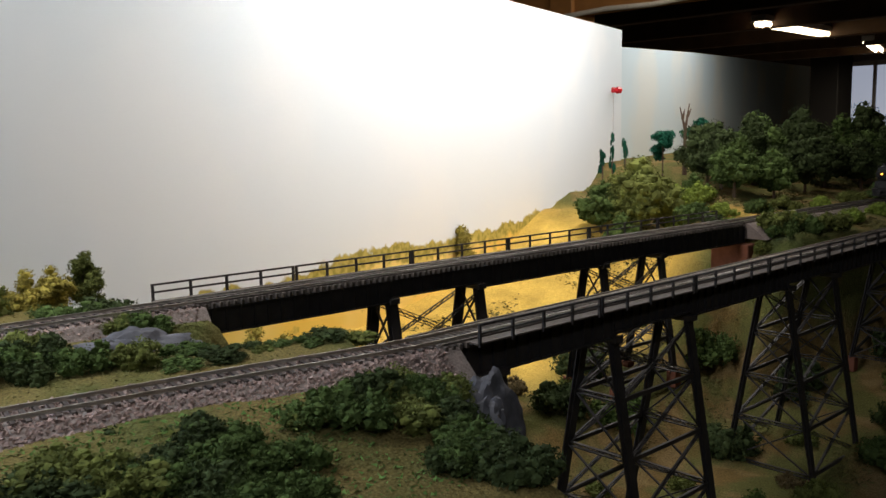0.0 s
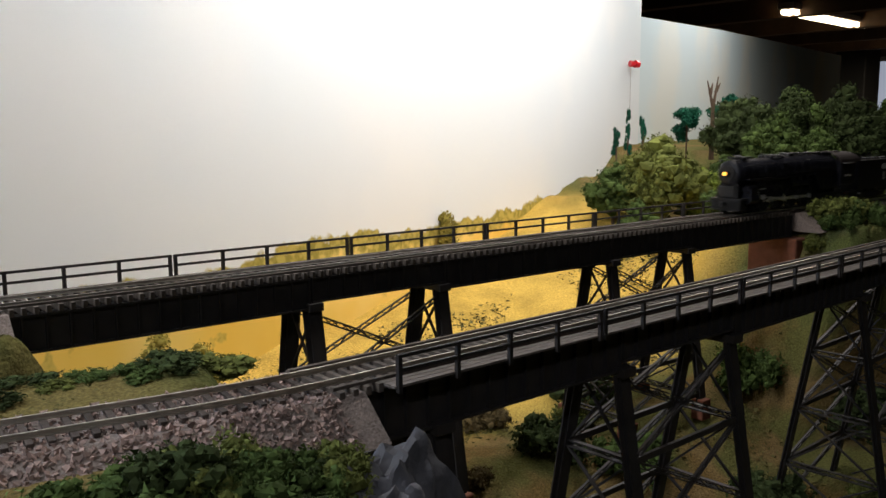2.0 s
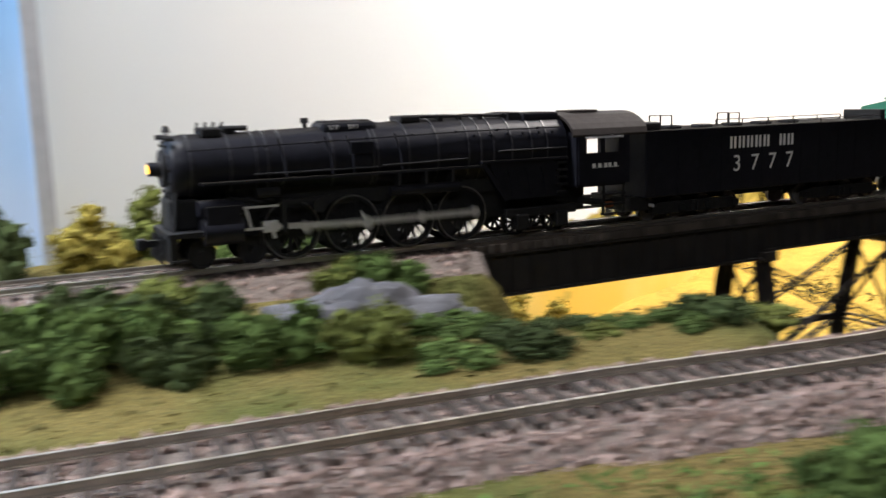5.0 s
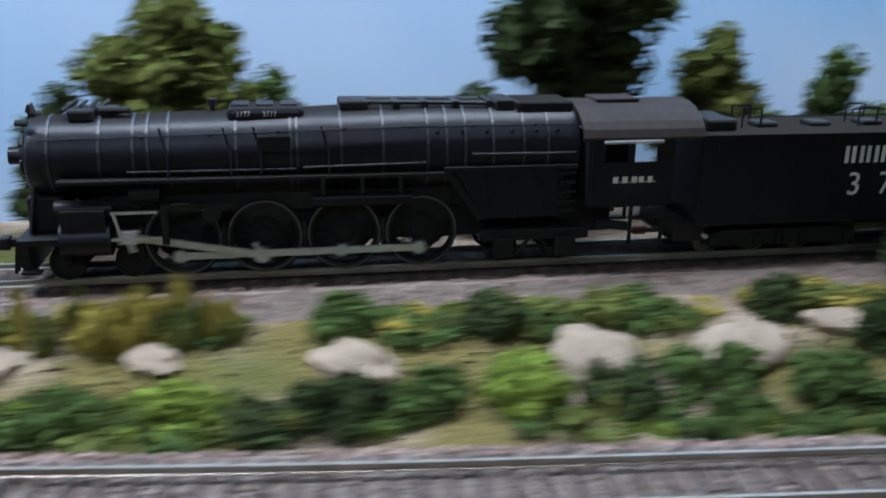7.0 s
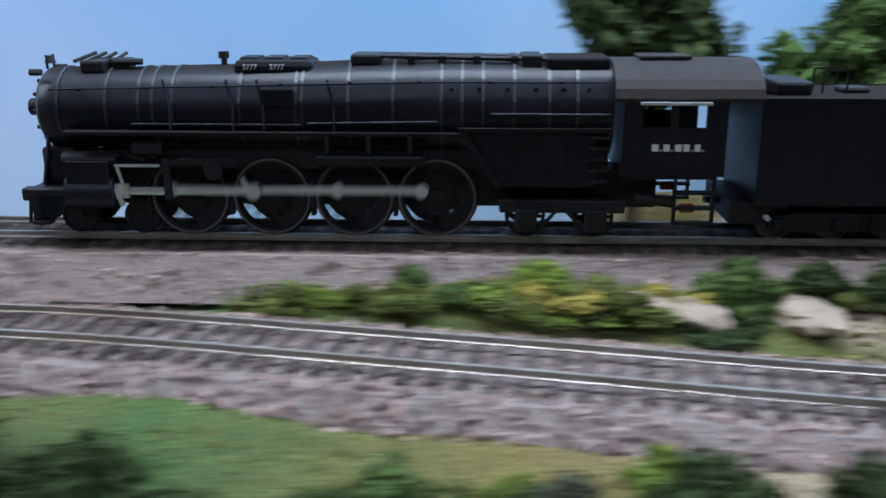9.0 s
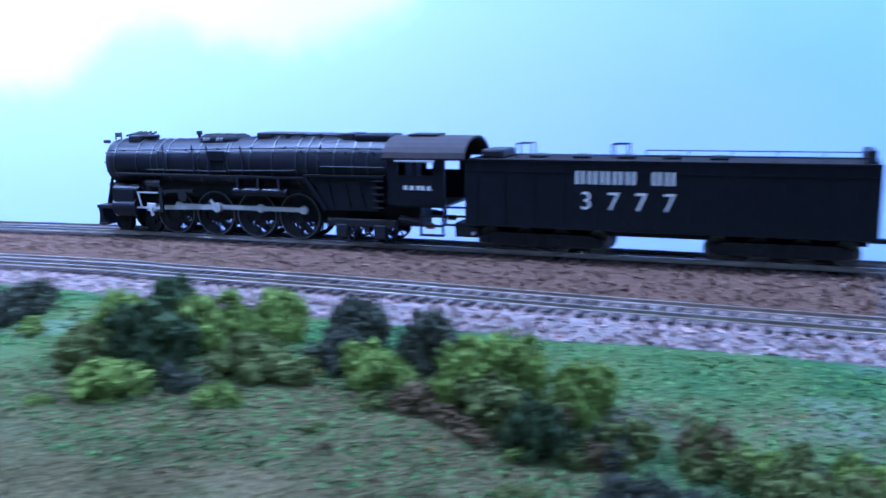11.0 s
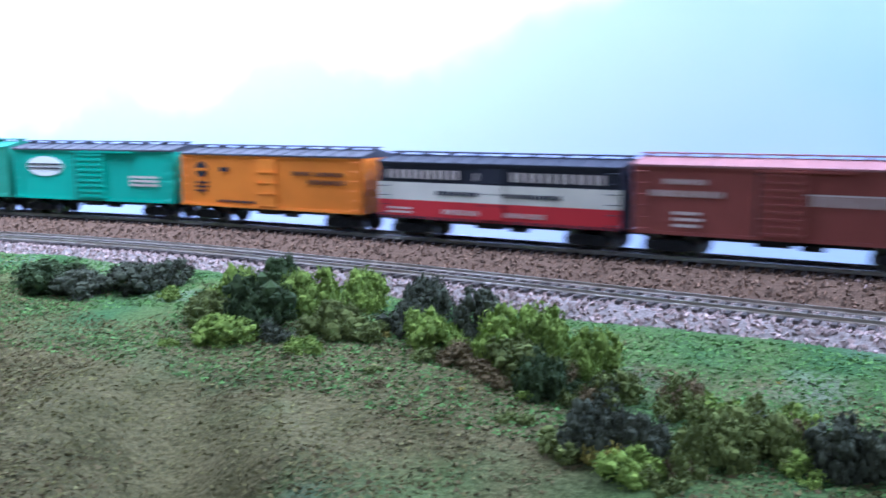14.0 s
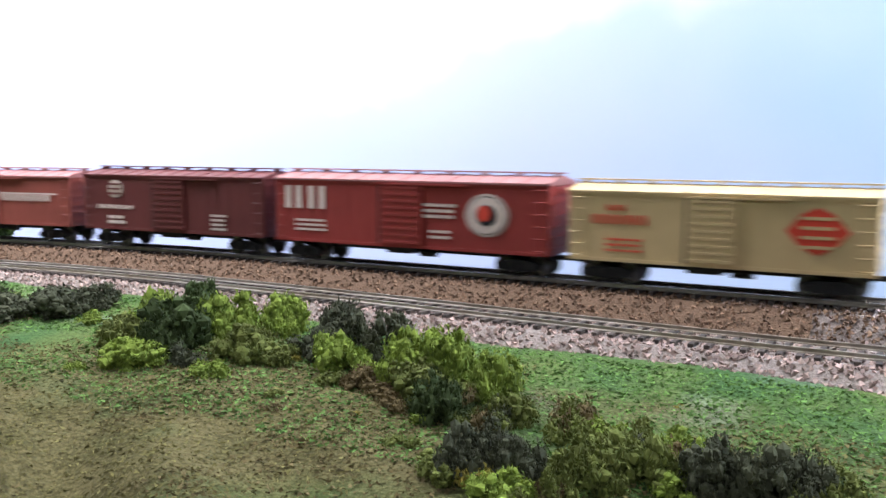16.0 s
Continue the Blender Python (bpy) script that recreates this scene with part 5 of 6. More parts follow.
def decor_br(b, y, low, top, h):
    bm = block_letters(bmesh.new(), 0.012, 0.055, y, top - 0.0165, top - 0.0120, 8)
    bars(bm, 0.008, 0.060, y, top - 0.0118, top - 0.0110)
    block_letters(bm, -0.055, -0.034, y, top - 0.0085, top - 0.0060, 7)
    block_letters(bm, -0.062, -0.026, y, top - 0.0145, top - 0.0115, 12)
    small_lines(bm, -0.050, -0.036, y, low + 0.004, low + 0.013, 3, 0.5, 6)
    part("lettering", bm, PALEINK, b, "pale painted script and lettering")


def decor_db(b, y, low, top, h):
    bm = disc(bmesh.new(), -0.046, y, top - 0.0085, 0.0062, 0.0058)
    part("emblem", bm, PALEINK, b, "faded round emblem")
    bm = bmesh.new()
    for k in (-1, 0, 1):
        bars(bm, -0.051, -0.041, y - 0.0003, top - 0.0091 + k * 0.003, top - 0.0079 + k * 0.003)
    part("emblem_band", bm, OXIDE, b)
    bm = block_letters(bmesh.new(), -0.062, -0.030, y, top - 0.0215, top - 0.0190, 11)
    small_lines(bm, -0.053, -0.038, y, low + 0.004, low + 0.0105, 2, 0.6, 7)
    small_lines(bm, 0.034, 0.046, y, low + 0.003, low + 0.014, 4, 0.5, 9)
    part("lettering", bm, PALEINK, b, "faded painted lettering")


def decor_np(b, y, low, top, h):
    bm = bmesh.new()
    z0, z1 = top - 0.0165, top - 0.0035
    block_letters(bm, -0.079, -0.046, y, z0, z1, 2)
    small_lines(bm, -0.072, -0.050, y, low + 0.0065, low + 0.0145, 3, 0.5, 3)
    small_lines(bm, 0.014, 0.034, y, low + 0.017, low + 0.026, 3, 0.55, 12)
    small_lines(bm, 0.018, 0.032, y, low + 0.006, low + 0.012, 2, 0.5, 13)
    part("lettering", bm, PALEINK, b, "pale painted block lettering")
    e = part("emblem", disc(bmesh.new(), 0.052, y, low + 0.0195, 0.0125, 0.0112), PALEINK, b, "round cream emblem with a red centre")
    part("emblem_ring", disc(bmesh.new(), 0.052, y - 0.0002, low + 0.0195, 0.0112, 0.0100), LOCO_DARK, e)
    part("emblem_ring", disc(bmesh.new(), 0.052, y - 0.0004, low + 0.0195, 0.0106, 0.0095), PALEINK, e)
    part("emblem_core", disc(bmesh.new(), 0.052, y - 0.0006, low + 0.0195, 0.0060, 0.0055), LOCO_DARK, e)
    part("emblem_core", disc(bmesh.new(), 0.0505, y - 0.0008, low + 0.0205, 0.0036, 0.0042), REDINK, e)


def decor_tan(b, y, low, top, h):
    bm = block_letters(bmesh.new(), -0.050, -0.040, y, top - 0.0085, top - 0.0058, 4)
    block_letters(bm, -0.057, -0.029, y, top - 0.0150, top - 0.0105, 7)
    small_lines(bm, -0.050, -0.032, y, low + 0.005, low + 0.013, 3, 0.4, 4)
    part("lettering", bm, REDINK, b, "faded red lettering")
    bm = bmesh.new()
    c = (0.045, top - 0.0145)
    pts = [(-0.0130, 0), (-0.0065, 0.0075), (0, 0.0105), (0.0065, 0.0075), (0.0130, 0), (0.0065, -0.0075), (0, -0.0105), (-0.0065, -0.0075)]
    prism(bm, [(c[0] + u, c[1] + v) for u, v in pts], "y", y - 0.0002, y)
    e = part("emblem", bm, REDINK, b, "faded red diamond emblem")
    bm = bmesh.new()
    for k in (-2, -1, 0, 1):
        bars(bm, c[0] - 0.007, c[0] + 0.007, y - 0.0002, c[1] + k * 0.0042 + 0.0008, c[1] + k * 0.0042 + 0.0022)
    part("emblem_band", bm, SAND, e)


engine()
TRAIN = [(MOVERS["engine"], LOCO_ORIGIN, 0.0)]
TRAIN.append((tender(), 0.3275, 0.0))
LEAD = 0.010                          # slack between tender and first car
for args, x0, x1 in (
        (("boxcar", "jade green reefer with faded red lettering", 0.0703, 0.0475, GREEN, GREENROOF, 0.0, None, decor_g1, True, True), 0.4214, 0.5619),
        (("boxcar", "mint green boxcar with white oval emblem and dark roof", 0.0707, 0.0465, GREEN2, DKROOF, 0.0125, None, decor_g2), 0.5692, 0.7106),
        (("refrigerator_car", "orange refrigerator car with black lettering", 0.0715, 0.0450, ORANGE, DKROOF, 0.0, None, decor_or, False, True), 0.7184, 0.8626),
        (("refrigerator_car", "navy, cream and crimson banded refrigerator car", 0.0725, 0.0430, NAVY, NAVY, 0.0, None, decor_bw, False, True), 0.8740, 1.0210),
        (("boxcar", "mineral red boxcar with pale script lettering", 0.0705, 0.0450, MINERAL, PINKROOF, 0.0100, None, decor_br), 1.0259, 1.1668),
        (("boxcar", "dark oxide red boxcar with faded round emblem", 0.0745, 0.0470, OXIDE, OXIDE, 0.0130, None, decor_db), 1.1790, 1.3336),
        (("boxcar", "brick red boxcar with cream round emblem", 0.0865, 0.0475, BRICK, PINKROOF, 0.0130, None, decor_np), 1.3411, 1.5164),
        (("boxcar", "sand tan boxcar with faded red diamond emblem", 0.0690, 0.0450, SAND, SAND, 0.0110, None, decor_tan), 1.5256, 1.6639)):
    TRAIN.append((freight_car(*args), (x0 + x1) / 2 + LEAD, 0.0))

# ---- foliage ----
ICO = bmesh.new()
bmesh.ops.create_icosphere(ICO, subdivisions=1, radius=1.0)
ICO.verts.index_update()
ICO_V = np.array([tuple(v.co) for v in ICO.verts])
ICO_F = np.array([[v.index for v in f.verts] for f in ICO.faces])
ICO.free()


def tuft_mesh(name, seed, blobs, radius, height, leafs, size, material, low=0.0, knobs=7):
    """Clumped foam foliage: lumps set with small ragged knobs, and loose flakes over them."""
    rng = np.random.default_rng(seed)
    cs, rs = [], []
    for i in range(blobs):
        a, d = rng.uniform(0, 6.28), radius * math.sqrt(rng.uniform(0, 0.75))
        r = radius * rng.uniform(0.20, 0.44)
        z = low + r * 0.5 + rng.uniform(0, 1) * max(height - low - 1.3 * r, 0.0) * (1 - 0.45 * d / radius)
        if low > 0 and i < 6:
            d, r = d * 0.3, radius * (0.46 - 0.03 * i)
            z = low + r * 0.5 + (height - low - 1.3 * r) * i / 5
        cs.append((d * math.cos(a), d * math.sin(a), z))
        rs.append(r)
    cs, rs = np.array(cs), np.array(rs)

    def spots(n):
        k = rng.choice(blobs, n, p=rs**2 / (rs**2).sum())
        v = rng.normal(size=(n, 3))
        v /= np.linalg.norm(v, axis=1)[:, None]
        return k, v
    vs, fs, base = [], [], 0
    k, v = spots(blobs * knobs)
    centres = np.concatenate([cs, cs[k] + v * rs[k][:, None] * np.array([0.86, 0.86, 0.78])])
    sizes = np.concatenate([rs * 0.74, rs[k] * rng.uniform(0.22, 0.46, len(k))])
    for c, r in zip(centres, sizes):
        jag = rng.uniform(0.62, 1.30, (len(ICO_V), 1))
        vs.append(c + ICO_V * jag * r * np.array([1, 1, 0.9]))
        fs.append(ICO_F + base)
        base += len(ICO_V)
    k, v = spots(leafs)
    p = cs[k] + v * (rs[k] * rng.uniform(0.82, 1.30, leafs))[:, None] * np.array([1, 1, 0.88])
    keep = p[:, 2] > low - 0.02
    p = p[keep]
    n = len(p)
    vs.append((p[:, None, :] + rng.normal(size=(n, 3, 3)) * size).reshape(-1, 3))
    fs.append(np.arange(3 * n).reshape(-1, 3) + base)
    me = bpy.data.meshes.new(name)
    me.from_pydata(np.concatenate(vs).tolist(), [], np.concatenate(fs).tolist())
    me.materials.append(material)
    return me


BUSH = {}
LEAVES = dict(dark=(LEAF_DARK, "dark green"), mid=(LEAF_MID, "mid-green"), olive=(LEAF_OLIVE, "olive green"), lime=(LEAF_LIME, "lime green"),
              yellow=(LEAF_YELLOW, "straw-yellow"), grey=(LEAF_GREY, "dark grey-green"), brown=(LEAF_BROWN, "brownish"))


def bush(kind, x, y, r, h=None, z=None, seed=0):
    weed = r < 0.008
    key = (kind, seed % (2 if weed else 4), weed)
    if key not in BUSH:
        BUSH[key] = tuft_mesh("foliage", 11 * len(BUSH) + 3, 9 if weed else 15, 1.0, 1.15, 700 if weed else 1900, 0.075 if weed else 0.045, LEAVES[kind][0], knobs=4 if weed else 7)
    ob = new("bush", BUSH[key])
    base = ground_z(x, y) if z is None else z
    ob.matrix_basis = Matrix.Translation((x, y, base - 0.0015)) @ Matrix.Rotation(seed * 2.4, 4, "Z") @ Matrix.Diagonal((r, r, h or r, 1))
    size = "small" if r < 0.011 else "spreading"
    return tagged(ob, "%s %s foam-foliage bush on the ground" % (size, LEAVES[kind][1]), "bush", "lineside bushes")


TREE = {}


def tree(kind, x, y, height, spread, z=None, seed=0, label="", low=0.30):
    base = ground_z(x, y) if z is None else z
    th = holder("tree", label or "%s model tree with a lumpy crown" % LEAVES[kind][1], "tree", "model trees",
                m=Matrix.Translation((x, y, base - 0.002)) @ Matrix.Rotation(seed * 1.7, 4, "Z"))
    key = (kind, seed % 3, round(spread / height, 1), low)
    if key not in TREE:
        bm = bmesh.new()
        rng = random.Random(seed + 5)
        rod(bm, (0, 0, 0), (0.01, 0, 0.45), 0.030, 8, 0.020)
        for i in range(6):
            a = i * 1.05 + rng.uniform(-0.3, 0.3)
            rod(bm, (0.01, 0, 0.26 + 0.03 * i), (0.01 + 0.26 * math.cos(a) * spread / height * 1.2, 0.26 * math.sin(a) * spread / height * 1.2, 0.55 + 0.05 * i), 0.012, 6, 0.005)
        TREE[key] = (mesh_of(bm, "trunk", BARK), tuft_mesh("crown", seed * 7 + 1, 26, spread / height, 1.0, 5200, 0.015, LEAVES[kind][0], low, 10))
    for name, me in zip(("trunk", "crown"), TREE[key]):
        ob = new(name, me)
        ob.parent, ob.scale = th, (height,) * 3
    return th


def rock(name, x, y, z, rx, ry, rz, material, label, seed=0, turn=0, sub=5, rough=0.35):
    bm = ball(bmesh.new(), (0, 0, 0), 1, 1, 1, sub)
    for v in bm.verts:
        q = v.co + Vector((seed * 3.1, 0, 0))
        w = 1 + rough * noise.noise(q * 1.6) + 0.15 * noise.noise(q * 4) - 0.10 * abs(noise.noise(q * 9)) + 0.03 * noise.noise(q * 22)
        v.co = Vector((round(v.co.x * 5) / 5 * 0.25 + v.co.x * 0.75, round(v.co.y * 5) / 5 * 0.25 + v.co.y * 0.75, v.co.z)) * w
        v.co = Vector((v.co.x * rx, v.co.y * ry, v.co.z * rz))
    ob = part(name, bm, material, None, "", True)
    ob.matrix_basis = pose(x, y, z, 0, 0, turn)
    return tagged(ob, label, "rock")


# rocks by the bridge heads
rock("rock", 0.090, -0.236, -0.090, 0.036, 0.028, 0.066, ROCK, "craggy grey plaster cliff beside the viaduct", 1, 20)
rock("rock", 0.045, -0.240, -0.078, 0.036, 0.040, 0.042, ROCK, "grey plaster rock under green turf", 2, 70)
rock("rock", -0.045, -0.052, -0.028, 0.046, 0.018, 0.022, ROCK, "broad grey plaster outcrop beside bushes", 3, -8)
rock("rock", -0.010, -0.050, -0.034, 0.022, 0.015, 0.017, ROCK, "low grey plaster outcrop", 4, 10)
for i, (x, y, r) in enumerate(((-0.345, -0.050, 0.012), (-0.385, -0.062, 0.016), (-0.43, -0.060, 0.018), (-0.50, -0.056, 0.014), (-0.655, -0.045, 0.010), (-0.63, -0.040, 0.009),
                               (-0.60, -0.046, 0.012), (-0.87, -0.040, 0.012), (-0.90, -0.040, 0.010), (-0.915, -0.036, 0.009), (-0.255, -0.085, 0.009), (-0.70, -0.042, 0.009), (-0.555, -0.048, 0.010), (-0.335, -0.036, 0.008))):
    rock("rock", x, y, ground_z(x, y) + 0.001, r * 1.1, r * 0.7, r * 0.36, PALE, "pale sandstone boulder among weeds", i + 5, i * 40, 3)

# between the tracks, from the bridge head westward
for i, (kind, x, y, r) in enumerate((
        ("mid", 0.035, -0.105, 0.010), ("olive", 0.020, -0.108, 0.009), ("dark", 0.066, -0.112, 0.018), ("mid", 0.052, -0.112, 0.013), ("olive", 0.085, -0.108, 0.019), ("mid", 0.098, -0.112, 0.014), ("dark", -0.008, -0.108, 0.018), ("mid", -0.035, -0.112, 0.016), ("mid", -0.02, -0.085, 0.017), ("dark", 0.012, -0.100, 0.012), ("mid", 0.050, -0.094, 0.010), ("olive", -0.055, -0.092, 0.017), ("mid", -0.085, -0.085, 0.018),
        ("dark", -0.105, -0.062, 0.020), ("mid", -0.125, -0.072, 0.020), ("mid", -0.150, -0.060, 0.020), ("dark", -0.135, -0.042, 0.018), ("mid", -0.165, -0.078, 0.017),
        ("olive", -0.110, -0.048, 0.020), ("mid", -0.145, -0.086, 0.015), ("dark", -0.115, -0.090, 0.014), ("mid", -0.026, -0.030, 0.016), ("olive", -0.036, -0.027, 0.016), ("mid", -0.018, -0.034, 0.014),
        ("dark", -0.270, -0.075, 0.014), ("mid", -0.300, -0.070, 0.015), ("dark", -0.335, -0.062, 0.015), ("mid", -0.300, -0.085, 0.013), ("lime", -0.275, -0.095, 0.011), ("lime", -0.330, -0.092, 0.013),
        ("mid", -0.370, -0.082, 0.014), ("mid", -0.400, -0.078, 0.015), ("dark", -0.430, -0.080, 0.013), ("lime", -0.455, -0.078, 0.014), ("mid", -0.48, -0.078, 0.012), ("dark", -0.505, -0.080, 0.015),
        ("lime", -0.54, -0.076, 0.013), ("mid", -0.57, -0.076, 0.012), ("dark", -0.60, -0.078, 0.012), ("lime", -0.63, -0.070, 0.010), ("dark", -0.695, -0.066, 0.010), ("mid", -0.735, -0.056, 0.013),
        ("mid", -0.500, -0.036, 0.013), ("mid", -0.545, -0.036, 0.011), ("yellow", -0.575, -0.036, 0.010), ("mid", -0.63, -0.034, 0.011), ("olive", -0.66, -0.036, 0.013), ("yellow", -0.685, -0.035, 0.012),
        ("olive", -0.42, -0.036, 0.011), ("dark", -0.455, -0.040, 0.013), ("dark", -0.36, -0.038, 0.013), ("mid", -0.76, -0.036, 0.010), ("yellow", -0.79, -0.034, 0.010), ("mid", -0.83, -0.034, 0.013),
        ("dark", -0.865, -0.030, 0.012), ("mid", -0.885, -0.030, 0.013), ("dark", -0.845, -0.032, 0.012), ("lime", -0.94, -0.026, 0.009), ("dark", -0.925, -0.040, 0.009), ("mid", -0.98, -0.026, 0.008), ("lime", -1.01, -0.025, 0.007),
        ("dark", -0.77, -0.048, 0.012), ("lime", -0.80, -0.050, 0.011), ("olive", -0.83, -0.050, 0.010), ("yellow", -0.72, -0.036, 0.010), ("yellow", -0.60, -0.034, 0.009))):
    bush(kind, x, y, r * 0.9, r * (1.3 if kind == "yellow" else 0.45 if x > -0.04 and y < -0.06 else 0.95), seed=i)
# weeds along both sides of the strip between the tracks
weeds = random.Random(21)


def weed_spread(name, label, spots):
    """Many small tufts of several greens joined into one spread."""
    vs, fs, ids, base = [], [], [], 0
    kinds = sorted(set(q[0] for q in spots))
    for kind, x, y, r, h, seed in spots:
        key = (kind, seed % 2, True)
        if key not in BUSH:
            BUSH[key] = tuft_mesh("foliage", 11 * len(BUSH) + 3, 9, 1.0, 1.15, 700, 0.075, LEAVES[kind][0], knobs=4)
        me = BUSH[key]
        co = np.empty(len(me.vertices) * 3, np.float32)
        me.vertices.foreach_get("co", co)
        lo = np.empty(len(me.loops), np.int32)
        me.loops.foreach_get("vertex_index", lo)
        a = seed * 2.4
        q = co.reshape(-1, 3) @ np.array([[math.cos(a), math.sin(a), 0], [-math.sin(a), math.cos(a), 0], [0, 0, 1]])
        vs.append(q * np.array([r, r, h]) + np.array([x, y, ground_z(x, y) - 0.0015]))
        fs.append(lo.reshape(-1, 3) + base)
        ids += [kinds.index(kind)] * (len(lo) // 3)
        base += len(q)
    me = bpy.data.meshes.new(name)
    me.from_pydata(np.concatenate(vs).tolist(), [], np.concatenate(fs).tolist())
    for kind in kinds:
        me.materials.append(LEAVES[kind][0])
    me.polygons.foreach_set("material_index", ids)
    return tagged(new(name, me), label, "weeds", kind="stuff")


spots = []
for i in range(150):
    x = weeds.uniform(-1.02, -0.25)
    if i % 2:
        y, kind, r = -weeds.uniform(0.030, 0.040), weeds.choice(("mid", "olive", "yellow", "mid", "olive")), weeds.uniform(0.005, 0.010)
    else:
        y, kind, r = b_y(x) + weeds.uniform(0.034, 0.044), weeds.choice(("lime", "mid", "dark", "lime", "olive")), weeds.uniform(0.005, 0.010)
    if y < -0.025:
        spots.append((kind, x, y, r * 1.5, r * weeds.uniform(0.6, 1.1), i))
weed_spread("weeds", "low green and straw weeds along the track edges", spots)
spots = []
for i in range(34):
    x = weeds.uniform(-1.10, -0.68)
    r = weeds.uniform(0.008, 0.015)
    spots.append((weeds.choice(("dark", "mid", "dark", "olive", "lime")), x, b_y(x) - weeds.uniform(0.052, 0.105), r, r * weeds.uniform(0.5, 0.9), i))
weed_spread("weeds", "low dark green scrub below the near track", spots)
# tall straw grass beside the main track
spots = [("yellow" if i % 3 else "olive", weeds.uniform(-0.80, -0.52), -weeds.uniform(0.031, 0.043), weeds.uniform(0.003, 0.006), weeds.uniform(0.010, 0.019), i) for i in range(46)]
weed_spread("tall_grass", "tall straw-yellow grass tufts beside the main track", spots)
# in front of the near track
for i, (kind, x, y, r) in enumerate((
        ("mid", -0.62, -0.150, 0.008), ("dark", -0.885, -0.126, 0.011), ("dark", -0.915, -0.132, 0.015), ("grey", -0.945, -0.138, 0.014), ("mid", -0.985, -0.134, 0.010), ("lime", -0.952, -0.124, 0.007), ("dark", -1.035, -0.122, 0.013),
        ("grey", -1.06, -0.128, 0.014), ("dark", -1.015, -0.134, 0.012), ("lime", -0.925, -0.118, 0.008), ("olive", -0.865, -0.130, 0.009), ("mid", -0.82, -0.138, 0.009))):
    bush(kind, x, y, r * 0.9, r * 0.95, seed=i + 1)
# scrub down the bank in front of the near track
bank = random.Random(4)
for i in range(72):
    x = bank.uniform(-0.27, 0.045)
    y = b_y(x) - bank.uniform(0.052 if x > -0.12 else 0.070, 0.150)
    r = bank.uniform(0.012, 0.019)
    bush(bank.choice(("dark", "mid", "olive", "mid", "dark")), x, y, r, r * bank.uniform(0.7, 1.0), z=max(ground_z(x, y), -0.046), seed=i)
for i in range(30):
    x = -0.125 + 0.0068 * i
    y = b_y(x) - 0.040 - bank.uniform(0, 0.014)
    r = bank.uniform(0.012, 0.017)
    bush(bank.choice(("mid", "olive", "dark", "mid")), x, y, r, r * 1.0, z=-0.033, seed=i)
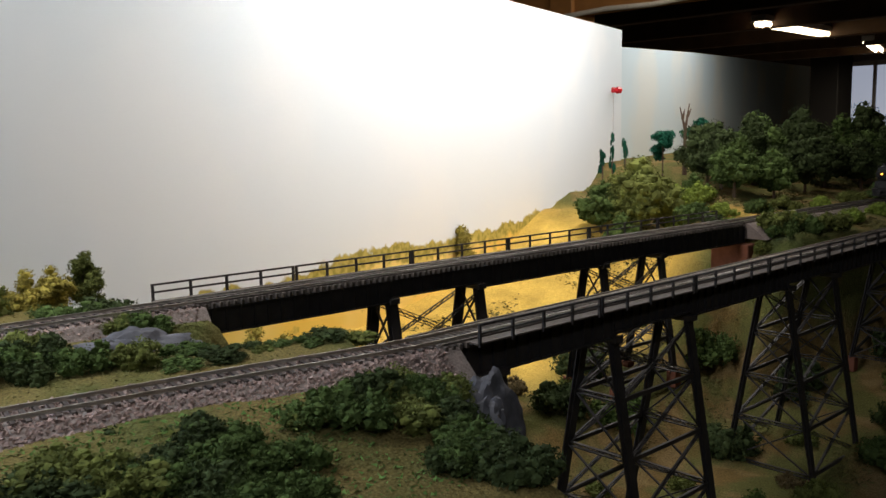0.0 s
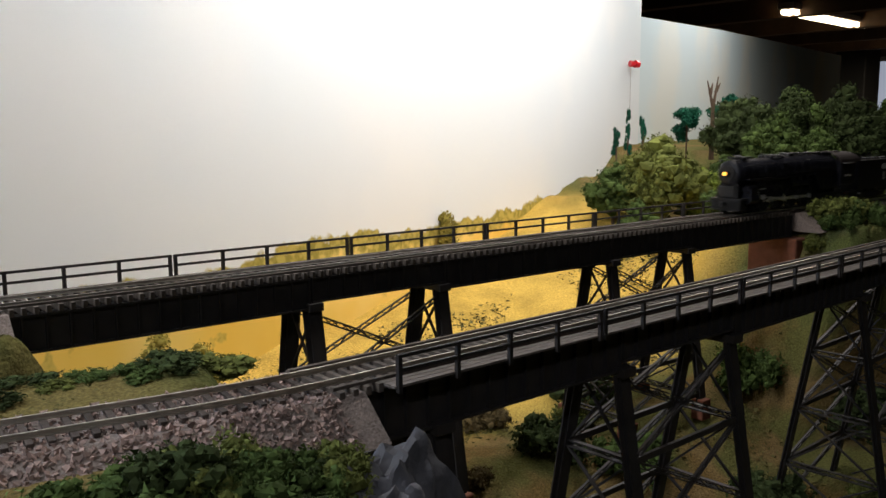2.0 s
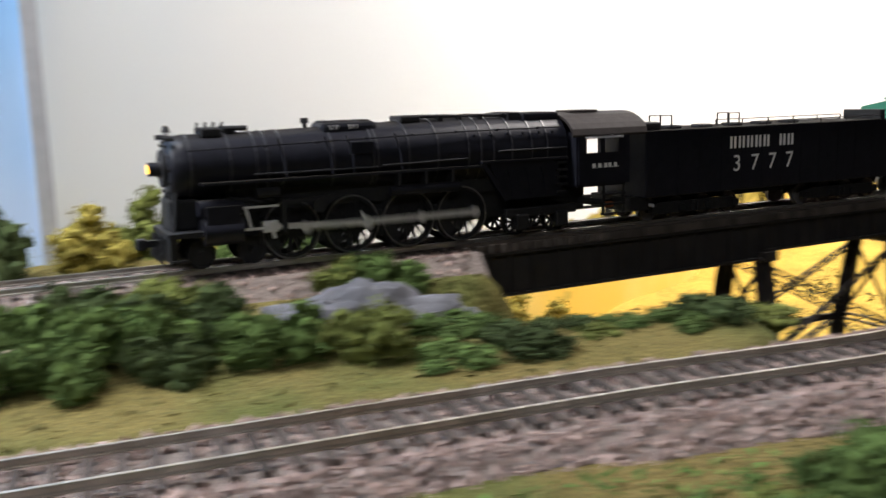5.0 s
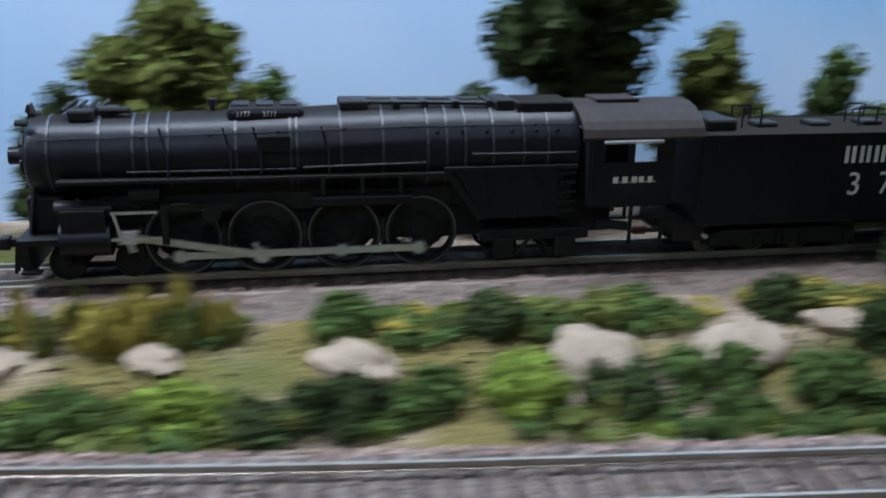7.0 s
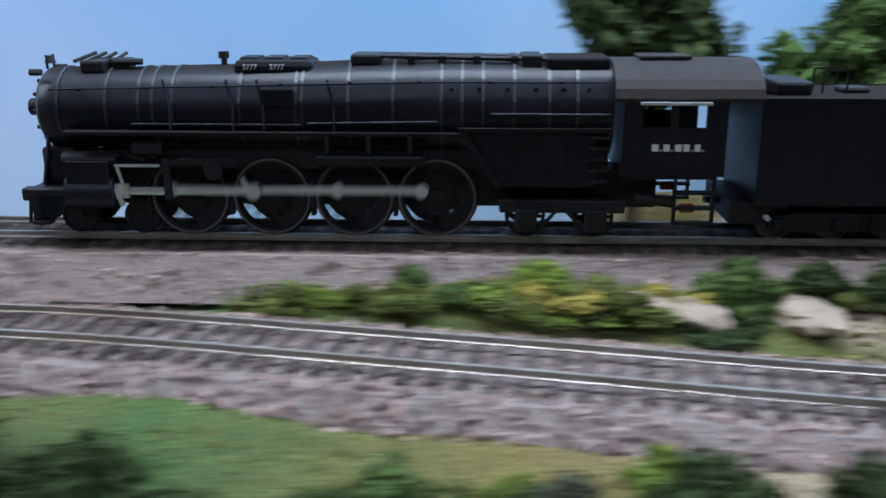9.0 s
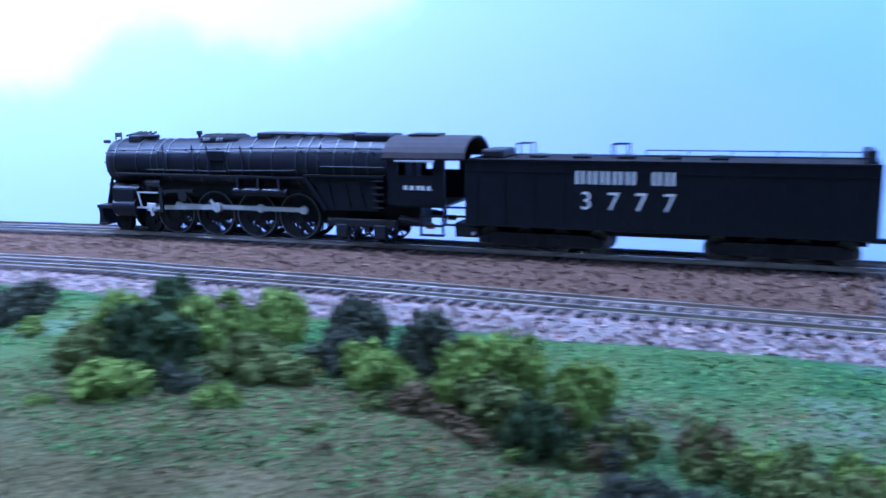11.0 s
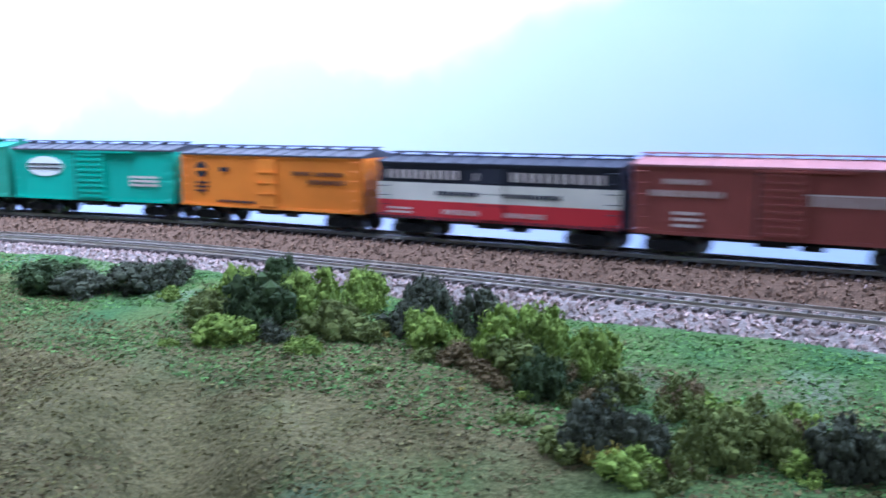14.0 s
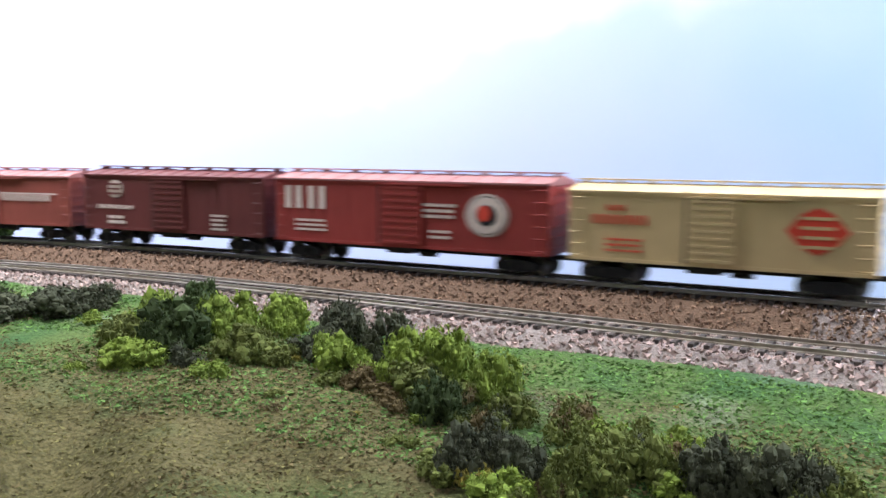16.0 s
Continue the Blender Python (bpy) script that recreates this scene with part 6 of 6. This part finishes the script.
# hedge of clump foliage on the western meadow: place, radius and crown height of each clump
sprig = random.Random(8)
for kind, clumps in (
        ("dark", ((-1.612, -0.144, 0.0138, -0.007), (-1.467, -0.149, 0.0142, 0.002), (-1.484, -0.115, 0.0098, 0.005), (-1.315, -0.182, 0.0076, -0.004), (-1.639, -0.135, 0.0104, -0.008))),
        ("grey", ((-1.588, -0.142, 0.0121, -0.010), (-1.571, -0.124, 0.0133, -0.007), (-1.564, -0.106, 0.0090, -0.006), (-1.443, -0.168, 0.0060, -0.013), (-1.400, -0.137, 0.0091, -0.007), (-1.401, -0.118, 0.0094, 0.002), (-1.369, -0.130, 0.0088, 0.001), (-1.285, -0.220, 0.0067, 0.003), (-1.270, -0.217, 0.0066, 0.003), (-1.282, -0.208, 0.0050, 0.001), (-1.221, -0.202, 0.0068, -0.004), (-1.209, -0.203, 0.0077, -0.007), (-1.247, -0.203, 0.0042, -0.005), (-1.201, -0.201, 0.0064, -0.006))),
        ("lime", ((-1.540, -0.135, 0.0060, -0.017), (-1.463, -0.179, 0.0103, -0.011), (-1.498, -0.135, 0.0100, 0.001), (-1.454, -0.127, 0.0100, 0.001), (-1.439, -0.110, 0.0090, -0.001), (-1.422, -0.176, 0.0060, -0.017), (-1.378, -0.146, 0.0091, -0.006), (-1.342, -0.150, 0.0102, 0.001), (-1.331, -0.145, 0.0089, 0.005), (-1.309, -0.155, 0.0077, 0.004), (-1.319, -0.182, 0.0050, -0.018), (-1.269, -0.230, 0.0065, -0.016), (-1.229, -0.209, 0.0064, -0.019), (-1.477, -0.195, 0.0034, -0.023))),
        ("olive", ((-1.488, -0.157, 0.0090, -0.007), (-1.426, -0.150, 0.0102, -0.007), (-1.409, -0.149, 0.0081, -0.013), (-1.371, -0.165, 0.0052, -0.019), (-1.337, -0.165, 0.0094, -0.008), (-1.256, -0.215, 0.0060, -0.003), (-1.250, -0.207, 0.0075, -0.008), (-1.241, -0.206, 0.0074, -0.008), (-1.290, -0.221, 0.0062, -0.018), (-1.232, -0.203, 0.0045, -0.007), (-1.312, -0.209, 0.0043, -0.030), (-1.425, -0.199, 0.0027, -0.023), (-1.258, -0.224, 0.0046, -0.010), (-1.381, -0.187, 0.0034, -0.023), (-1.261, -0.231, 0.0046, -0.019))),
        ("brown", ((-1.356, -0.161, 0.0073, -0.013), (-1.342, -0.169, 0.0053, -0.018), (-1.258, -0.227, 0.0034, -0.014), (-1.372, -0.198, 0.0028, -0.023))),
        ("yellow", ((-1.405, -0.147, 0.0036, -0.022), (-1.278, -0.226, 0.0041, -0.011), (-1.344, -0.188, 0.0018, -0.024), (-1.247, -0.137, 0.0018, -0.024)))):
    for i, (x, y, r, top) in enumerate(clumps):
        bush(kind, x, y, r * 1.30, min(max((top - ground_z(x, y)) * 1.0, r * 1.2), r * 2.3), seed=i)
        for k in range(2 if r > 0.006 else 0):
            a, d = sprig.uniform(0, 6.28), r * sprig.uniform(0.8, 1.15)
            px, py = x + d * math.cos(a), y + d * math.sin(a)
            bush(kind, px, py, r * sprig.uniform(0.45, 0.6), min(max((top - ground_z(px, py)) * sprig.uniform(0.45, 0.75), r * 0.5), r * 1.1), seed=i + k)
for i in range(30):
    u = i / 29
    x, y, r = -1.335 + 0.15 * u + sprig.uniform(-0.012, 0.012), -0.172 - 0.028 * u + sprig.uniform(-0.014, 0.012), sprig.uniform(0.0055, 0.0085)
    bush(sprig.choice(("olive", "grey", "olive", "brown", "dark", "lime")), x, y, r, r * sprig.uniform(1.1, 1.6), seed=i)
# trees behind the main track
tree("mid", -0.268, -0.048, 0.084, 0.036, seed=1, label="leafy mid-green model tree beside the track", low=0.22)
tree("dark", -0.296, -0.052, 0.056, 0.026, seed=2, low=0.15)
tree("mid", -0.246, -0.046, 0.060, 0.024, seed=5, low=0.15)
for i, (kind, x, y, h, w) in enumerate((
        ("mid", -0.285, 0.070, 0.078, 0.026), ("dark", -0.398, 0.068, 0.142, 0.032), ("olive", -0.335, 0.075, 0.088, 0.022), ("dark", -0.435, 0.078, 0.064, 0.024), ("olive", -0.56, 0.066, 0.112, 0.026),
        ("dark", -0.60, 0.08, 0.064, 0.022), ("mid", -0.515, 0.078, 0.070, 0.024), ("dark", -0.700, 0.070, 0.122, 0.030), ("mid", -0.760, 0.080, 0.092, 0.026), ("mid", -0.812, 0.080, 0.098, 0.030),
        ("dark", -0.900, 0.070, 0.122, 0.026), ("mid", -0.786, 0.084, 0.110, 0.034), ("mid", -0.735, 0.082, 0.112, 0.026), ("mid", -0.215, 0.074, 0.05, 0.03), ("dark", -0.17, 0.06, 0.045, 0.03), ("dark", -0.248, 0.066, 0.055, 0.03),
        ("mid", -1.80, -0.005, 0.055, 0.014), ("mid", -2.0, -0.02, 0.07, 0.016))):
    tree(kind, x, y, h, w, seed=i + 2, low=0.42 if h > 0.1 else 0.2)
# trees and scrub on the eastern hill
for i, (kind, x, y, h, w) in enumerate((
        ("olive", 0.93, 0.30, 0.135, 0.080), ("mid", 0.86, 0.27, 0.070, 0.040), ("mid", 1.02, 0.26, 0.085, 0.050), ("lime", 0.99, 0.22, 0.055, 0.035), ("dark", 1.10, 0.25, 0.105, 0.060), ("dark", 1.20, 0.25, 0.125, 0.050),
        ("mid", 1.13, 0.17, 0.085, 0.050), ("dark", 1.25, 0.18, 0.100, 0.060), ("dark", 1.36, 0.20, 0.100, 0.060), ("mid", 1.50, 0.20, 0.105, 0.065), ("dark", 1.66, 0.20, 0.120, 0.070), ("dark", 1.85, 0.22, 0.130, 0.080),
        ("dark", 1.45, 0.30, 0.130, 0.070), ("dark", 2.1, 0.25, 0.15, 0.09), ("dark", 2.3, 0.2, 0.15, 0.09), ("dark", 1.30, -0.30, 0.12, 0.06), ("dark", 0.98, -0.245, 0.10, 0.04), ("dark", 2.6, 0.3, 0.17, 0.1), ("olive", 0.985, 0.34, 0.115, 0.062), ("mid", 0.90, 0.345, 0.085, 0.05), ("mid", 1.06, 0.20, 0.10, 0.05), ("lime", 1.0, 0.27, 0.09, 0.05), ("dark", 1.18, 0.33, 0.12, 0.07), ("mid", 1.30, 0.30, 0.12, 0.07), ("dark", 1.42, 0.16, 0.10, 0.05), ("mid", 1.56, 0.27, 0.12, 0.07), ("dark", 1.75, 0.30, 0.14, 0.08))):
    tree(kind, x, y, h, w * 0.8, seed=i, low=0.26)
for i, (kind, x, y, r) in enumerate((
        ("olive", 0.742, -0.034, 0.015), ("mid", 0.752, 0.034, 0.015), ("lime", 0.88, 0.10, 0.020), ("mid", 0.95, 0.09, 0.020), ("olive", 1.02, 0.09, 0.022), ("lime", 1.10, 0.075, 0.018), ("olive", 1.2, 0.075, 0.02), ("mid", 1.32, 0.08, 0.025), ("lime", 0.82, 0.055, 0.012),
        ("mid", 0.79, -0.06, 0.022), ("olive", 0.772, -0.046, 0.024), ("mid", 0.80, -0.040, 0.018), ("olive", 0.83, -0.045, 0.018), ("mid", 0.76, -0.055, 0.018), ("olive", 0.84, -0.07, 0.022), ("lime", 0.92, -0.06, 0.018), ("lime", 1.02, -0.055, 0.017), ("olive", 1.12, -0.05, 0.016), ("lime", 1.25, -0.045, 0.016), ("olive", 1.4, -0.04, 0.016),
        ("dark", 0.40, -0.02, 0.030), ("mid", 0.46, -0.05, 0.032), ("dark", 0.52, 0.06, 0.030), ("mid", 0.66, -0.02, 0.034), ("dark", 0.72, -0.10, 0.036), ("olive", 0.60, 0.10, 0.020), ("mid", 0.70, 0.12, 0.03),
        ("dark", 0.77, 0.05, 0.024), ("mid", 0.82, 0.12, 0.03), ("dark", 0.88, -0.14, 0.035), ("olive", 0.80, -0.18, 0.028), ("olive", 0.36, -0.10, 0.012), ("dark", 0.34, -0.19, 0.020), ("mid", 0.42, -0.22, 0.024), ("dark", 0.55, -0.12, 0.03), ("olive", 0.50, -0.24, 0.02), ("mid", 0.62, -0.24, 0.026), ("dark", 0.72, -0.22, 0.03), ("olive", 0.27, -0.14, 0.014), ("brown", 0.32, -0.02, 0.014), ("mid", 0.80, -0.26, 0.03), ("dark", 0.87, -0.24, 0.034), ("olive", 0.47, 0.02, 0.02), ("brown", 0.40, 0.06, 0.02), ("olive", 0.44, -0.14, 0.014), ("olive", 0.30, -0.06, 0.012),
        ("brown", 0.52, -0.20, 0.012), ("olive", 0.62, -0.16, 0.016), ("mid", 0.93, -0.20, 0.03), ("dark", 0.18, 0.02, 0.020), ("mid", 0.24, 0.04, 0.022), ("dark", 0.10, 0.02, 0.022), ("mid", 0.14, -0.02, 0.020))):
    bush(kind, x, y, r, r * 1.05, seed=i + 2)
# straw-coloured trees in front of the painted hills
for i, (x, h, w) in enumerate(((-0.115, 0.050, 0.020), (-0.085, 0.056, 0.018), (-0.058, 0.052, 0.017), (-0.033, 0.050, 0.016), (-0.004, 0.060, 0.015),)):
    tree("olive" if i % 3 == 1 else "yellow", x, 0.145 + 0.374 * x, h * 0.8, w, z=-0.022, seed=i, label="straw-yellow model tree before the painted hills", low=0.12)
for i, (x, y, h, w) in enumerate(((0.19, 0.215, 0.075, 0.024), (0.225, 0.225, 0.060, 0.022), (0.12, 0.185, 0.05, 0.02), (0.62, 0.385, 0.05, 0.018), (0.64, 0.392, 0.112, 0.026))):
    tree("yellow", x, y, h, w, z=-0.155 if i < 3 else -0.14, seed=i + 1, label="straw-yellow model tree before the painted hills", low=0.12)
bush("dark", -0.02, 0.052, 0.026, 0.020, seed=3)
bush("mid", -0.05, 0.055, 0.024, 0.018, seed=4)
bush("dark", 0.01, 0.058, 0.022, 0.018, seed=5)

# bluish cut-out trees and a bare forked trunk on the hill
for x, y, z, h, w in ((1.155, 0.41, 0.050, 0.085, 0.026), (1.265, 0.40, 0.050, 0.088, 0.030), (1.07, 0.46, 0.03, 0.080, 0.006), (1.12, 0.47, 0.04, 0.075, 0.005), (1.03, 0.45, 0.03, 0.060, 0.008)):
    th = holder("tree", "narrow bluish-green conifer on the hill", "tree", "model trees", m=Matrix.Translation((x, y, z)))
    part("trunk", rod(bmesh.new(), (0, 0, -0.03), (0, 0, h * 0.4), 0.0015, 6), BARK, th)
    me = tuft_mesh("crown", int(x * 100), 12, 0.5, 2.0, 2400, 0.04, LEAF_TEAL)
    ob = new("crown", me)
    ob.parent, ob.scale = th, (w * 2, w * 2, h / 2.0)
bm = rod(bmesh.new(), (0, 0, -0.04), (0, 0, 0.050), 0.0045, 8, 0.003)
for a, b2 in (((0, 0, 0.045), (-0.018, 0, 0.088)), ((0, 0, 0.045), (0.012, 0, 0.095)), ((0.006, 0, 0.07), (0.018, 0, 0.085)), ((-0.009, 0, 0.066), (-0.003, 0, 0.084))):
    rod(bm, a, b2, 0.003, 6, 0.0008)
ob = part("bare_tree", bm, BARK)
ob.location = (1.210, 0.40, 0.060)
tagged(ob, "bare forked brown tree trunk on the hill", "tree")

# ---- pushpin on the backdrop's edge ----
th = holder("pushpin", "red pushpin with a thread on the backdrop's edge", "pushpin", m=Matrix.Translation((1.297, 0.636, 0.190)) @ Matrix.Rotation(radians(-20), 4, "Z"))
pin = rod(bmesh.new(), (0, -0.004, 0), (0, 0.004, 0), 0.004, 12)
rod(pin, (-0.008, 0, 0), (-0.003, 0, 0), 0.006, 12)
rod(pin, (0.003, 0, 0), (0.012, 0, -0.001), 0.0075, 12, 0.006)
part("head", pin, mat("red_plastic", (0.55, 0.02, 0.03), 0.35), th)
part("thread", rod(bmesh.new(), (-0.006, 0, -0.105), (-0.006, 0, 0), 0.0008, 5), SILVER, th)

# ---- lineside shed ----
def shed():
    x, y = -0.212, -0.066
    th = holder("shed", "small weathered grey shed with red-brown roof", "shed", m=pose(x, y, ground_z(x, y) - 0.002, 0, 0, 4) @ Matrix.Diagonal((0.92, 0.9, 0.77, 1)))
    part("base", B(-0.024, 0.028, -0.020, 0.018, -0.004, 0.003, 0.0006), SHEDBASE, th, "pale concrete base")
    part("platform", B(-0.021, 0.030, -0.0185, 0.015, 0.003, 0.0048, 0.0003), SHEDWALL, th)
    for k, zz in enumerate((0.0075, 0.0105)):
        part("step", B(-0.019, 0.024, -0.0168 + k * 0.002, -0.0140 + k * 0.002, zz - 0.0012, zz, 0.0002), SHEDWALL, th)
    w = part("wall", B(-0.0145, 0.0145, -0.012, 0.012, 0.0045, 0.034), SHEDWALL, th)
    for k in range(9):
        zz = 0.0050 + k * 0.0032
        part("board", B(-0.0150, 0.0150, -0.0126, -0.0120, zz, zz + 0.0029, 0.0002), SHEDWALL, w)
        part("board", B(0.0145, 0.0151, -0.0120, 0.0120, zz, zz + 0.0029), SHEDWALL, w)
    win = part("window", B(-0.0075, 0.0045, -0.0132, -0.0126, 0.0185, 0.0265), GLASS, w, "dark window")
    part("window_bar", B(-0.0020, -0.0012, -0.0136, -0.0132, 0.0185, 0.0265), SHEDBASE, win)
    part("window_sill", B(-0.0085, 0.0055, -0.0142, -0.0128, 0.0175, 0.0186), SHEDBASE, win)
    rf = prism(bmesh.new(), [(-0.0185, 0.0335), (0.0, 0.0455), (0.0185, 0.0335), (0.0185, 0.0348), (0.0, 0.0470), (-0.0185, 0.0348)], "x", -0.0195, 0.0195)
    rp = part("roof", rf, SHEDROOF, th, "red-brown pitched roof")
    for i in range(14):
        xx = -0.0190 + i * 0.0029
        part("batten", bar(bmesh.new(), (xx, -0.0186, 0.0350), (xx, 0, 0.0472), 0.0004, 0.0004), SHEDROOF, rp)
    part("awning", prism(bmesh.new(), [(-0.0120, 0.0310), (-0.0120, 0.0322), (-0.0215, 0.0285), (-0.0215, 0.0275)], "x", -0.0085, 0.0105), SHEDROOF, th, "red-brown awning")
    part("gable", prism(bmesh.new(), [(-0.012, 0.034), (0.012, 0.034), (0.0, 0.0425)], "x", -0.0142, 0.0142), SHEDWALL, th)
    part("chimney", B(-0.0015, 0.0040, 0.001, 0.006, 0.040, 0.0530, 0.0004), SHEDBASE, th)


shed()
for x, y, w, h in ((-0.155, -0.078, 0.006, 0.010), (-0.290, -0.062, 0.006, 0.004)):
    ob = part("marker_stone", B(-w / 2, w / 2, -0.0018, 0.0018, -0.003, h, 0.0008), PALE)
    ob.matrix_basis = pose(x, y, ground_z(x, y), 0, 6, 15)
    tagged(ob, "pale upright stone among bushes", "stone")
ob = part("relay_box", B(-0.004, 0.004, -0.003, 0.003, 0, 0.008, 0.0005), SHEDBASE)
ob.matrix_basis = pose(-0.275, -0.028, -0.016)
tagged(ob, "small pale grey box beside the track", "box")

# ---- turf ----
def turf(name, x0, x1, y0, y1, count, size, material, label, seed, thresh=-0.1, freq=14):
    rng = np.random.default_rng(seed)
    vs, fs = [], []
    for _ in range(count):
        x, y = rng.uniform(x0, x1), rng.uniform(y0, y1)
        if noise.noise((x * freq, y * freq, seed * 1.3)) < thresh:
            continue
        if abs(y - main_y(x)) < 0.030 or abs(y - near_y(x)) < 0.033:
            continue
        z = ground_z(x, y)
        k = len(vs)
        c = Vector((x, y, z + size * 0.3))
        for _ in range(3):
            vs.append(c + Vector(rng.normal(size=3) * size * np.array([1.0, 1.0, 0.55])))
        fs.append((k, k + 1, k + 2))
    me = bpy.data.meshes.new(name)
    me.from_pydata(vs, [], fs)
    me.materials.append(material)
    return tagged(new(name, me), label, "turf", kind="stuff")


TURF_G = mat("green_turf", (0.095, 0.17, 0.045), 1.0, 0, 0.4, 60, island=0.4, spec=0.05)
TURF_O = mat("olive_turf", (0.125, 0.112, 0.042), 1.0, 0, 0.4, 60, island=0.4, spec=0.05)
TURF_B = mat("brown_turf", (0.108, 0.084, 0.038), 1.0, 0, 0.4, 60, island=0.4, spec=0.05)
turf("turf", -1.75, -1.05, -0.22, -0.07, 50000, 0.0008, TURF_G, "short green turf fibres", 1, -0.35)
turf("turf", -1.75, -1.05, -0.34, -0.10, 60000, 0.0007, TURF_O, "olive brown turf crumbs", 2)
turf("turf", -1.75, -1.05, -0.36, -0.14, 60000, 0.0007, TURF_B, "brown earth crumbs", 3)
turf("turf", -1.1, 0.06, -0.14, 0.10, 14000, 0.0011, TURF_O, "olive turf fibres", 4)
turf("turf", -1.1, 0.06, -0.10, -0.02, 14000, 0.0014, TURF_O, "straw grass fibres", 5, 0.05, 18)
turf("turf", -1.1, 0.10, -0.32, -0.15, 24000, 0.0012, TURF_G, "green turf fibres", 6)
turf("turf", 0.10, 0.95, -0.25, 0.30, 26000, 0.0020, TURF_O, "olive scrub in the valley", 7, 0.0)
turf("turf", 0.76, 1.5, -0.10, 0.35, 16000, 0.0025, TURF_O, "olive grass fibres on the hill", 8, 0.0)

# ---- room beyond the layout ----
for i, x in enumerate((3.2, 4.2, 5.2, 6.2, 7.2, 8.2)):
    structure("joist", B(x - 0.045, x + 0.045, -4.0, 5.5, 0.70, 0.858, 0.004), CEIL, "dark stained ceiling joist", "joist")
structure("beam", B(2.10, 2.20, 0.10, 2.60, 0.485, 0.858, 0.004), JOIST, "orange pine beam under the ceiling", "beam")
structure("post", B(2.085, 2.205, 1.46, 1.56, 0.44, 0.86, 0.004), JOIST, "orange pine post end", "post")
structure("column", B(8.6, 8.9, 3.75, 4.05, -1.40, 0.858, 0.01), LOCO_DARK, "dark column before the far wall", "column")


def fixture(x, y, z, turn, length=1.2):
    th = holder("ceiling_light", "hanging fluorescent batten with two lit tubes", "ceiling light", "fluorescent lights", m=pose(x, y, z, 0, 0, turn))
    part("housing", B(-length / 2, length / 2, -0.05, 0.05, 0.015, 0.055, 0.005), SILVER, th)
    for v in (-0.025, 0.025):
        part("tube", rod(bmesh.new(), (-length / 2 + 0.03, v, 0), (length / 2 - 0.03, v, 0), 0.016, 10), TUBE, th, "glowing warm white tube")
    for v in (-0.4, 0.4):
        part("chain", rod(bmesh.new(), (v * length, 0, 0.05), (v * length, 0, 0.858 - z), 0.003, 6), SILVER, th)


fixture(5.68, 2.60, 0.72, 7, 1.3)
fixture(7.75, 3.02, 0.72, 20, 1.3)
th = holder("window_1", "bright basement window with a white frame", "window", kind="structure", m=pose(10.08, 4.85, 0.38, 0, 0, 0))
part("pane", B(-0.01, 0, -0.20, 0.20, 0, 0.26), WINDOW, th, "daylit pane")
part("window_frame", box(B(-0.03, -0.012, -0.24, 0.24, -0.05, 0), -0.03, -0.012, -0.24, 0.24, 0.26, 0.30), SILVER, th)
th = holder("window_2", "bright basement window with a white frame", "window", kind="structure", m=pose(10.08, 4.05, -0.20, 0, 0, 0))
part("pane", B(-0.01, 0, -0.35, 0.35, 0, 0.9), WINDOW, th, "daylit pane")
part("window_frame", box(box(B(-0.03, -0.012, -0.4, 0.4, -0.05, 0), -0.03, -0.012, -0.4, 0.4, 0.9, 0.95), -0.03, -0.012, -0.02, 0.02, 0, 0.9), SILVER, th)
c = bpy.data.curves.new("cable", "CURVE")
c.dimensions, c.bevel_depth = "3D", 0.008
sp = c.splines.new("POLY")
cab_pts = [(2.07, 1.60, 0.46), (2.07, 1.49, 0.475), (2.07, 1.30, 0.482), (2.07, 1.12, 0.476), (2.07, 0.92, 0.486), (2.07, 0.72, 0.502), (2.07, 0.45, 0.54)]
sp.points.add(len(cab_pts) - 1)
for q, v in zip(sp.points, cab_pts):
    q.co = (*v, 1)
c.materials.append(CABLE)
tagged(new("cable", c), "slack white cable along the ceiling beam", "cable")


# ---- what moves ----
START, SPEED = 0.3704 + 3 * 0.2484, 0.2484


def on_track(offset, t):
    x, y, a = line_a(START - SPEED * t - (LEAD + 0.008) * smooth(8.6, 11.3, t) + 0.007 * smooth(12.0, 15.5, t) + offset)
    return pose(x, y, 0, 0, 0, math.degrees(a))


def motions():
    for ob, offset, _ in TRAIN:
        walk(ob, [(k / 10, on_track(offset, k / 10)) for k in range(161)])
    turn0 = radians(208.7)
    rate = -SPEED / DRIVER_R
    times = [k / 15 for k in range(241)]
    O = LOCO_ORIGIN
    for ax, x in zip(MOVERS["wheels"], DRIVER_X):
        walk(ax, [(t, Matrix.Translation((x - O, 0, DRIVER_R)) @ Matrix.Rotation(turn0 + rate * (t - 9), 4, "Y")) for t in times])

    def pin(t, extra=0.0):
        a = turn0 + rate * (t - 9) + extra
        return CRANK * math.cos(a), -CRANK * math.sin(a)
    for i, extra in enumerate((0.0, math.pi / 2)):
        walk(MOVERS["rods"][i], [(t, Matrix.Translation((DRIVER_X[1] - O + pin(t, extra)[0], 0, DRIVER_R + pin(t, extra)[1]))) for t in times])
        rows, heads = [], []
        for t in times:
            px, pz = pin(t, extra)
            zc = 0.0140 - DRIVER_R
            tilt = math.asin((zc - pz) / 0.040)
            rows.append((t, Matrix.Translation((DRIVER_X[1] - O + px, 0, DRIVER_R + pz)) @ Matrix.Rotation(tilt, 4, "Y")))
            heads.append((t, Matrix.Translation((DRIVER_X[1] - O + px - 0.040 * math.cos(tilt), 0, 0.0140))))
        walk(MOVERS["mains"][i], rows)
        walk(MOVERS["heads"][i], heads)


motions()
